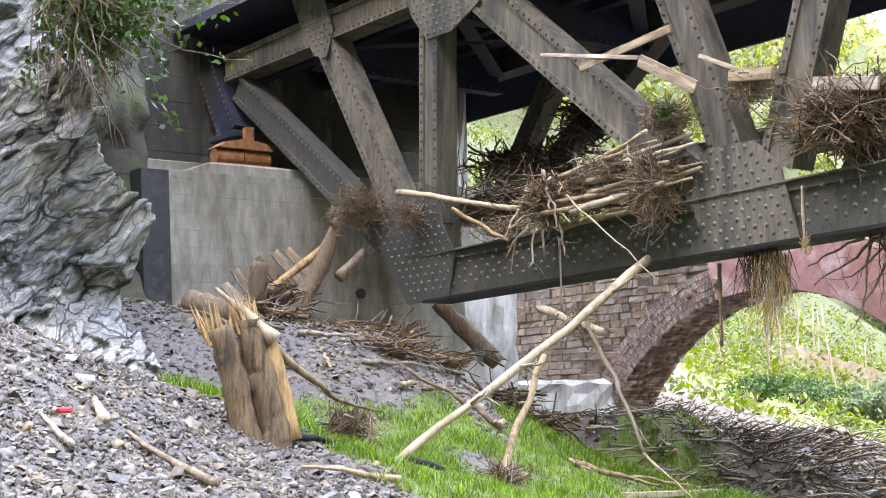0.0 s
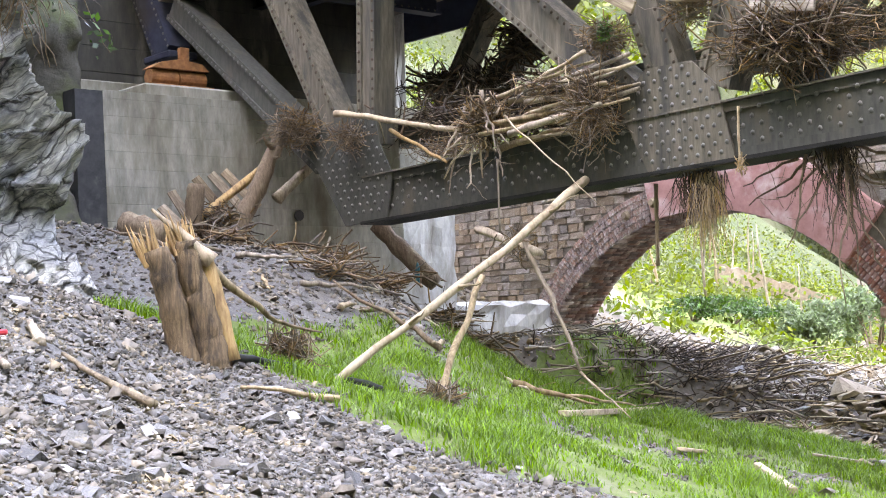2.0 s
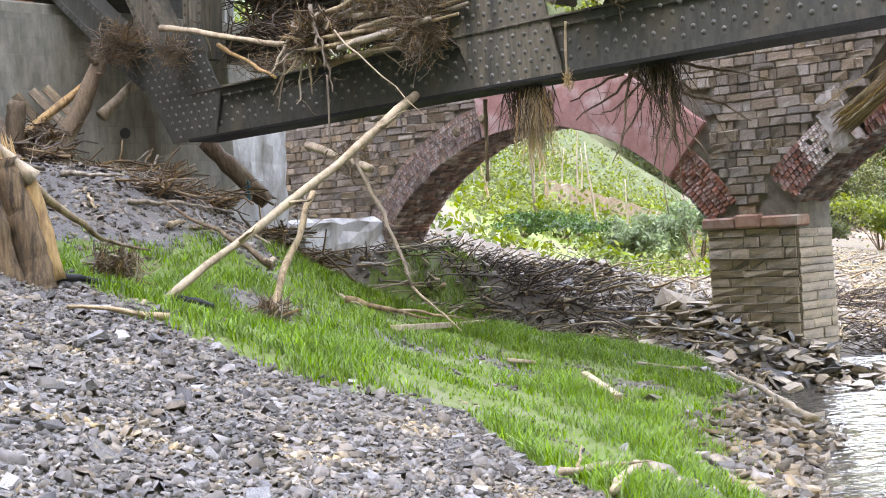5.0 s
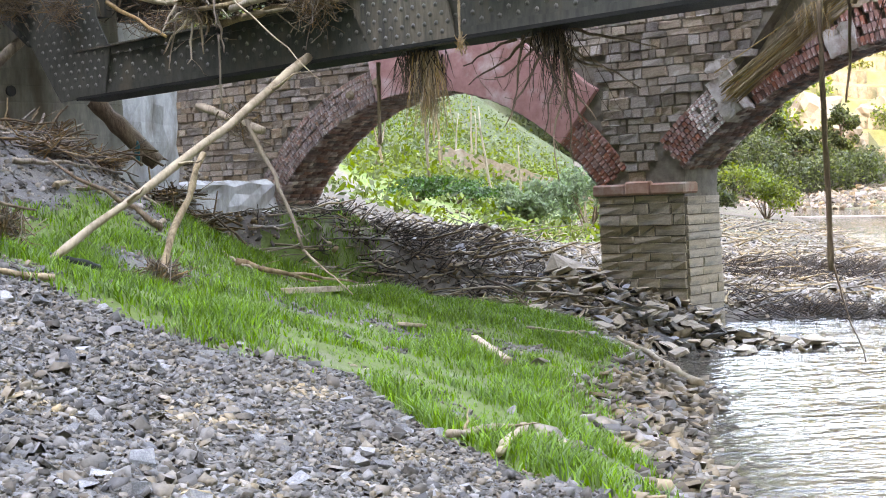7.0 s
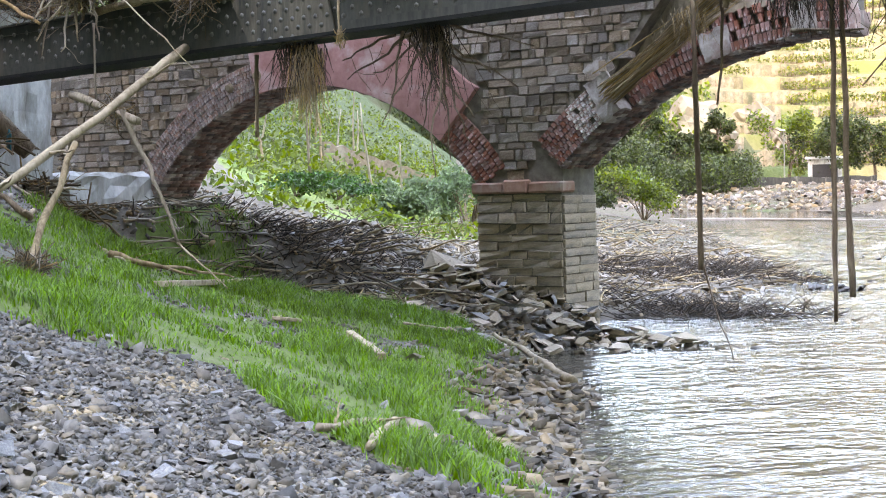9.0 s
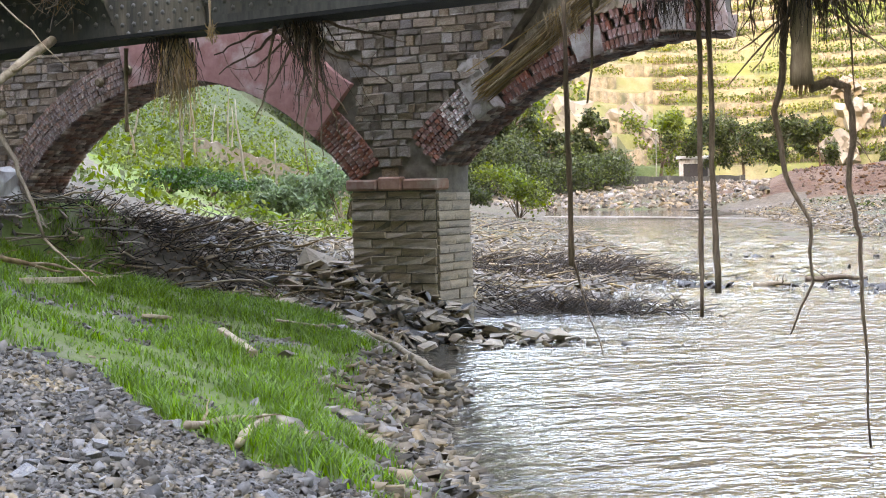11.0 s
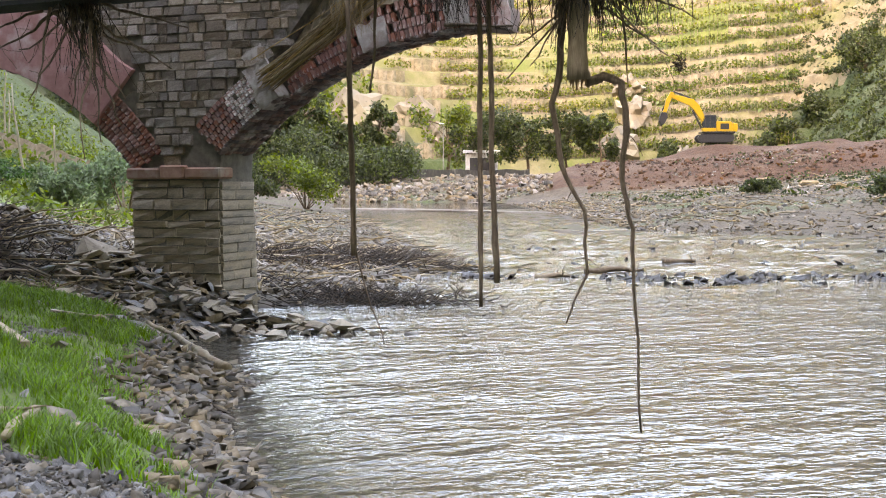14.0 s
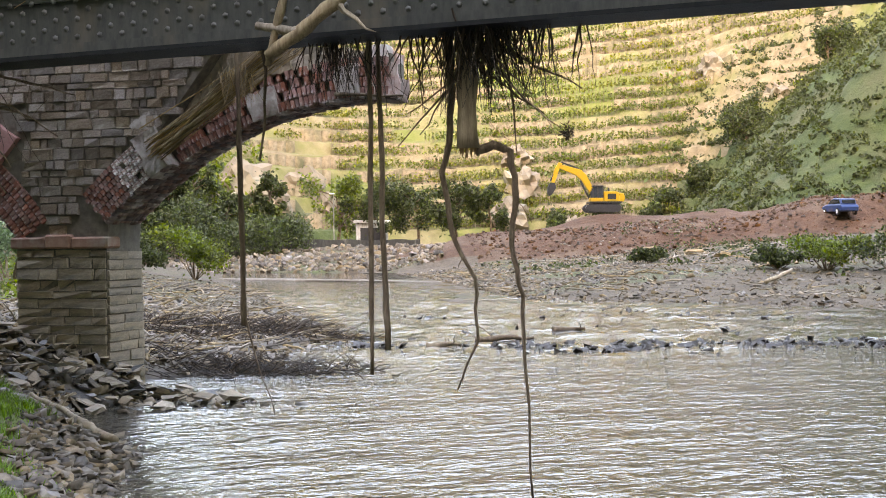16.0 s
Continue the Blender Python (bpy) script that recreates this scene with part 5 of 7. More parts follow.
def outcrops():
    """Pale crags among the terraces."""
    r = np.random.default_rng(31)
    pale = material("pale_crag", (0.13, 0.105, 0.07), (0.30, 0.25, 0.18), 0.35, 0.95, 0.9, 0.0, (0.20, 0.19, 0.10), 0.12, 0.58, bump_distance=0.8)
    for k, (az, up, wide) in enumerate(((26.2, 14, 9), (27.4, 9, 7), (28.4, 17, 8), (29.3, 12, 6), (25.2, 8, 7), (36.6, 5, 9), (37.2, 13, 8), (36.9, 20, 6), (39.0, 3, 5), (44.5, 40, 6), (47.0, 30, 5), (30.6, 6, 4))):
        dist = float(hill_base(az)) + up
        x, y = dist * math.sin(math.radians(az)), dist * math.cos(math.radians(az))
        bm = boulder_mesh(r, 0.9, 3, 0.30 + 0.02 * k)
        single("crag", bm, pale, "pale sunlit rock outcrop between vineyard terraces", "rock", "crags of the vineyard hill",
               m=Matrix.LocRotScale((x, y, h(x, y) + wide * 0.15), Euler((r.uniform(-0.3, 0.3), r.uniform(-0.3, 0.3), r.uniform(0, 6))), (wide, wide * 0.7, wide * r.uniform(0.7, 1.0))))


outcrops()


def excavator():
    x, y = 96.9, 114.5
    t = thing("excavator", Matrix.Translation((x, y, h(x, y) + 0.25)) @ Matrix.Rotation(radians(-30), 4, "Z") @ Matrix.Scale(0.88, 4), "yellow crawler excavator with raised boom on a spoil heap", "excavator")
    for sgn in (-1, 1):
        y0 = sgn * 1.15
        outline = [(-2.1, 0.45), (-1.95, 0.75), (-1.7, 0.87), (1.7, 0.87), (1.95, 0.75), (2.1, 0.45), (1.95, 0.15), (1.7, -0.05), (-1.7, -0.05), (-1.95, 0.15)]
        tr = part("track", prism(outline, y0 - 0.28, y0 + 0.28), BLACK, t, "black crawler track")
        for k in range(20):
            xx = -1.72 + k * 0.175
            part("track_shoe", box((xx, y0 - 0.31, 0.86), (xx + 0.12, y0 + 0.31, 0.91)), BLACK, tr)
    part("undercarriage", box((-1.2, -0.9, 0.35), (1.2, 0.9, 1.0), 0.1), BLACK, t)
    part("platform", box((-1.6, -1.25, 1.0), (2.2, 1.25, 1.2), 0.03), BLACK, t)
    part("engine_house", prism([(0.05, 1.2), (1.9, 1.2), (1.95, 1.55), (1.85, 2.25), (1.6, 2.35), (0.05, 2.35)], -1.25, 1.25, "y", 0.06), YELLOW, t)
    part("counterweight", prism([(1.85, 1.1), (2.4, 1.15), (2.55, 1.5), (2.45, 2.1), (1.9, 2.2)], -1.24, 1.24, "y", 0.08), YELLOW, t)
    part("grille", box((0.5, -1.27, 1.45), (1.5, -1.245, 2.1)), BLACK, t, "dark engine grille")
    part("cab_frame", box((-1.55, -1.25, 1.2), (0.0, -0.2, 1.62), 0.04), YELLOW, t)
    part("cab_glass", prism([(-1.5, 1.6), (-0.06, 1.6), (-0.06, 2.95), (-1.15, 2.95), (-1.45, 2.3)], -1.2, -0.26, "y", 0.03), CAR_GLASS, t, "dark cab windows")
    part("cab_roof", box((-1.25, -1.27, 2.95), (0.02, -0.2, 3.07), 0.04), BLACK, t)
    for xx, yy in ((-1.18, -1.22), (-0.04, -1.22), (-0.04, -0.24), (-0.62, -1.23)):
        part("cab_post", box((xx - 0.06, yy - 0.05, 1.6), (xx + 0.06, yy + 0.05, 2.97)), BLACK, t)
    boom = [(-0.7, 1.25), (-0.35, 1.6), (-1.05, 3.0), (-1.75, 4.35), (-2.35, 4.95), (-4.85, 5.62), (-5.0, 5.2), (-2.85, 4.3), (-2.35, 3.85), (-1.55, 2.6), (-1.05, 1.4)]
    part("boom", prism(boom, 0.0, 0.55, "y", 0.03), YELLOW, t)
    part("stick", prism([(-4.55, 5.75), (-5.0, 5.85), (-5.45, 5.1), (-5.95, 3.35), (-5.55, 3.25), (-5.05, 4.75)], 0.06, 0.5, "y", 0.03), YELLOW, t)
    part("bucket", prism([(-6.05, 3.5), (-5.5, 3.45), (-5.35, 2.9), (-5.75, 2.2), (-6.1, 1.9), (-6.35, 2.35), (-6.25, 3.0)], -0.25, 0.8, "y", 0.05), BLACK, t, "dark steel digging bucket")
    for a, b, w in (((-1.25, 1.35), (-2.45, 3.7), 0.10), ((-2.6, 5.1), (-4.65, 5.85), 0.09), ((-5.2, 5.2), (-5.95, 3.7), 0.08)):
        m, l = along((a[0], 0.27, a[1]), (b[0], 0.27, b[1]))
        part("ram", box((0, -w, -w), (l, w, w), 0.02, m), BLACK, t, "black hydraulic ram")
    part("exhaust", box((0.9, 0.6, 2.35), (1.05, 0.75, 2.85), 0.02), BLACK, t)


excavator()


def car():
    x, y = 102.4, 88.0
    t = thing("car", Matrix.Translation((x, y, h(x, y) - 0.1)) @ Matrix.Rotation(radians(66), 4, "Z"), "mud-splashed dark blue car parked on the bank", "car")
    prof = [(-2.0, 0.35), (-2.05, 0.75), (-1.85, 0.95), (1.1, 0.98), (1.9, 0.8), (2.05, 0.55), (2.0, 0.3)]
    part("body", prism(prof, -0.85, 0.85, "y", 0.06), CAR_BLUE, t)
    cab = [(-1.85, 0.95), (-1.55, 1.45), (-0.2, 1.52), (0.45, 1.35), (1.1, 0.98)]
    part("cabin", prism(cab, -0.74, 0.74, "y", 0.06), CAR_BLUE, t)
    for sgn in (-1, 1):
        part("side_window", prism([(-1.62, 1.0), (-1.42, 1.38), (-0.2, 1.44), (0.35, 1.3), (0.8, 1.02)], sgn * 0.755 - 0.012, sgn * 0.755 + 0.012), CAR_GLASS, t)
    part("rear_window", box((-1.83, -0.6, 1.02), (-1.6, 0.6, 1.36), 0.02), CAR_GLASS, t)
    for xx in (-1.3, 1.3):
        for yy in (-0.8, 0.8):
            bm = bmesh.new()
            bmesh.ops.create_cone(bm, cap_ends=True, segments=18, radius1=0.32, radius2=0.32, depth=0.2, matrix=Matrix.Translation((xx, yy, 0.32)) @ Matrix.Rotation(radians(90), 4, "X"))
            w = part("wheel", bm, BLACK, t)
            bm = bmesh.new()
            bmesh.ops.create_cone(bm, cap_ends=True, segments=14, radius1=0.19, radius2=0.17, depth=0.23, matrix=Matrix.Translation((xx, yy, 0.32)) @ Matrix.Rotation(radians(90), 4, "X"))
            part("rim", bm, WHITE, w)


car()


def shelter():
    x, y = 89.5, 148.0
    t = thing("shelter", Matrix.Translation((x, y, h(x, y) + 1.0)) @ Matrix.Rotation(radians(-30), 4, "Z"), "small white flat-roofed hut on the far bank", "hut")
    part("wall", box((-1.9, -1.2, -1.2), (1.9, 1.2, 2.0), 0.03), CONCRETE_WHITE, t)
    part("roof", box((-2.2, -1.5, 2.0), (2.2, 1.5, 2.3), 0.04), WHITE, t, "white flat roof")
    # the wall is closed: a black panel paints the hut's inner shade
    part("opening_panel", box((-1.4, -1.22, -0.1), (1.4, -1.195, 1.4)), BLACK, t, "black panel standing for the shaded open front")
    p = thing("lamp_post", Matrix.Translation((84.0, 147.5, h(84, 147.5))), "thin grey lamp post near the hut", "lamp post")
    part("pole", mesh_of("pole", *[a for a in tube_arrays(np.array(((0, 0, -0.2), (0, 0, 3), (0, 0, 6.2))), (0.09, 0.07, 0.05), 8)], CONCRETE), None, p)
    part("lamp_head", box((-0.5, -0.1, 6.2), (0.1, 0.1, 6.32), 0.02), WHITE, p)


shelter()


def far_wall(name, a, b, tall, thick, mat, label, seed):
    """A low field wall that follows the ground."""
    r = np.random.default_rng(seed)
    n = 26
    bm = bmesh.new()
    ring = []
    d = np.array(b, float) - a
    nrm = np.array((-d[1], d[0])) / np.linalg.norm(d) * thick / 2
    for k in range(n):
        p = np.array(a) + d * k / (n - 1)
        z = h(*p)
        top = z + tall * r.uniform(0.85, 1.08)
        ring.append([bm.verts.new((*(p - nrm), z - 0.4)), bm.verts.new((*(p - nrm), top)), bm.verts.new((*(p + nrm), top)), bm.verts.new((*(p + nrm), z - 0.4))])
    for u, w in zip(ring, ring[1:]):
        for i in range(4):
            bm.faces.new((u[i], u[(i + 1) % 4], w[(i + 1) % 4], w[i]))
    bm.faces.new(ring[0])
    bm.faces.new(ring[-1][::-1])
    return single(name, bm, mat, label, "wall")


far_wall("field_wall", (13.0, 63.0), (20.5, 64.0), 0.9, 0.6, MASON, "dark dry-stone retaining wall in the meadow", 1)
far_wall("roadside_wall", (66, 143.5), (92, 141.5), 1.0, 0.4, CONCRETE_DARK, "grey low wall along the far bank", 2)

# shrubs
shrub(36.5, 81.0, 3.4, 5.5, LEAF_BRIGHT, 3200, 0.11, 1, "bright green willow shrub on the gravel bar")
shrub(33.5, 84.0, 2.6, 5.0, LEAF, 2600, 0.11, 2, "green willow shrub on the gravel bar")
shrub(30.5, 83.0, 2.4, 4.0, LEAF, 2200, 0.11, 3, "green willow shrub on the gravel bar")
shrub(13.2, 42.0, 2.3, 3.2, LEAF_GREY, 3200, 0.065, 4, "grey-green willow bush seen through the arch", long=1.5)
shrub(11.0, 41.0, 1.4, 2.6, LEAF_GREY, 2600, 0.06, 5, "grey-green willow bush seen through the arch", long=1.5)
shrub(9.0, 41.5, 0.8, 3.0, LEAF_DARK, 2600, 0.05, 6, "low dark green hedge in the meadow")
shrub(7.2, 38.5, 0.65, 2.4, LEAF_DARK, 2400, 0.05, 7, "low dark green hedge in the meadow")
shrub(3.75, 28.3, 1.0, 0.5, LEAF_DARK, 700, 0.045, 8, "ivy growing on the arch abutment")
shrub(64.5, 71.5, 1.1, 3.0, LEAF, 2400, 0.10, 9, "green shrub on the gravel river bank")
for k, (x, y, tall, wide) in enumerate(((53.0, 46.3, 2.0, 4.5), (53.5, 43.0, 2.3, 5), (55.5, 39.5, 2.4, 5.5), (53.0, 49.3, 1.2, 3))):
    shrub(x, y, tall, wide, LEAF if k % 2 else LEAF_BRIGHT, 3000, 0.085, 20 + k, "green thicket on the gravel river bank")


def meadow():
    """Tall herbs on the bright slope behind the arch, and thin weeds on the right bank."""
    r = np.random.default_rng(8)
    cs = []
    for _ in range(9000):
        x, y = r.uniform(1, 34), r.uniform(33, 95)
        d = float(shore_left(y)) - x
        if d < 7.5 or d > 34 or float(value_noise(np.array([x / 2.5]), np.array([y / 2.5]), 71)[0]) < -0.12:
            continue
        k = 7
        cs.append(np.array((x, y, h(x, y) + 0.15)) + r.normal(0, 1, (k, 3)) * (0.22, 0.22, 0.12))
    v, q = leaf_arrays(np.concatenate(cs), 0.085, r, 0, 1.4)
    tagged(new("herbs", mesh_of("herbs", v, q, LEAF_BRIGHT)), "bright green herbs and nettles on the slope behind the arch", "plants", kind="stuff")
    cs = []
    for _ in range(2200):
        x, y = r.uniform(50, 118), r.uniform(42, 108)
        e = x - float(shore_right(y))
        if e < 7 or e > 38 or float(value_noise(np.array([x / 9]), np.array([y / 9]), 72)[0]) < 0.08:
            continue
        k = 8
        cs.append(np.array((x, y, h(x, y) + 0.15)) + r.normal(0, 1, (k, 3)) * (0.4, 0.4, 0.12))
    v, q = leaf_arrays(np.concatenate(cs), 0.13, r)
    tagged(new("weeds", mesh_of("weeds", v, q, LEAF)), "patches of weeds on the gravel of the far bank", "plants", kind="stuff")
    cs = []
    for _ in range(1500):
        x, y = r.uniform(-6, 40), r.uniform(44, 120)
        d = float(shore_left(y)) - x
        if d < 14 or d > 60:
            continue
        k, wide = 16, r.uniform(0.25, 1.1)
        cs.append(np.array((x, y, h(x, y) + wide * 0.4)) + r.normal(0, 0.5, (k, 3)) * (wide, wide, wide * 0.7))
    v, q = leaf_arrays(np.concatenate(cs), 0.13, r)
    tagged(new("scrub", mesh_of("scrub", v, q, LEAF_BRIGHT)), "olive scrub on the slope behind the arch", "scrub", kind="stuff")
    # bare saplings behind the arch
    for k in range(16):
        x, y = r.uniform(6, 17), r.uniform(46, 72)
        t = thing("sapling", Matrix.Translation((x, y, h(x, y) - 0.1)), "thin pale bare sapling on the slope", "sapling", "saplings behind the arch")
        part("stem", tube("stem", wander((0, 0, 0), (r.normal(0, 0.2), r.normal(0, 0.2), r.uniform(1.5, 4.5)), 5, 0.08, r), np.linspace(0.06, 0.02, 5), WOOD, 5), None, t)


meadow()


# ---- the rock, the stump and the flood debris ----
def cliff(name, label, y0, y1, z0, z1, back, face, ny, nz, mat, seed):
    """A rock mass whose face is x = face(y, z), closed behind."""
    ys, zs = np.linspace(y0, y1, ny), np.linspace(z0, z1, nz)
    Y, Z = np.meshgrid(ys, zs, indexing="ij")
    X = face(Y, Z)
    v = np.stack([X, Y, Z], -1).reshape(-1, 3)
    i, j = np.meshgrid(np.arange(ny - 1), np.arange(nz - 1), indexing="ij")
    q = np.stack([i * nz + j, (i + 1) * nz + j, (i + 1) * nz + j + 1, i * nz + j + 1], -1).reshape(-1, 4)
    vb = v.copy()
    vb[:, 0] = back
    n = len(v)
    edge = [k * nz for k in range(ny)], [k * nz + nz - 1 for k in range(ny)], list(range(nz)), list(range((ny - 1) * nz, ny * nz))
    rim = [(a, b, b + n, a + n) for line in edge for a, b in zip(line, line[1:])]
    me = mesh_of(name, np.concatenate([v, vb]), np.concatenate([q, np.array(rim)]).astype(np.int32), mat)
    return tagged(new(name, me), label, "rock")


def facets(a, b, count, squash, depth, seed):
    """Broken planes: every cell of a random mosaic is a tilted flat of its own, long along the bedding."""
    r = np.random.default_rng(seed)
    ca, cb = r.uniform(a.min(), a.max(), count), r.uniform(b.min(), b.max(), count)
    best, who = np.full(a.shape, 1e9), np.zeros(a.shape, int)
    for k in range(count):
        dd = (squash * (a - ca[k])) ** 2 + (b - cb[k]) ** 2
        near = dd < best
        best[near], who[near] = dd[near], k
    off, ta, tb = r.uniform(-1, 1, count), r.normal(0, 0.5, count), r.normal(0, 1.1, count)
    return depth * (off[who] + ta[who] * (a - ca[who]) + tb[who] * (b - cb[who]))


def rock_face(Y, Z):
    """The outcrop's face in its own frame: along, up; outwards is positive."""
    end = np.interp(Z, (2.5, 2.9, 3.5, 4.3, 4.85, 5.2, 5.6, 6.2, 7.5), (2.4, 2.42, 2.45, 2.68, 2.68, 2.25, 1.95, 1.4, 1.0))
    slab = 1.15 * smoothstep(4.0, 2.5, Z + 0.16 * (Y - 1)) + 0.25 * smoothstep(1.5, -1.0, Y)
    a, b = Y * 0.80 + Z * 0.60, Z * 0.80 - Y * 0.60          # along and across the bedding
    a, b = a + 0.14 * fractal(Y, Z, 0.5, 3, 50), b + 0.10 * fractal(Y, Z, 0.5, 3, 51)
    relief = facets(a, b, 24, 0.6, 0.20, 11) + facets(a, b, 170, 0.5, 0.10, 1) + facets(a, b, 1300, 0.4, 0.045, 2) + facets(a, b, 2600, 0.35, 0.022, 3)
    x = slab + relief + 0.05 * fractal(a * 0.7, b * 2.0, 0.22, 4, 53) + 0.3 * fractal(Y, Z, 2.0, 2, 57)
    return x - 2.4 * smoothstep(-0.05, 0.3, Y - end) - 0.5 * smoothstep(5.2, 7.5, Z)


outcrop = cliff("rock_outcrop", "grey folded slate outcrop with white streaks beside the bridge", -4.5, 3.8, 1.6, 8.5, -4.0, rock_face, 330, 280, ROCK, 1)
outcrop.matrix_world = Matrix(((0.72, 0.694, 0, -5.2), (-0.694, 0.72, 0, 12.2), (0, 0, 1, 0), (0, 0, 0, 1)))
# shade behind the outcrop lies in the dark base; the green stain is moss
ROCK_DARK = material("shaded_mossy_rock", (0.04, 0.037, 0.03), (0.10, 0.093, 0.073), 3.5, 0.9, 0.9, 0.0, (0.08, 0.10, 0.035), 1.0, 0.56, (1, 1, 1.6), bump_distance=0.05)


def rear_face(Y, Z):
    return -6.6 + 0.6 * fractal(Y, Z, 1.8, 4, 63) + 0.22 * np.floor(3 * fractal(Y, Z, 0.9, 2, 64)) / 3 + 0.30 * (Y - 16)


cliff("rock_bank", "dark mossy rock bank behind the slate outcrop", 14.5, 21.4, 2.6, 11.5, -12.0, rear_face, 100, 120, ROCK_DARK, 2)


def hanging_plants():
    r = np.random.default_rng(12)
    t = thing("ivy", Matrix.Translation((-3.5, 12.6, 6.2)), "ivy and brambles hanging over the rock and abutment", "ivy")
    stems, pts, dry = Bundle(), [], Bundle()
    for k in range(60):
        a = np.array((r.uniform(-0.45, 0.25), r.uniform(-0.4, 0.9), r.uniform(-0.1, 0.7)))
        side = r.random() < 0.42
        b = a + (np.array((r.uniform(0.5, 1.4), r.uniform(0.0, 0.5), r.uniform(-0.35, 0.15))) if side else np.array((r.uniform(-0.1, 0.4), r.uniform(-0.2, 0.4), r.uniform(-1.0, -0.3))))
        line = wander(a, b, 7, 0.22, r, sag=0.06)
        stems.add(*tube_arrays(line, np.linspace(0.009, 0.003, 7), 4))
        for p in line[2:]:
            m = int(r.integers(3, 9)) if not side else int(r.integers(1, 5))
            pts.append(p + r.normal(0, 0.06, (m, 3)))
    pts.append(np.array((0.0, 0.25, 0.15)) + r.normal(0, 1, (1300, 3)) * (0.22, 0.3, 0.26))
    pts.append(np.array((0.35, 0.2, 0.25)) + r.normal(0, 1, (900, 3)) * (0.42, 0.3, 0.16))
    v, q = leaf_arrays(np.concatenate(pts), 0.042, r)
    part("leaves", mesh_of("leaves", v, q, LEAF_DARK), None, t)["kind"] = "stuff"
    part("stem", stems.mesh("stem", BARK), None, t)["kind"] = "stuff"
    for k in range(150):
        a = np.array((r.uniform(-0.35, 0.2), r.uniform(-0.5, 0.8), r.uniform(-0.6, 0.4)))
        dry.add(*tube_arrays(wander(a, a + (r.normal(0, 0.2), r.normal(0, 0.15), -r.uniform(0.15, 0.7)), 6, 0.3, r), np.linspace(0.007, 0.003, 6), 4))
    part("dry_root", dry.mesh("dry_root", TWIG), None, t, "dry brown roots")["kind"] = "stuff"


hanging_plants()


def stump():
    r = np.random.default_rng(21)
    t = thing("tree_stump", Matrix.Translation((-1.98, 12.2, 2.3)), "snapped double tree trunk with fresh splintered top", "tree stump")
    for a, b, rad, top in (((-0.02, 0, -0.1), (-0.26, -0.10, 0.95), 0.115, 0.10), ((0.17, 0.06, -0.1), (-0.04, 0.02, 1.04), 0.14, 0.105)):
        line = wander(a, b, 22, 0.16, r)
        rr = np.linspace(rad * 1.12, top, 22) * (1 + 0.05 * r.normal(0, 1, 22))
        rr[0] *= 1.12
        ridge = 1 + 0.16 * (r.random(18) - 0.5)                # grooves that run up the trunk
        v, q = tube_arrays(line, rr, 18, r, 0.10)
        v = (v.reshape(22, 18, 3) - line[:, None]) * ridge[None, :, None] + line[:, None]
        faces = [tuple(f) for f in q] + [tuple(range(18))[::-1], tuple(range(21 * 18, 22 * 18))]
        trunk = part("trunk", mesh_of("trunk", v.reshape(-1, 3), faces, BARK_STUMP, soft=True), None, t)
        end = line[-1]
        for k in range(34):
            th = r.uniform(0, 2 * np.pi)
            base = end + np.array((math.cos(th), math.sin(th), 0)) * top * r.uniform(0.2, 0.95) - (0, 0, 0.14)
            tip = base + np.array((r.normal(-0.07, 0.05), r.normal(0, 0.04), r.uniform(0.10, 0.42)))
            v, q = tube_arrays(np.array((base, (base + tip) / 2 + r.normal(0, 0.008, 3), tip)), (0.02, 0.014, 0.002), 4)
            part("splinter", mesh_of("splinter", v, q, WOOD_FRESH), None, trunk, "fresh orange splinter")
    # torn strip of bark and wood along the back, and a fallen limb
    part("torn_strip", tube("torn_strip", wander((-0.30, -0.05, 1.30), (0.18, 0.05, 0.85), 8, 0.1, r), np.linspace(0.012, 0.075, 8), WOOD, 7, r, 0.4), None, t, "pale torn strip of wood")
    part("torn_strip", tube("torn_strip", wander((0.12, 0.1, 0.9), (0.30, 0.12, 0.0), 8, 0.08, r), np.linspace(0.06, 0.09, 8), WOOD_FRESH, 7, r, 0.4), None, t)
    part("limb", tube("limb", wander((0.12, 0.05, 0.86), (0.62, 0.9, 0.33), 8, 0.1, r), np.linspace(0.045, 0.02, 8), WOOD, 7, r, 0.2), None, t)
    part("limb", tube("limb", wander((0.60, 0.88, 0.34), (1.0, 1.3, 0.22), 6, 0.1, r), np.linspace(0.022, 0.01, 6), WOOD, 6), None, t)


stump()


def log(name, a, b, r0, r1, mat, label, category="log", group="", bend=0.06, sides=10, seed=1, n=9, knots=0):
    r = np.random.default_rng(seed)
    a, b = np.array(a, float), np.array(b, float)
    line = wander((0, 0, 0), b - a, n, bend, r)
    t = thing(name, Matrix.Translation(a), label, category, group)
    rr = np.linspace(r0, r1, n) * (1 + 0.08 * r.normal(0, 1, n))
    part("stem", tube("stem", line, rr, mat, sides, r, 0.14), None, t)
    for k in range(knots):
        p = line[int(r.integers(2, n - 1))]
        d = r.normal(0, 1, 3)
        d /= np.linalg.norm(d)
        part("twig", tube("twig", wander(p, p + d * r.uniform(0.15, 0.5), 5, 0.2, r), np.linspace(r1 * 0.5, 0.003, 5), mat, 5), None, t)
    return t


def root_ball(at, size, count, mat, label, seed, lie=(1, 1, 0.7), length=(0.15, 0.5), radius=(0.003, 0.009), name="root_ball"):
    r = np.random.default_rng(seed)
    bd = Bundle()
    twigs(bd, (0, 0, 0), np.array(size), count, r, length, radius, lie)
    ob = new(name, bd.mesh(name, mat))
    ob.location = at
    return tagged(ob, label, "debris", kind="stuff")


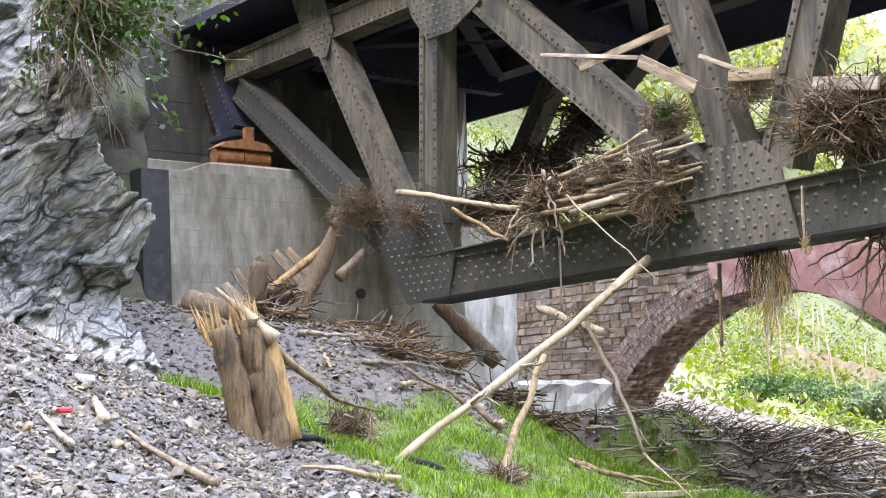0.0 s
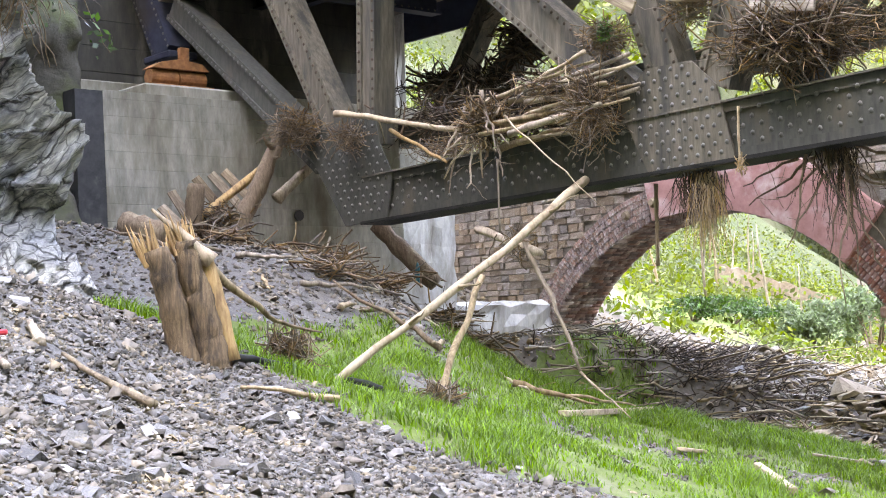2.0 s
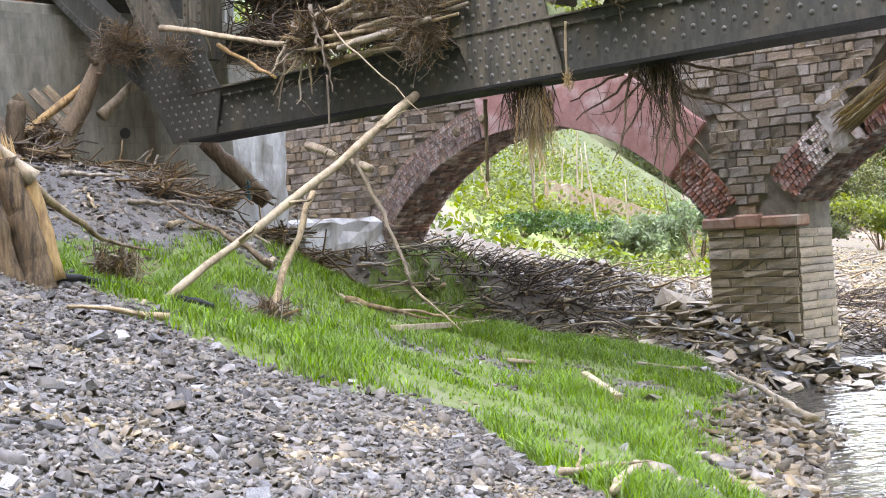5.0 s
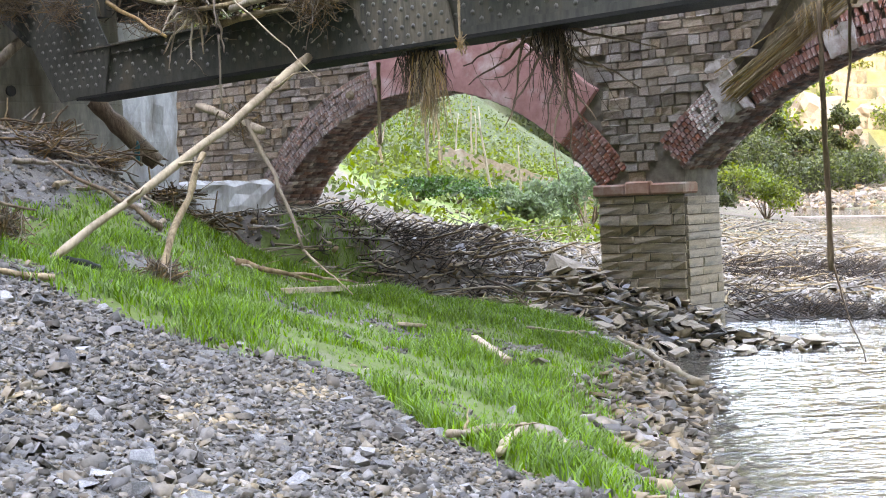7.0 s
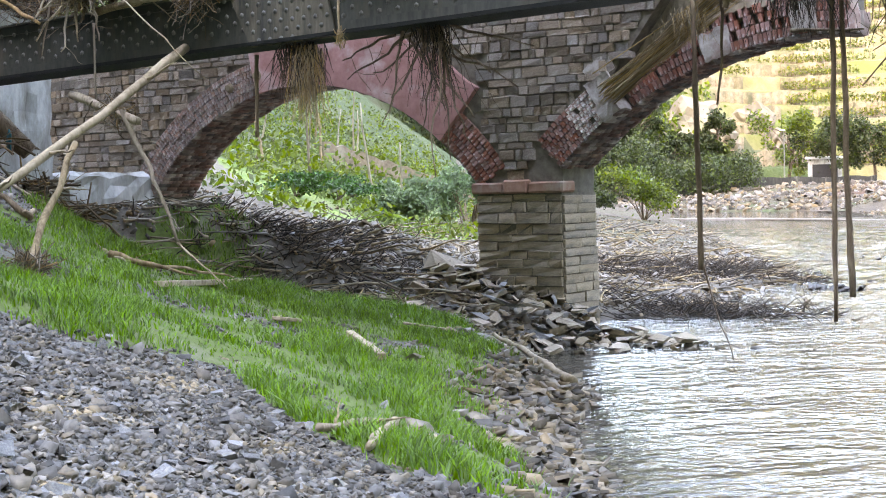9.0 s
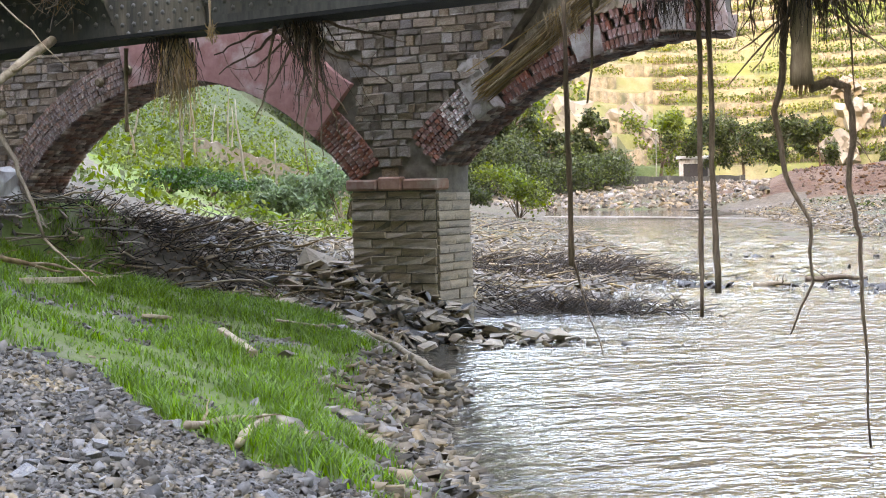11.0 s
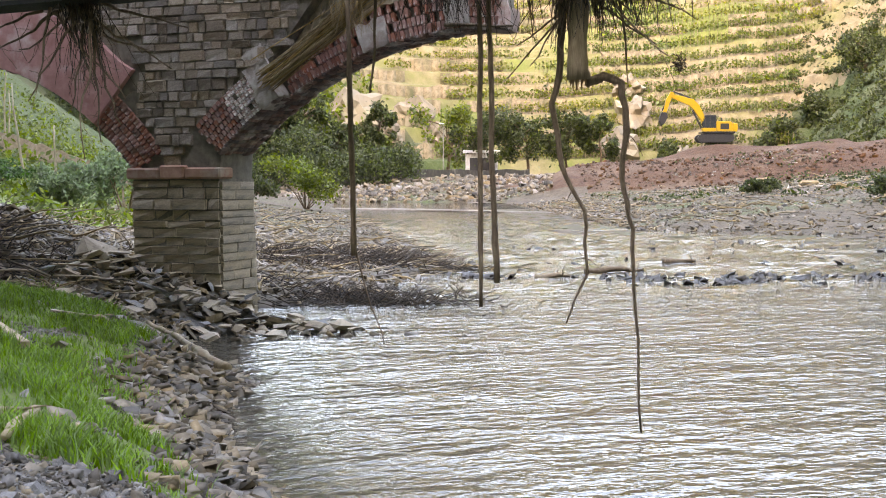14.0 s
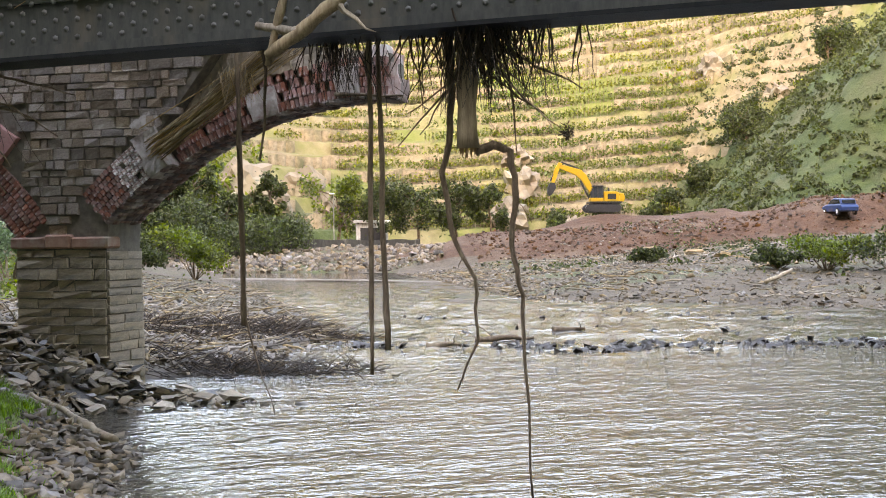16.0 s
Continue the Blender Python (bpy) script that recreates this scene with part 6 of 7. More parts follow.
# leaning poles before the bridge
log("leaning_pole", (-0.97, 13.45, 1.98), B(-11.52, 12.16, 4.16), 0.040, 0.052, WOOD_BARE, "long bare wooden pole leaning from the turf against the bridge", "pole", bend=0.03, seed=3, n=12, knots=4)
log("leaning_stake", (0.06, 14.35, 1.75), (0.62, 15.45, 3.05), 0.045, 0.03, WOOD, "crooked pale stake with a root ball at its foot", "pole", bend=0.12, seed=4, knots=3)
root_ball((0.10, 14.3, 1.84), (0.20, 0.18, 0.10), 170, TWIG, "tangled brown root ball in the grass", 5)
log("cross_branch", B(-13.25, 12.0, 3.72), B(-12.15, 12.0, 3.35), 0.05, 0.05, WOOD, "short broken branch caught on the pole", "branch", seed=6)
log("hanging_branch", B(-12.4, 12.0, 3.50), (1.75, 16.6, 1.95), 0.035, 0.016, WOOD, "thin crooked branch hanging down from the pole", "branch", bend=0.14, seed=7, knots=5, n=12)
log("branch", (1.75, 16.6, 1.95), (2.2, 15.9, 1.45), 0.016, 0.006, WOOD, "thin branch reaching the turf", "branch", bend=0.1, seed=8)
root_ball(B(-12.5, 12.0, 3.45), (0.30, 0.12, 0.20), 60, TWIG, "dry twigs caught where the branches cross", 9)

# logs, boards and stubs against the abutment
log("fallen_log", B(-18.0, 12.45, 5.55), B(-18.0, 11.55, 3.95), 0.10, 0.16, BARK, "brown leaning tree trunk wedged between abutment and bridge", "log", bend=0.08, seed=11, n=12, knots=3)
log("split_beam", B(-18.2, 12.5, 5.25), B(-18.35, 10.75, 3.95), 0.055, 0.08, WOOD_FRESH, "long split orange timber leaning on debris", "timber", bend=0.03, seed=12, sides=6)
log("fallen_log", B(-17.6, 12.9, 5.2), B(-17.7, 12.1, 4.5), 0.06, 0.09, WOOD, "short pale trunk piece in the debris", "log", seed=13)
log("log", B(-18.3, 11.12, 4.75), B(-18.35, 11.05, 4.05), 0.13, 0.14, BARK, "upright dark log end against the abutment", "log", bend=0.02, seed=14)
log("charred_log", B(-18.0, 14.2, 4.2), B(-17.3, 14.8, 3.2), 0.15, 0.14, BARK, "dark log lying under the end of the truss", "log", bend=0.03, seed=15, knots=2)
for k, (n0, z0, n1, z1) in enumerate(((10.93, 4.68, 11.12, 4.2), (11.62, 4.97, 12.1, 4.35), (11.85, 5.02, 12.32, 4.45), (11.35, 4.9, 11.75, 4.3), (10.75, 4.45, 11.0, 4.1))):
    m, l = along((-18.72, n0, z0), (-18.5, n1, z1), (1, 0, 0))
    single("pallet_board", box((0, -0.012, -0.075), (l, 0.012, 0.075), 0.004), WOOD_BOARD, "grey weathered pallet board leaning on the abutment", "board", "pallet boards", m=SPAN @ m)
root_ball(B(-18.2, 11.5, 4.15), (0.35, 0.5, 0.25), 210, TWIG, "heap of roots and twigs at the abutment foot", 16, length=(0.2, 0.8), radius=(0.004, 0.02))
for k, (x, y) in enumerate(((-2.2, 20.6), (-1.4, 20.2), (-0.6, 20.0), (0.2, 20.4), (-2.9, 20.0), (0.7, 21.5), (-1.2, 19.0))):
    root_ball((x, y, h(x, y) + 0.08), (0.5, 0.4, 0.12), 110, TWIG, "flood debris of roots and twigs below the bridge", 30 + k, lie=(1, 1, 0.25), length=(0.3, 1.1), radius=(0.004, 0.02), name="debris_heap")
r0 = np.random.default_rng(44)
for k in range(26):
    x, y = r0.uniform(-3.4, 1.6), r0.uniform(17.0, 22.0)
    a = r0.uniform(0, 6.3)
    l = r0.uniform(0.5, 1.6)
    p = (x, y, h(x, y) + 0.05)
    x2, y2 = x + math.cos(a) * l, y + math.sin(a) * l * 0.7
    log("branch", p, (x2, y2, h(x2, y2) + r0.uniform(0.03, 0.3)), r0.uniform(0.015, 0.05), 0.012, WOOD if k % 3 else BARK, "driftwood branch lying under the bridge", "branch", "driftwood under the bridge", bend=0.15, seed=60 + k, sides=6, knots=2)
single("plastic_sheet", prism([(-0.10, -0.13), (0.09, -0.16), (0.12, 0.10), (0.05, 0.17), (-0.06, 0.02)], -0.012, 0.012, "y", 0.004), TEAL, "teal plastic scrap among driftwood", "plastic scrap", m=SPAN @ Matrix.Translation((-17.05, 14.2, 3.36)) @ Matrix.Rotation(radians(-20), 4, "Z"))
single("plastic_scrap", box((-0.05, -0.03, -0.02), (0.05, 0.03, 0.02), 0.01), RED, "small red plastic scrap on the gravel", "plastic scrap", m=pose(-2.92, 9.9, h(-2.92, 9.9) + 0.07, 0, 0, 30))
single("broken_brick", box((-0.11, -0.055, -0.035), (0.11, 0.055, 0.035), 0.012), BRICK, "red brick lying near the abutment", "brick", m=pose(-3.3, 18.0, h(-3.3, 18.0) + 0.03, 5, 0, 20))
for k, (a, b) in enumerate((((-3.9, 19.2), (-3.3, 18.9)),)):
    log("log", (*a, h(*a) + 0.1), (*b, h(*b) + 0.1), 0.2, 0.16, BARK, "short thick brown log by the rock", "log", seed=91)
log("hose", (-1.7, 12.4, h(-1.7, 12.4) + 0.06), (-1.2, 13.0, h(-1.2, 13.0) + 0.04), 0.03, 0.03, HOSE, "black hose end beside the stump", "hose", bend=0.1, seed=92)
log("hose", (-0.9, 13.7, h(-0.9, 13.7) + 0.05), (-0.45, 13.9, h(-0.45, 13.9) + 0.05), 0.03, 0.03, HOSE, "black hose in the grass", "hose", bend=0.1, seed=93)

# debris caught on the truss
root_ball(B(-17.05, 12.05, 5.45), (0.36, 0.22, 0.24), 460, TWIG, "twigs matted on the end of the truss", 101, length=(0.2, 0.7))
root_ball(B(-15.9, 12.1, 5.2), (0.35, 0.2, 0.22), 150, TWIG, "twigs matted round the post foot", 102)
root_ball(B(-14.7, 13.2, 5.35), (0.8, 0.7, 0.32), 560, TWIG_DARK, "dark root tangle lying on the bottom chord", 103, length=(0.2, 0.9), radius=(0.004, 0.016))
root_ball(B(-14.2, 12.4, 4.85), (0.55, 0.2, 0.12), 220, TWIG, "reddish twigs on the chord", 104)
root_ball(B(-16.0, 15.8, 7.0), (0.5, 0.4, 0.5), 260, TWIG_DARK, "dark root tangle on the rear truss", 105, length=(0.2, 0.9), radius=(0.006, 0.03))
root_ball(B(-17.5, 15.8, 6.45), (1.0, 0.5, 0.2), 420, TWIG_DARK, "dark debris along the rear chord", 106, length=(0.3, 1.2), radius=(0.006, 0.025))
log("long_branch", B(-15.85, 11.85, 5.5), B(-13.25, 11.8, 4.95), 0.045, 0.028, WOOD_BARE, "long pale branch lying across the truss", "branch", bend=0.05, seed=107, knots=4, n=12)
log("branch", B(-14.8, 11.95, 5.15), B(-13.7, 11.95, 4.6), 0.03, 0.02, WOOD_FRESH, "orange broken branch on the chord", "branch", seed=108)
root_ball(B(-12.95, 11.95, 5.0), (0.24, 0.2, 0.26), 480, TWIG, "pale root ball hanging over the chord", 109, length=(0.2, 0.6), radius=(0.004, 0.014))
rr = np.random.default_rng(110)
for k in range(13):
    a = rr.uniform(-0.6, 0.6)
    p = np.array(B(-12.95 + rr.normal(0, 0.12), 11.9, 5.05 + rr.normal(0, 0.12)))
    q = np.array(B(-12.95 + 0.75 * a + rr.normal(0, 0.1), 11.75 + rr.normal(0, 0.1), rr.uniform(4.15, 4.9)))
    log("root", p, q, 0.028, 0.008, WOOD if k % 3 else TWIG, "crooked root hanging from the root ball", "root", "roots over the chord", bend=0.22, seed=111 + k, sides=6, knots=2)
for k in range(17):
    z = 4.75 + 0.045 * k + rr.normal(0, 0.02)
    a = np.array(B(-12.85 + rr.uniform(-0.25, 0.5) + 0.015 * k, 12.0 + rr.normal(0, 0.13), z + rr.normal(0, 0.03) - 0.08))
    b = np.array(B(-10.85 + rr.uniform(-0.4, 0.25), 12.05 + rr.normal(0, 0.15), z + 0.02 + rr.normal(0, 0.06)))
    log("driftwood_pole", a, b, rr.uniform(0.028, 0.05), rr.uniform(0.015, 0.03), WOOD if k % 4 else WOOD_BARE, "slender driftwood pole in a bundle on the truss", "pole", "bundle of driftwood poles", bend=0.06, seed=130 + k, sides=8, knots=1)
root_ball(B(-11.25, 12.0, 4.95), (0.26, 0.2, 0.42), 560, TWIG, "twig mat against the gusset plate", 150, lie=(1, 0.6, 1), length=(0.2, 0.6))
root_ball(B(-11.9, 12.0, 5.3), (0.5, 0.18, 0.15), 130, TWIG, "twigs tangled over the pole bundle", 151, length=(0.2, 0.6))
root_ball(B(-11.05, 12.15, 5.72), (0.30, 0.2, 0.20), 240, TWIG, "twig mat behind the diagonal", 152)
root_ball(B(-10.95, 11.95, 5.75), (0.1, 0.08, 0.15), 60, LEAF_DARK, "green ivy sprig in the debris", 153, length=(0.05, 0.15), radius=(0.004, 0.012))
root_ball(B(-9.95, 12.35, 5.9), (0.4, 0.3, 0.22), 260, TWIG, "twig mat between the diagonals", 154)
root_ball(B(-8.7, 12.4, 5.35), (0.65, 0.35, 0.30), 1300, TWIG, "large mat of twigs and reeds on the chord", 155, length=(0.3, 1.0), radius=(0.003, 0.012))
root_ball(B(-8.7, 12.3, 5.3), (0.6, 0.3, 0.28), 220, TWIG_DARK, "dark roots matted on the chord", 156, length=(0.4, 1.0), radius=(0.003, 0.008))
root_ball(B(-7.2, 12.6, 5.3), (0.7, 0.3, 0.3), 420, TWIG, "flood mat along the chord", 157, length=(0.3, 1.0))
root_ball(B(-13.0, 13.4, 5.15), (1.0, 0.5, 0.28), 420, TWIG_DARK, "dark debris behind the pole bundle", 158, length=(0.3, 1.0), radius=(0.004, 0.018))
for k, (a, b, w, th) in enumerate((((-13.0, 6.85), (-11.4, 6.48), 0.05, 0.03), ((-12.35, 6.55), (-10.9, 6.72), 0.10, 0.03), ((-11.4, 6.45), (-10.6, 5.98), 0.15, 0.04), ((-10.1, 6.0), (-9.55, 5.93), 0.13, 0.1), ((-9.05, 5.72), (-8.3, 5.58), 0.14, 0.05),
                                   ((-11.25, 5.62), (-11.02, 5.85), 0.16, 0.02), ((-10.6, 6.35), (-9.8, 5.95), 0.05, 0.04), ((-7.9, 5.7), (-7.2, 5.5), 0.2, 0.03), ((-7.0, 4.78), (-6.75, 5.1), 0.10, 0.03))):
    m, l = along((a[0], 11.98 + 0.03 * k, a[1]), (b[0], 12.02 + 0.03 * k, b[1]), (0, 1, 0))
    single("board", box((0, -th / 2, -w / 2), (l, th / 2, w / 2), 0.006), WOOD_BOARD, "weathered broken board wedged in the truss", "board", "boards caught in the truss", m=SPAN @ m)
log("wire_branch", B(-12.4, 11.75, 5.0), B(-10.9, 11.8, 3.75), 0.012, 0.006, WOOD_BARE, "thin pale twig slanting down before the chord", "branch", bend=0.08, seed=160, sides=5)
log("rope", B(-12.61, 11.8, 4.5), B(-12.61, 11.8, 3.62), 0.016, 0.014, WOOD, "thin hanging stick below the chord", "stick", bend=0.03, seed=161, sides=6)
log("straw_rope", B(-9.3, 12.15, 4.7), B(-9.3, 12.12, 4.12), 0.016, 0.012, REED, "twisted straw hanging over the gusset edge", "straw", bend=0.05, seed=162, sides=6)
root_ball(B(-9.28, 12.12, 4.08), (0.05, 0.05, 0.07), 50, REED, "straw tuft under the chord", 163, lie=(0.4, 0.4, 1), length=(0.08, 0.2), radius=(0.003, 0.006))


def streamer(name, s, n, z0, z1, wide, count, mat, label, seed, radius=(0.003, 0.008), fan=0.25):
    """Many thin roots hanging from z0 to about z1."""
    r = np.random.default_rng(seed)
    bd = Bundle()
    for _ in range(count):
        a = np.array((r.normal(0, wide), r.normal(0, wide * 0.6), r.uniform(-0.05, 0.1)))
        l = (z0 - z1) * r.uniform(0.45, 1.0)
        b = a + (r.normal(0, fan) * l, r.normal(0, fan * 0.6) * l, -l)
        bd.add(*tube_arrays(wander(a, b, 7, 0.16, r), np.linspace(r.uniform(*radius), 0.002, 7), 4))
    ob = new(name, bd.mesh(name, mat))
    ob.matrix_world = SPAN @ Matrix.Translation((s, n, z0))
    return tagged(ob, label, "roots", kind="stuff")


streamer("root_curtain", -10.12, 12.5, 4.05, 3.45, 0.13, 240, TWIG_DARK, "dark root curtain hanging below the chord", 170)
streamer("reed_curtain", -10.0, 12.45, 4.0, 3.1, 0.09, 170, REED, "orange-brown reeds hanging below the chord", 171, fan=0.12)
log("hanging_stick", B(-10.8, 12.55, 4.05), B(-10.83, 12.55, 3.12), 0.025, 0.02, BARK, "dark stick hanging from the truss", "stick", bend=0.03, seed=172, sides=7)
rr = np.random.default_rng(173)
for k, (s, z) in enumerate(((-8.28, 2.78), (-7.92, 3.2), (-9.25, 3.75), (-8.9, 3.45), (-7.75, 3.65), (-8.6, 3.1), (-8.05, 2.95), (-9.6, 3.7), (-8.35, 3.3), (-7.5, 3.5), (-9.0, 3.2), (-8.2, 2.6), (-7.3, 3.9), (-9.9, 3.95))):
    log("dead_branch", B(-8.5 + rr.normal(0, 0.15), 12.6, 4.16 + rr.normal(0, 0.03)), B(s, 12.6 + rr.normal(0, 0.25), z), 0.02, 0.006, BARK, "dark dead branch hanging from the chord", "branch", "dead branches under the chord", bend=0.16, seed=174 + k, sides=5, knots=4)
streamer("root_curtain", -8.4, 12.55, 4.2, 3.2, 0.12, 60, TWIG_DARK, "thin roots among hanging branches", 190)

# dead limb over the chord and the broken arch's reed sheaf
log("dead_limb", B(-4.95, 12.0, 4.08), B(-4.2, 12.0, 4.62), 0.05, 0.075, WOOD, "pale dead limb lying over the chord edge", "branch", bend=0.08, seed=200, knots=2)
log("dead_limb", B(-5.05, 12.0, 4.36), B(-4.6, 12.0, 4.27), 0.035, 0.05, WOOD, "short stub of a dead limb", "branch", seed=201)
log("dead_limb", B(-4.95, 12.02, 4.0), B(-4.75, 12.0, 4.75), 0.03, 0.045, WOOD, "pale fork of a dead limb", "branch", seed=202)


def sheaf():
    r = np.random.default_rng(203)
    bd = Bundle()
    for _ in range(90):
        u = r.normal(0, 0.055)
        a = np.array((-10.75 + r.uniform(0, 0.35) + u, 20.75 + r.normal(0, 0.05), 3.85 + 0.28 * r.uniform(0, 1) - u))
        b = np.array((-8.3 + r.uniform(-0.3, 0.3) + u * 0.5, 20.72 + r.normal(0, 0.05), 5.50 + r.uniform(-0.15, 0.15) - u))
        bd.add(*tube_arrays(wander(a, b, 6, 0.03, r), np.linspace(0.012, 0.006, 6), 4))
    ob = new("reed_sheaf", bd.mesh("reed_sheaf", REED))
    ob.matrix_world = SPAN
    tagged(ob, "sheaf of flattened reeds draped over the broken arch", "reeds", kind="stuff")
    streamer("reed_curtain", -9.1, 20.65, 5.1, 4.55, 0.14, 110, REED, "reed tuft hanging from the sheaf", 204)


sheaf()
log("hanging_root", B(-5.96, 13.6, 4.36), B(-5.91, 13.6, 1.6), 0.022, 0.032, BARK, "long hanging root under the bridge", "root", "roots hanging over the river", bend=0.02, seed=210, n=16, sides=7)
log("hanging_twig", B(-5.91, 13.6, 1.75), B(-5.58, 13.6, 0.7), 0.012, 0.006, BARK, "thin curved twig at the root's end", "twig", bend=0.1, seed=211, sides=5)
log("hanging_root", B(-4.23, 12.7, 4.38), B(-4.23, 12.7, 1.2), 0.026, 0.02, BARK, "long hanging root under the bridge", "root", "roots hanging over the river", bend=0.02, seed=212, n=16, sides=7)
log("hanging_root", B(-4.17, 12.75, 4.38), B(-4.09, 12.75, 1.42), 0.022, 0.03, BARK, "long hanging root under the bridge", "root", "roots hanging over the river", bend=0.03, seed=213, n=16, sides=7)


def polyroot(points, r0, r1, label, seed):
    r = np.random.default_rng(seed)
    base = Vector(B(points[0][0], 12.9, points[0][1]))
    fine = []
    for p, q in zip(points, points[1:]):
        for u in np.linspace(0, 1, 5)[:-1]:
            s, z = p[0] + (q[0] - p[0]) * u, p[1] + (q[1] - p[1]) * u
            fine.append(np.array(B(s + r.normal(0, 0.008), 12.9 + r.normal(0, 0.01), z) - base))
    fine.append(np.array(B(points[-1][0], 12.9, points[-1][1]) - base))
    t = thing("hanging_root", Matrix.Translation(base), label, "root", "roots hanging over the river")
    part("stem", tube("stem", np.array(fine), np.linspace(r0, r1, len(fine)), BARK, 7, r, 0.2), None, t)
    for k in range(6):
        p = fine[int(r.integers(3, len(fine) - 1))]
        part("rootlet", tube("rootlet", wander(p, p + r.normal(0, 0.08, 3), 4, 0.2, r), (0.006, 0.005, 0.004, 0.002), BARK, 4), None, t)


polyroot(((-3.55, 4.4), (-3.50, 3.58), (-3.59, 3.06), (-3.51, 2.49), (-3.30, 2.08), (-3.28, 1.51), (-3.47, 1.05)), 0.04, 0.008, "long crooked root dangling over the river", 220)
polyroot(((-3.28, 3.24), (-3.1, 3.30), (-2.95, 3.24), (-2.90, 2.79), (-2.95, 2.38), (-2.85, 1.92), (-2.83, 1.20), (-2.77, 0.07)), 0.045, 0.01, "long crooked root reaching down to the water", 221)
log("hanging_log", B(-3.32, 12.8, 4.4), B(-3.32, 12.8, 3.27), 0.085, 0.10, WOOD, "broken pale trunk hanging below the chord", "log", bend=0.02, seed=222, n=10, sides=12)
for k in range(9):
    th = k * 0.7
    p = np.array(B(-3.32 + 0.07 * math.cos(th), 12.8 + 0.07 * math.sin(th), 3.3))
    log("splinter", p, p - (0.01, 0.01, 0.07 + 0.02 * (k % 4)), 0.022, 0.004, WOOD_FRESH, "splinter at the broken trunk end", "splinter", "splinters of the hanging trunk", seed=230 + k, sides=4, n=4)
streamer("root_curtain", -3.2, 12.75, 4.38, 3.55, 0.30, 230, TWIG_DARK, "dark root mat hanging below the chord", 240, radius=(0.004, 0.014))
streamer("root_curtain", -4.55, 12.7, 4.38, 3.7, 0.18, 70, TWIG_DARK, "thin dark roots hanging below the chord", 241)
rr = np.random.default_rng(242)
for k, (s, z) in enumerate(((-2.39, 3.40), (-2.23, 3.75), (-2.6, 3.55), (-2.9, 3.2), (-2.75, 3.75), (-3.75, 3.4), (-3.9, 3.6), (-2.45, 3.9), (-4.0, 3.3))):
    log("root_twig", B(-3.15 + rr.normal(0, 0.12), 12.8, 4.2), B(s, 12.8 + rr.normal(0, 0.15), z), 0.018, 0.005, BARK, "dark twig spreading from the hanging roots", "twig", "twigs of the hanging roots", bend=0.14, seed=243 + k, sides=5, knots=4)
root_ball(B(-2.40, 12.8, 3.38), (0.04, 0.03, 0.08), 40, TWIG_DARK, "small root tuft at a twig's end", 260, length=(0.05, 0.15), radius=(0.003, 0.007))
log("hanging_root", B(-5.3, 12.75, 4.36), B(-5.35, 12.75, 3.2), 0.016, 0.01, BARK, "short hanging root under the bridge", "root", "roots hanging over the river", bend=0.08, seed=261, sides=6)
log("red_twig", B(-7.6, 20.9, 4.72), B(-6.5, 20.9, 4.66), 0.03, 0.015, BARK, "dark iron bar sticking out of the arch end", "bar", seed=262, sides=6)
streamer("root_curtain", -7.3, 20.75, 5.3, 4.7, 0.25, 80, TWIG_DARK, "dried roots over the broken arch end", 263)

# planks and branches on the turf and the shore
for k, (a, b, w, th, mat, lab) in enumerate((((1.44, 15.80), (2.61, 18.66), 0.11, 0.07, WOOD_BARE, "pale weathered timber in the grass"), ((2.73, 19.11), (3.04, 19.76), 0.08, 0.06, WOOD_BARE, "short pale weathered timber in the grass"), ((3.60, 24.70), (4.38, 24.96), 0.06, 0.03, WOOD, "grey plank at the turf's edge"),
                                              ((3.39, 15.15), (3.36, 13.58), 0.08, 0.07, WOOD_BARE, "pale squared timber in the grass"), ((2.60, 15.16), (2.88, 15.40), 0.12, 0.04, WOOD_BARE, "short board half hidden in grass"), ((4.6, 17.5), (5.1, 17.3), 0.08, 0.03, WOOD, "grey board by the water"))):
    za, zb = h(*a) + 0.07, h(*b) + 0.07
    m, l = along((*a, za), (*b, zb), (0, 0, 1))
    single("timber", box((0, -th / 2, -w / 2), (l, th / 2, w / 2), 0.008), mat, lab, "timber", m=m)
log("shore_log", (6.71, 20.28, h(6.71, 20.28) + 0.12), (6.38, 17.11, h(6.38, 17.11) + 0.12), 0.03, 0.045, WOOD_BARE, "bleached pole lying along the shore", "log", bend=0.04, seed=270, knots=1)
log("split_log", (6.34, 17.16, h(6.34, 17.16) + 0.11), (6.36, 16.2, h(6.36, 16.2) + 0.11), 0.065, 0.055, WOOD_BARE, "short split log at the waterline", "log", seed=271)
log("branch", (1.81, 9.00, 0.97), (2.43, 9.78, 0.85), 0.025, 0.03, WOOD, "forked driftwood branch on the gravel", "branch", seed=272, knots=2)
log("branch", (2.07, 8.74, 0.87), (2.54, 9.91, 0.83), 0.03, 0.035, WOOD_BARE, "short thick branch on the gravel", "branch", seed=273)
for k, (a, b, rad) in enumerate((((-2.62, 10.4), (-1.85, 9.7), 0.035), ((-1.5, 11.5), (-0.75, 11.9), 0.03), ((-2.9, 10.6), (-2.75, 10.3), 0.05), ((-3.0, 9.6), (-2.7, 9.3), 0.03))):
    log("driftwood", (*a, h(*a) + 0.04), (*b, h(*b) + 0.05), rad * 0.5, rad, WOOD, "splintered driftwood lying on the gravel", "driftwood", "driftwood on the gravel", bend=0.08, seed=280 + k, sides=6)
root_ball((-1.30, 13.6, h(-1.3, 13.6) + 0.16), (0.22, 0.2, 0.14), 260, TWIG, "dry brushwood tuft behind the gravel ridge", 290, lie=(0.7, 0.7, 1))


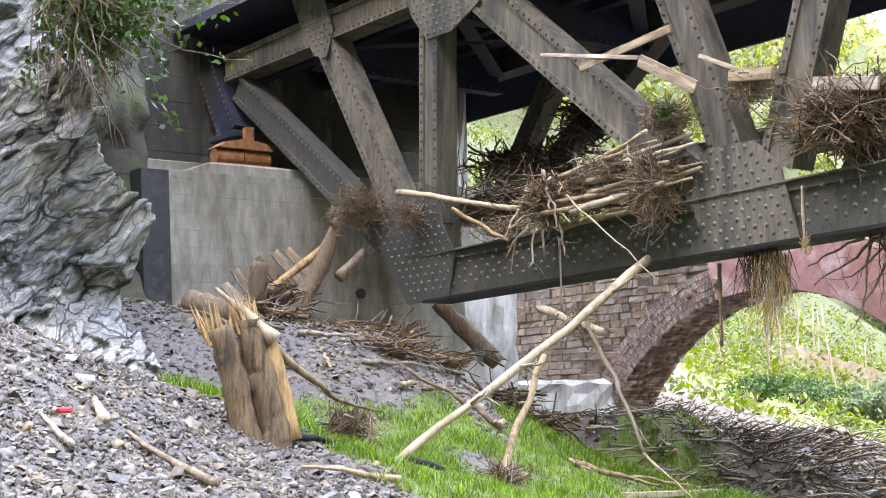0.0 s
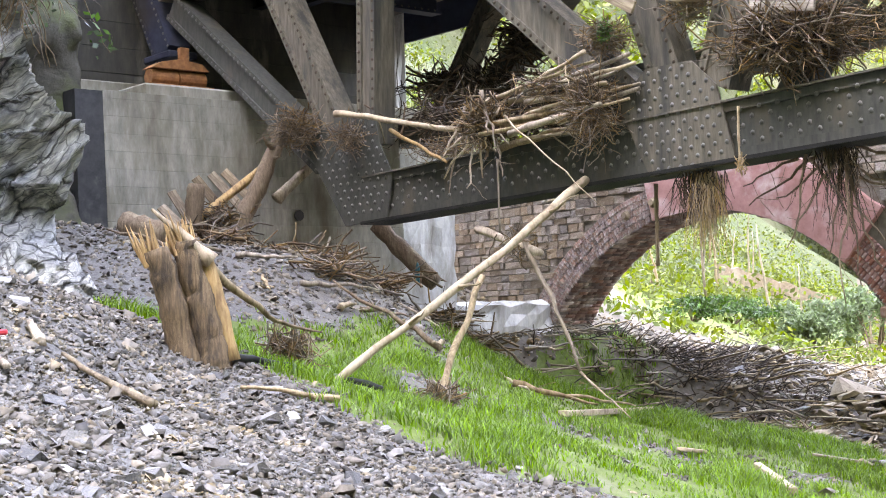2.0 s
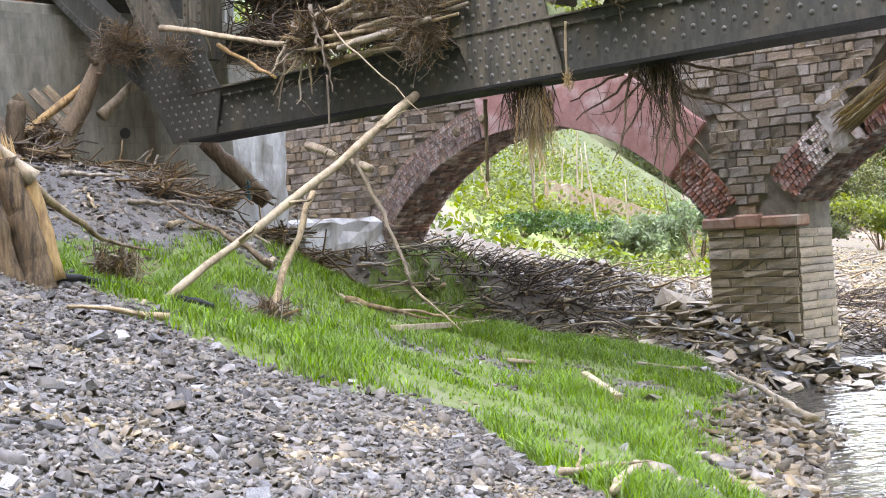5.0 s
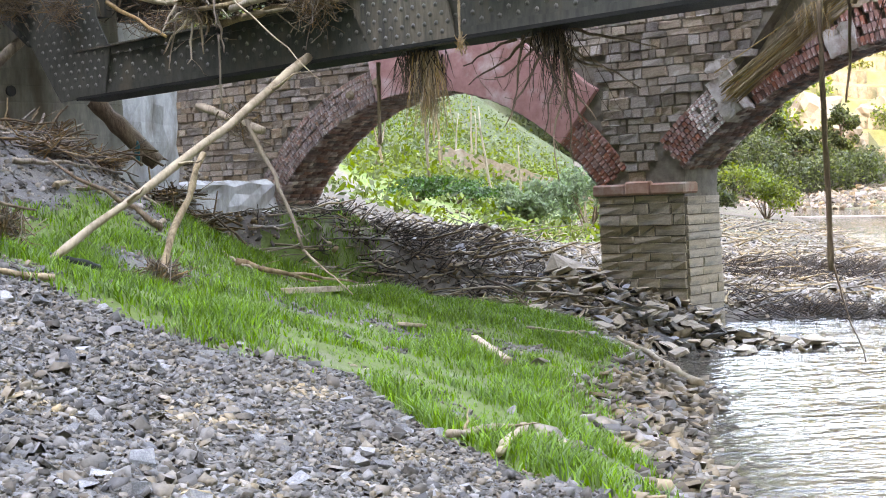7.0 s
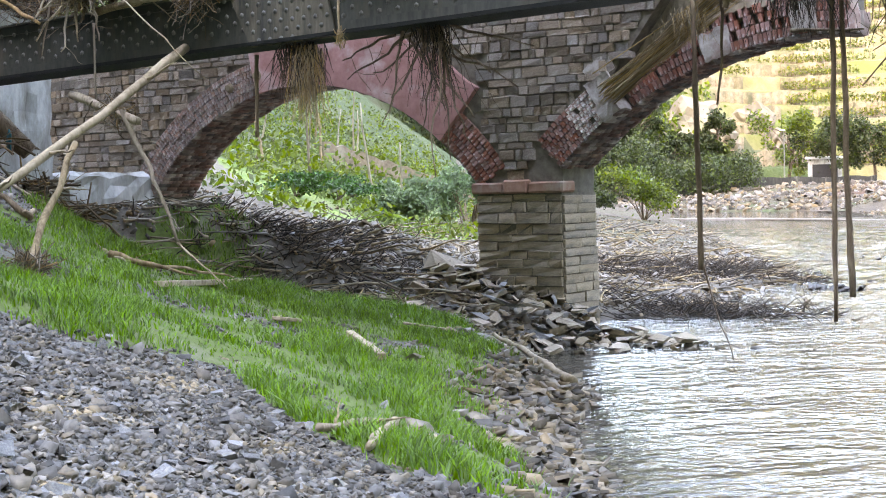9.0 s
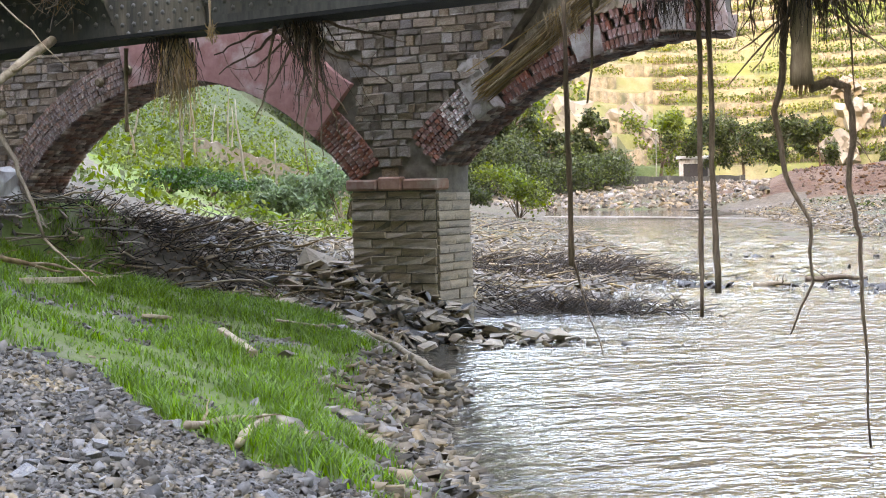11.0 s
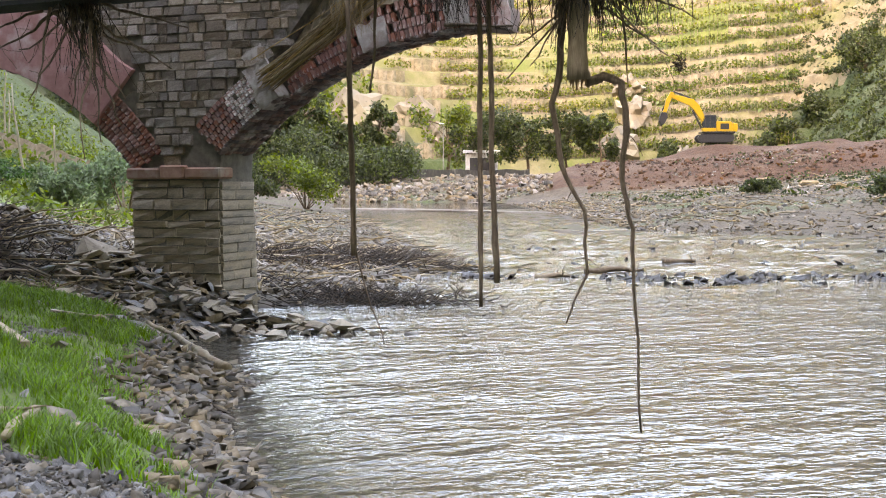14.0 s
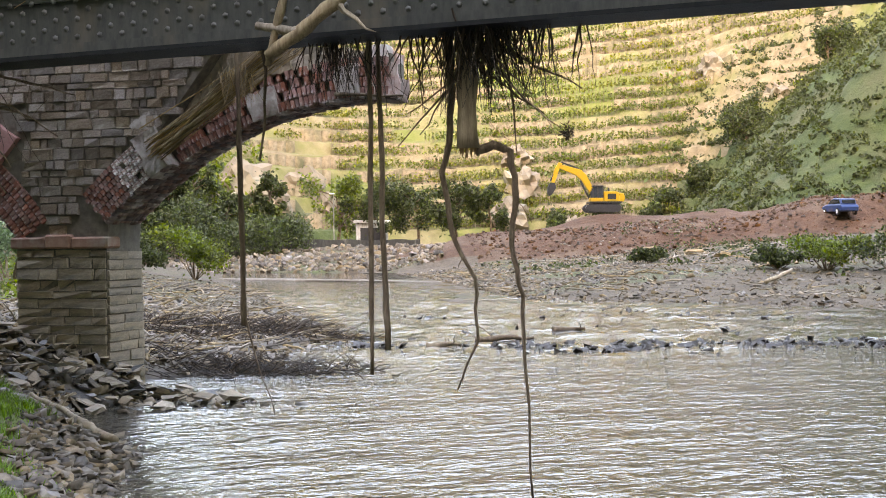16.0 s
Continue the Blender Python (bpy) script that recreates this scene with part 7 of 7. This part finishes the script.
# ---- loose stone, rubble and grass ----
CUBE_Q = np.array([(0, 2, 3, 1), (4, 5, 7, 6), (0, 1, 5, 4), (2, 6, 7, 3), (0, 4, 6, 2), (1, 3, 7, 5)])
CUBE_V = np.array([((-1, 1)[i & 1], (-1, 1)[i >> 1 & 1], (-1, 1)[i >> 2 & 1]) for i in range(8)], float)


def shards(xs, ys, sizes, rng, sink=0.25, tilt=0.5, flat=(0.2, 0.55), zs=None, closed=False):
    """Angular six-sided stones at the places given, as arrays."""
    n = len(xs)
    v = CUBE_V[None] * np.ones((n, 1, 1)) + rng.uniform(-0.55, 0.55, (n, 8, 3))
    v *= np.stack([rng.uniform(0.35, 0.6, n), rng.uniform(0.25, 0.5, n), rng.uniform(*flat, n) * 0.5], -1)[:, None] * sizes[:, None, None]
    a, b, c = rng.uniform(0, 2 * np.pi, n), rng.normal(0, tilt, n), rng.normal(0, tilt, n)
    ca, sa, cb, sb, cc, sc = np.cos(a), np.sin(a), np.cos(b), np.sin(b), np.cos(c), np.sin(c)
    x, y, z = v[..., 0], v[..., 1], v[..., 2]
    y, z = cb[:, None] * y - sb[:, None] * z, sb[:, None] * y + cb[:, None] * z
    x, z = cc[:, None] * x + sc[:, None] * z, -sc[:, None] * x + cc[:, None] * z
    x, y = ca[:, None] * x - sa[:, None] * y, sa[:, None] * x + ca[:, None] * y
    base = height(xs, ys) if zs is None else zs
    out = np.stack([x + xs[:, None], y + ys[:, None], z + (base + sizes * (0.5 - sink) * 0.5)[:, None]], -1)
    q = ((CUBE_Q if closed else CUBE_Q[1:])[None] + 8 * np.arange(n)[:, None, None]).reshape(-1, 4)      # scattered stones sit in the ground: no underside
    return out.reshape(-1, 3), q


def scatter(n, az, dist, rng, power=1.0):
    a = np.radians(rng.uniform(*az, n))
    d = dist[0] + (dist[1] - dist[0]) * rng.random(n) ** power
    return d * np.sin(a), d * np.cos(a)


def gravel():
    r = np.random.default_rng(300)
    out = Bundle()
    for n, dist, lo, hi in ((62000, (5.5, 13.8), 0.012, 0.050), (22000, (13, 24), 0.028, 0.085), (2000, (6, 13.5), 0.05, 0.10)):
        x, y = scatter(n, (-19, 27), dist, r, 0.8)
        d = shore_left(y) - x
        keep = (d > 0.9) & (r.random(n) > turf(x, y) * 1.02)
        x, y = x[keep], y[keep]
        s = lo + (hi - lo) * r.random(len(x)) ** 2.2
        out.add(*shards(x, y, s, r))
    tagged(new("gravel", out.mesh("gravel", GRAVEL)), "loose grey crushed slate gravel", "gravel", kind="stuff")
    # shore: silt-coated slabs along the waterline
    out = Bundle()
    n = 9000
    y = r.uniform(8.5, 24.5, n)
    d = -0.25 + 1.9 * r.random(n) ** 1.1
    x = shore_left(y) - d
    keep = r.random(n) > turf(x, y)
    x, y = x[keep], y[keep]
    out.add(*shards(x, y, 0.03 + 0.15 * r.random(len(x)) ** 2.2, r, tilt=0.3, flat=(0.12, 0.4)))
    tagged(new("shore_stones", out.mesh("shore_stones", SHORE)), "tan silt-coated stones along the water's edge", "stones", kind="stuff")
    # single larger stones
    pool = []
    for k in range(10):
        v, q = shards(np.zeros(1), np.zeros(1), np.ones(1), np.random.default_rng(310 + k), 0.5, 0.3, (0.3, 0.7), np.zeros(1), True)
        pool.append(mesh_of("stone", v, [tuple(f) for f in q], STONE))
    n = 0
    while n < 290:
        a, dd = math.radians(r.uniform(-18, 24)), r.uniform(6, 15)
        x, y = dd * math.sin(a), dd * math.cos(a)
        if shore_left(y) - x < 1.0 or (turf(np.array([x]), np.array([y]))[0] > 0.4 and r.random() < 0.9):
            continue
        ob = new("stone", pool[n % 10])
        ob.parent = GROUND
        s = r.uniform(0.05, 0.12)
        ob.matrix_local = Matrix.LocRotScale((x, y, h(x, y) + s * 0.12), Euler((r.normal(0, 0.3), r.normal(0, 0.3), r.uniform(0, 6.3))), (s, s * r.uniform(0.6, 1), s * r.uniform(0.5, 0.9)))
        n += 1


gravel()


def rubble():
    """Fallen masonry round the pier and along the far banks."""
    r = np.random.default_rng(320)
    pool = []
    for k in range(12):
        v, q = shards(np.zeros(1), np.zeros(1), np.ones(1), np.random.default_rng(330 + k), 0.5, 0.2, (0.2, 0.5), np.zeros(1), True)
        pool.append(mesh_of("slab", v, [tuple(f) for f in q], MASON_TAN if k % 3 else STONE))
    heap = thing("rubble_heap", SPAN @ Matrix.Translation((-12.5, 20.4, 0.2)), "heap of fallen slate slabs round the pier foot", "rubble")
    for k in range(290):
        s, n = r.normal(0, 1.35), r.normal(0, 0.55) - 0.2
        if r.random() < 0.25:
            s = r.uniform(1.0, 3.4)
            n = r.normal(0.4, 0.3)
        p = B(-12.5 + s, 20.4 + n, 0)
        z = max(h(p.x, p.y), -0.02)
        size = 0.08 + 0.24 * r.random() ** 1.8
        ob = new("slab", pool[k % 12])
        ob.parent = heap
        ob.matrix_local = Matrix.LocRotScale((s, n, z - 0.2 + size * 0.12 + r.uniform(0, 0.12)), Euler((r.normal(0, 0.25), r.normal(0, 0.25), r.uniform(0, 6.3))), (size * 1.4, size * 0.9, size * r.uniform(0.25, 0.5)))
    for k, (s, n, z, a) in enumerate(((-1.25, 0.6, 0.75, 75), (-1.35, 0.45, 1.0, 60), (-1.0, 0.35, 0.55, 70))):
        ob = new("block", pool[k])
        ob.parent = heap
        ob.matrix_local = Matrix.LocRotScale((s, n, z), Euler((radians(a), 0.3, k)), (0.75, 0.5, 0.4))
    # stones over the mud, the bar behind the pier and the rapid
    out = Bundle()
    x, y = scatter(17000, (3, 31.5), (21.5, 90), r, 1.4)
    d = shore_left(y) - x
    keep = (d > -0.3) & (d < 14) & ((y > 36) | (r.random(len(x)) < 0.45))
    x, y = x[keep], y[keep]
    out.add(*shards(x, y, 0.03 + 0.12 * r.random(len(x)) ** 3, r))
    x, y = scatter(13000, (1, 19), (19.5, 33), r, 0.9)
    keep = (shore_left(y) - x > 0) & (r.random(len(x)) > turf(x, y))
    x, y = x[keep], y[keep]
    out.add(*shards(x, y, 0.02 + 0.10 * r.random(len(x)) ** 3, r))
    x, y = scatter(10000, (12, 31), (22, 44), r, 1.2)
    keep = (shore_left(y) - x > -0.2) & (shore_left(y) - x < 9)
    x, y = x[keep], y[keep]
    out.add(*shards(x, y, 0.03 + 0.16 * r.random(len(x)) ** 2.5, r))
    n = 900
    ss, nn = -12.5 + r.normal(0, 1.5, n), 20.3 + r.normal(0, 0.6, n)
    x, y = ss * UX + nn * NX, ss * UY + nn * NY
    out.add(*shards(x, y, 0.05 + 0.2 * r.random(n) ** 2, r, zs=np.maximum(height(x, y), -0.03), flat=(0.15, 0.4)))
    tagged(new("rubble_stones", out.mesh("rubble_stones", BANK_STONE)), "silty stones scattered over the flood mud", "stones", kind="stuff")
    out = Bundle()
    n = 3200
    x, y = r.uniform(13, 30, n), np.zeros(n)
    y = 29.5 - 0.62 * (x - 17) + r.normal(0, 0.9, n) + np.where(x > 19.5, -0.6, 0.8)
    keep = r.random(n) < np.where(x > 19.5, 1.0, 0.3) * np.exp(-((x - 23) / 5.5) ** 2) + 0.06
    x, y = x[keep], y[keep]
    out.add(*shards(x, y, 0.05 + 0.22 * r.random(len(x)) ** 3, r, zs=np.full(len(x), -0.05), flat=(0.12, 0.3)))
    x, y = r.uniform(15, 36, 160), r.uniform(27, 42, 160)
    out.add(*shards(x, y, r.uniform(0.07, 0.24, 160), r, zs=np.full(160, -0.05), flat=(0.1, 0.25)))
    tagged(new("river_stones", out.mesh("river_stones", STONE)), "dark wet stones breaking the shallow rapid", "stones", kind="stuff")
    out = Bundle()
    n = 15000
    y = r.uniform(26, 105, n)
    x = shore_right(y) + 34 * r.random(n) ** 1.5
    out.add(*shards(x, y, 0.05 + 0.24 * r.random(n) ** 5, r))
    x, y = scatter(5200, (19, 34), (131, 160), r)
    keep = height(x, y) > 0.05
    x, y = x[keep], y[keep]
    out.add(*shards(x, y, 0.12 + 0.55 * r.random(len(x)) ** 4, r, flat=(0.3, 0.7)))
    tagged(new("bank_stones", out.mesh("bank_stones", BANK_STONE)), "stones strewn over the far river bank", "stones", kind="stuff")
    out = Bundle()
    x, y = r.uniform(66, 118, 16000), r.uniform(80, 128, 16000)
    line = (x - 74) * 0.663 + (y - 119) * 0.749
    keep = (line > -15) & (line < 6) & (height(x, y) > 1.2) & (x > shore_right(y) + 8)
    x, y = x[keep], y[keep]
    out.add(*shards(x, y, 0.06 + 0.32 * r.random(len(x)) ** 4, r, flat=(0.4, 0.8)))
    tagged(new("spoil_clods", out.mesh("spoil_clods", SPOIL)), "red-brown clods of earth on the spoil heap", "earth", kind="stuff")
    for k, (x, y, s) in enumerate(((84, 93, 1.5), (54.5, 51, 1.0), (75, 78, 1.3), (66, 66, 0.9))):
        single("bank_boulder", boulder_mesh(r, 0.5, 2, 0.25 + 0.02 * k), BANK_STONE, "grey boulder on the far bank", "boulder", "boulders on the far bank", m=Matrix.LocRotScale((x, y, h(x, y) + 0.15), Euler((0, 0, k)), (s * 1.5, s, s * 0.8)))
    log("bank_log", (46.5, 44.0, h(46.5, 44) + 0.2), (49.2, 45.0, h(49.2, 45) + 0.45), 0.1, 0.08, WOOD_BARE, "bleached log on the far bank", "log", seed=350)
    for k, (x, y, l) in enumerate(((20.8, 29.3, 1.6), (18.6, 28.2, 0.9), (24.8, 31.3, 1.0), (12.8, 26.6, 1.2))):
        log("river_log", (x, y, 0.04), (x + l * 0.9, y - l * 0.3, 0.06), 0.10, 0.035, BARK if k % 2 == 0 else WOOD, "waterlogged trunk in the rapid", "log", "logs in the rapid", bend=0.14, seed=360 + k, knots=5)
    # driftwood over the mud and bar
    out = Bundle()
    for k in range(3000):
        a, dd = math.radians(r.uniform(3.5, 31.5)), 23.5 + 55 * r.random() ** 1.8
        x, y = dd * math.sin(a), dd * math.cos(a)
        d = float(shore_left(y)) - x
        if d < 0.1 or d > 12:
            continue
        z = h(x, y)
        l = r.uniform(0.3, 1.5)
        th = r.uniform(0, 6.3)
        v = np.array((math.cos(th) * l, math.sin(th) * l, r.normal(0.05, 0.1)))
        out.add(*tube_arrays(wander((x, y, z + 0.03), np.array((x, y, z + 0.06)) + v, 5, 0.15, r), np.linspace(r.uniform(0.01, 0.04), 0.008, 5), 5))
    for k in range(500):
        y = r.uniform(38, 100)
        x = float(shore_right(y)) + 30 * r.random() ** 1.3 + 0.5
        z, l, th = h(x, y), r.uniform(0.4, 2.2), r.uniform(0, 6.3)
        v = np.array((math.cos(th) * l, math.sin(th) * l, r.normal(0.05, 0.1)))
        out.add(*tube_arrays(wander((x, y, z + 0.04), np.array((x, y, z + 0.08)) + v, 5, 0.15, r), np.linspace(r.uniform(0.02, 0.06), 0.012, 5), 5))
    tagged(new("driftwood_litter", out.mesh("driftwood_litter", DRIFT)), "pale driftwood litter over the mud bank", "driftwood", kind="stuff")
    out = Bundle()
    for k in range(2600):
        s, n = r.normal(-8.4, 1.2), r.normal(24.6, 0.7)
        p = B(s - 3.0, n + 1.2, 0)
        if r.random() < 0.7:
            p = Vector((r.normal(4.7, 1.2), r.normal(25.8, 1.2), 0))
        if k > 1700:
            u = r.random()
            p = Vector((12.5 + 6.5 * u + r.normal(0, 0.5), 30.0 + 2.6 * u + r.normal(0, 0.6), 0))
        z = h(p.x, p.y)
        th, l = r.uniform(0, 6.3), r.uniform(0.2, 0.9)
        v = np.array((math.cos(th) * l, math.sin(th) * l, r.uniform(0, 0.35)))
        c = np.array((p.x, p.y, max(z, 0) + 0.02))
        out.add(*tube_arrays(wander(c, c + v, 5, 0.25, r), np.linspace(0.012, 0.005, 5), 4))
    tagged(new("brushwood", out.mesh("brushwood", TWIG_DARK)), "dark brushwood caught on the mud bank", "brushwood", kind="stuff")


rubble()


def grass():
    """Blades in tufts over the turf."""
    r = np.random.default_rng(400)
    n = 270000
    x, y = r.uniform(-4.5, 6.5, n), r.uniform(7.8, 26.0, n)
    t = turf(x, y)
    thick = 0.5 + 1.5 * fractal(x, y, 0.6, 3, 23)
    keep = r.random(n) < t * np.clip(thick * 1.2, 0.16, 1)
    x, y, thick = x[keep], y[keep], thick[keep]
    n = len(x)
    z = height(x, y)
    tall = 0.04 + 0.115 * np.clip(thick, 0, 1.3) * r.uniform(0.3, 1.25, n)
    a = r.uniform(0, 2 * np.pi, n)
    lean = r.uniform(0.2, 1.3, n) * tall
    w = r.uniform(0.0035, 0.009, n)
    dx, dy = np.cos(a), np.sin(a)
    p0 = np.stack([x, y, z - 0.01], 1)
    side = np.stack([-dy, dx, 0 * dx], 1) * w[:, None]
    mid = p0 + np.stack([dx * lean * 0.3, dy * lean * 0.3, tall * 0.6], 1)
    tip = p0 + np.stack([dx * lean, dy * lean, tall], 1)
    v = np.stack([p0 - side, p0 + side, mid + side * 0.8, mid - side * 0.8, tip + side * 0.15, tip - side * 0.15], 1).reshape(-1, 3)
    q = (np.array([(0, 1, 2, 3), (3, 2, 4, 5)])[None] + 6 * np.arange(n)[:, None, None]).reshape(-1, 4)
    tagged(new("grass", mesh_of("grass", v, q, BLADE)), "fresh green grass growing through river gravel", "grass", kind="stuff")


grass()
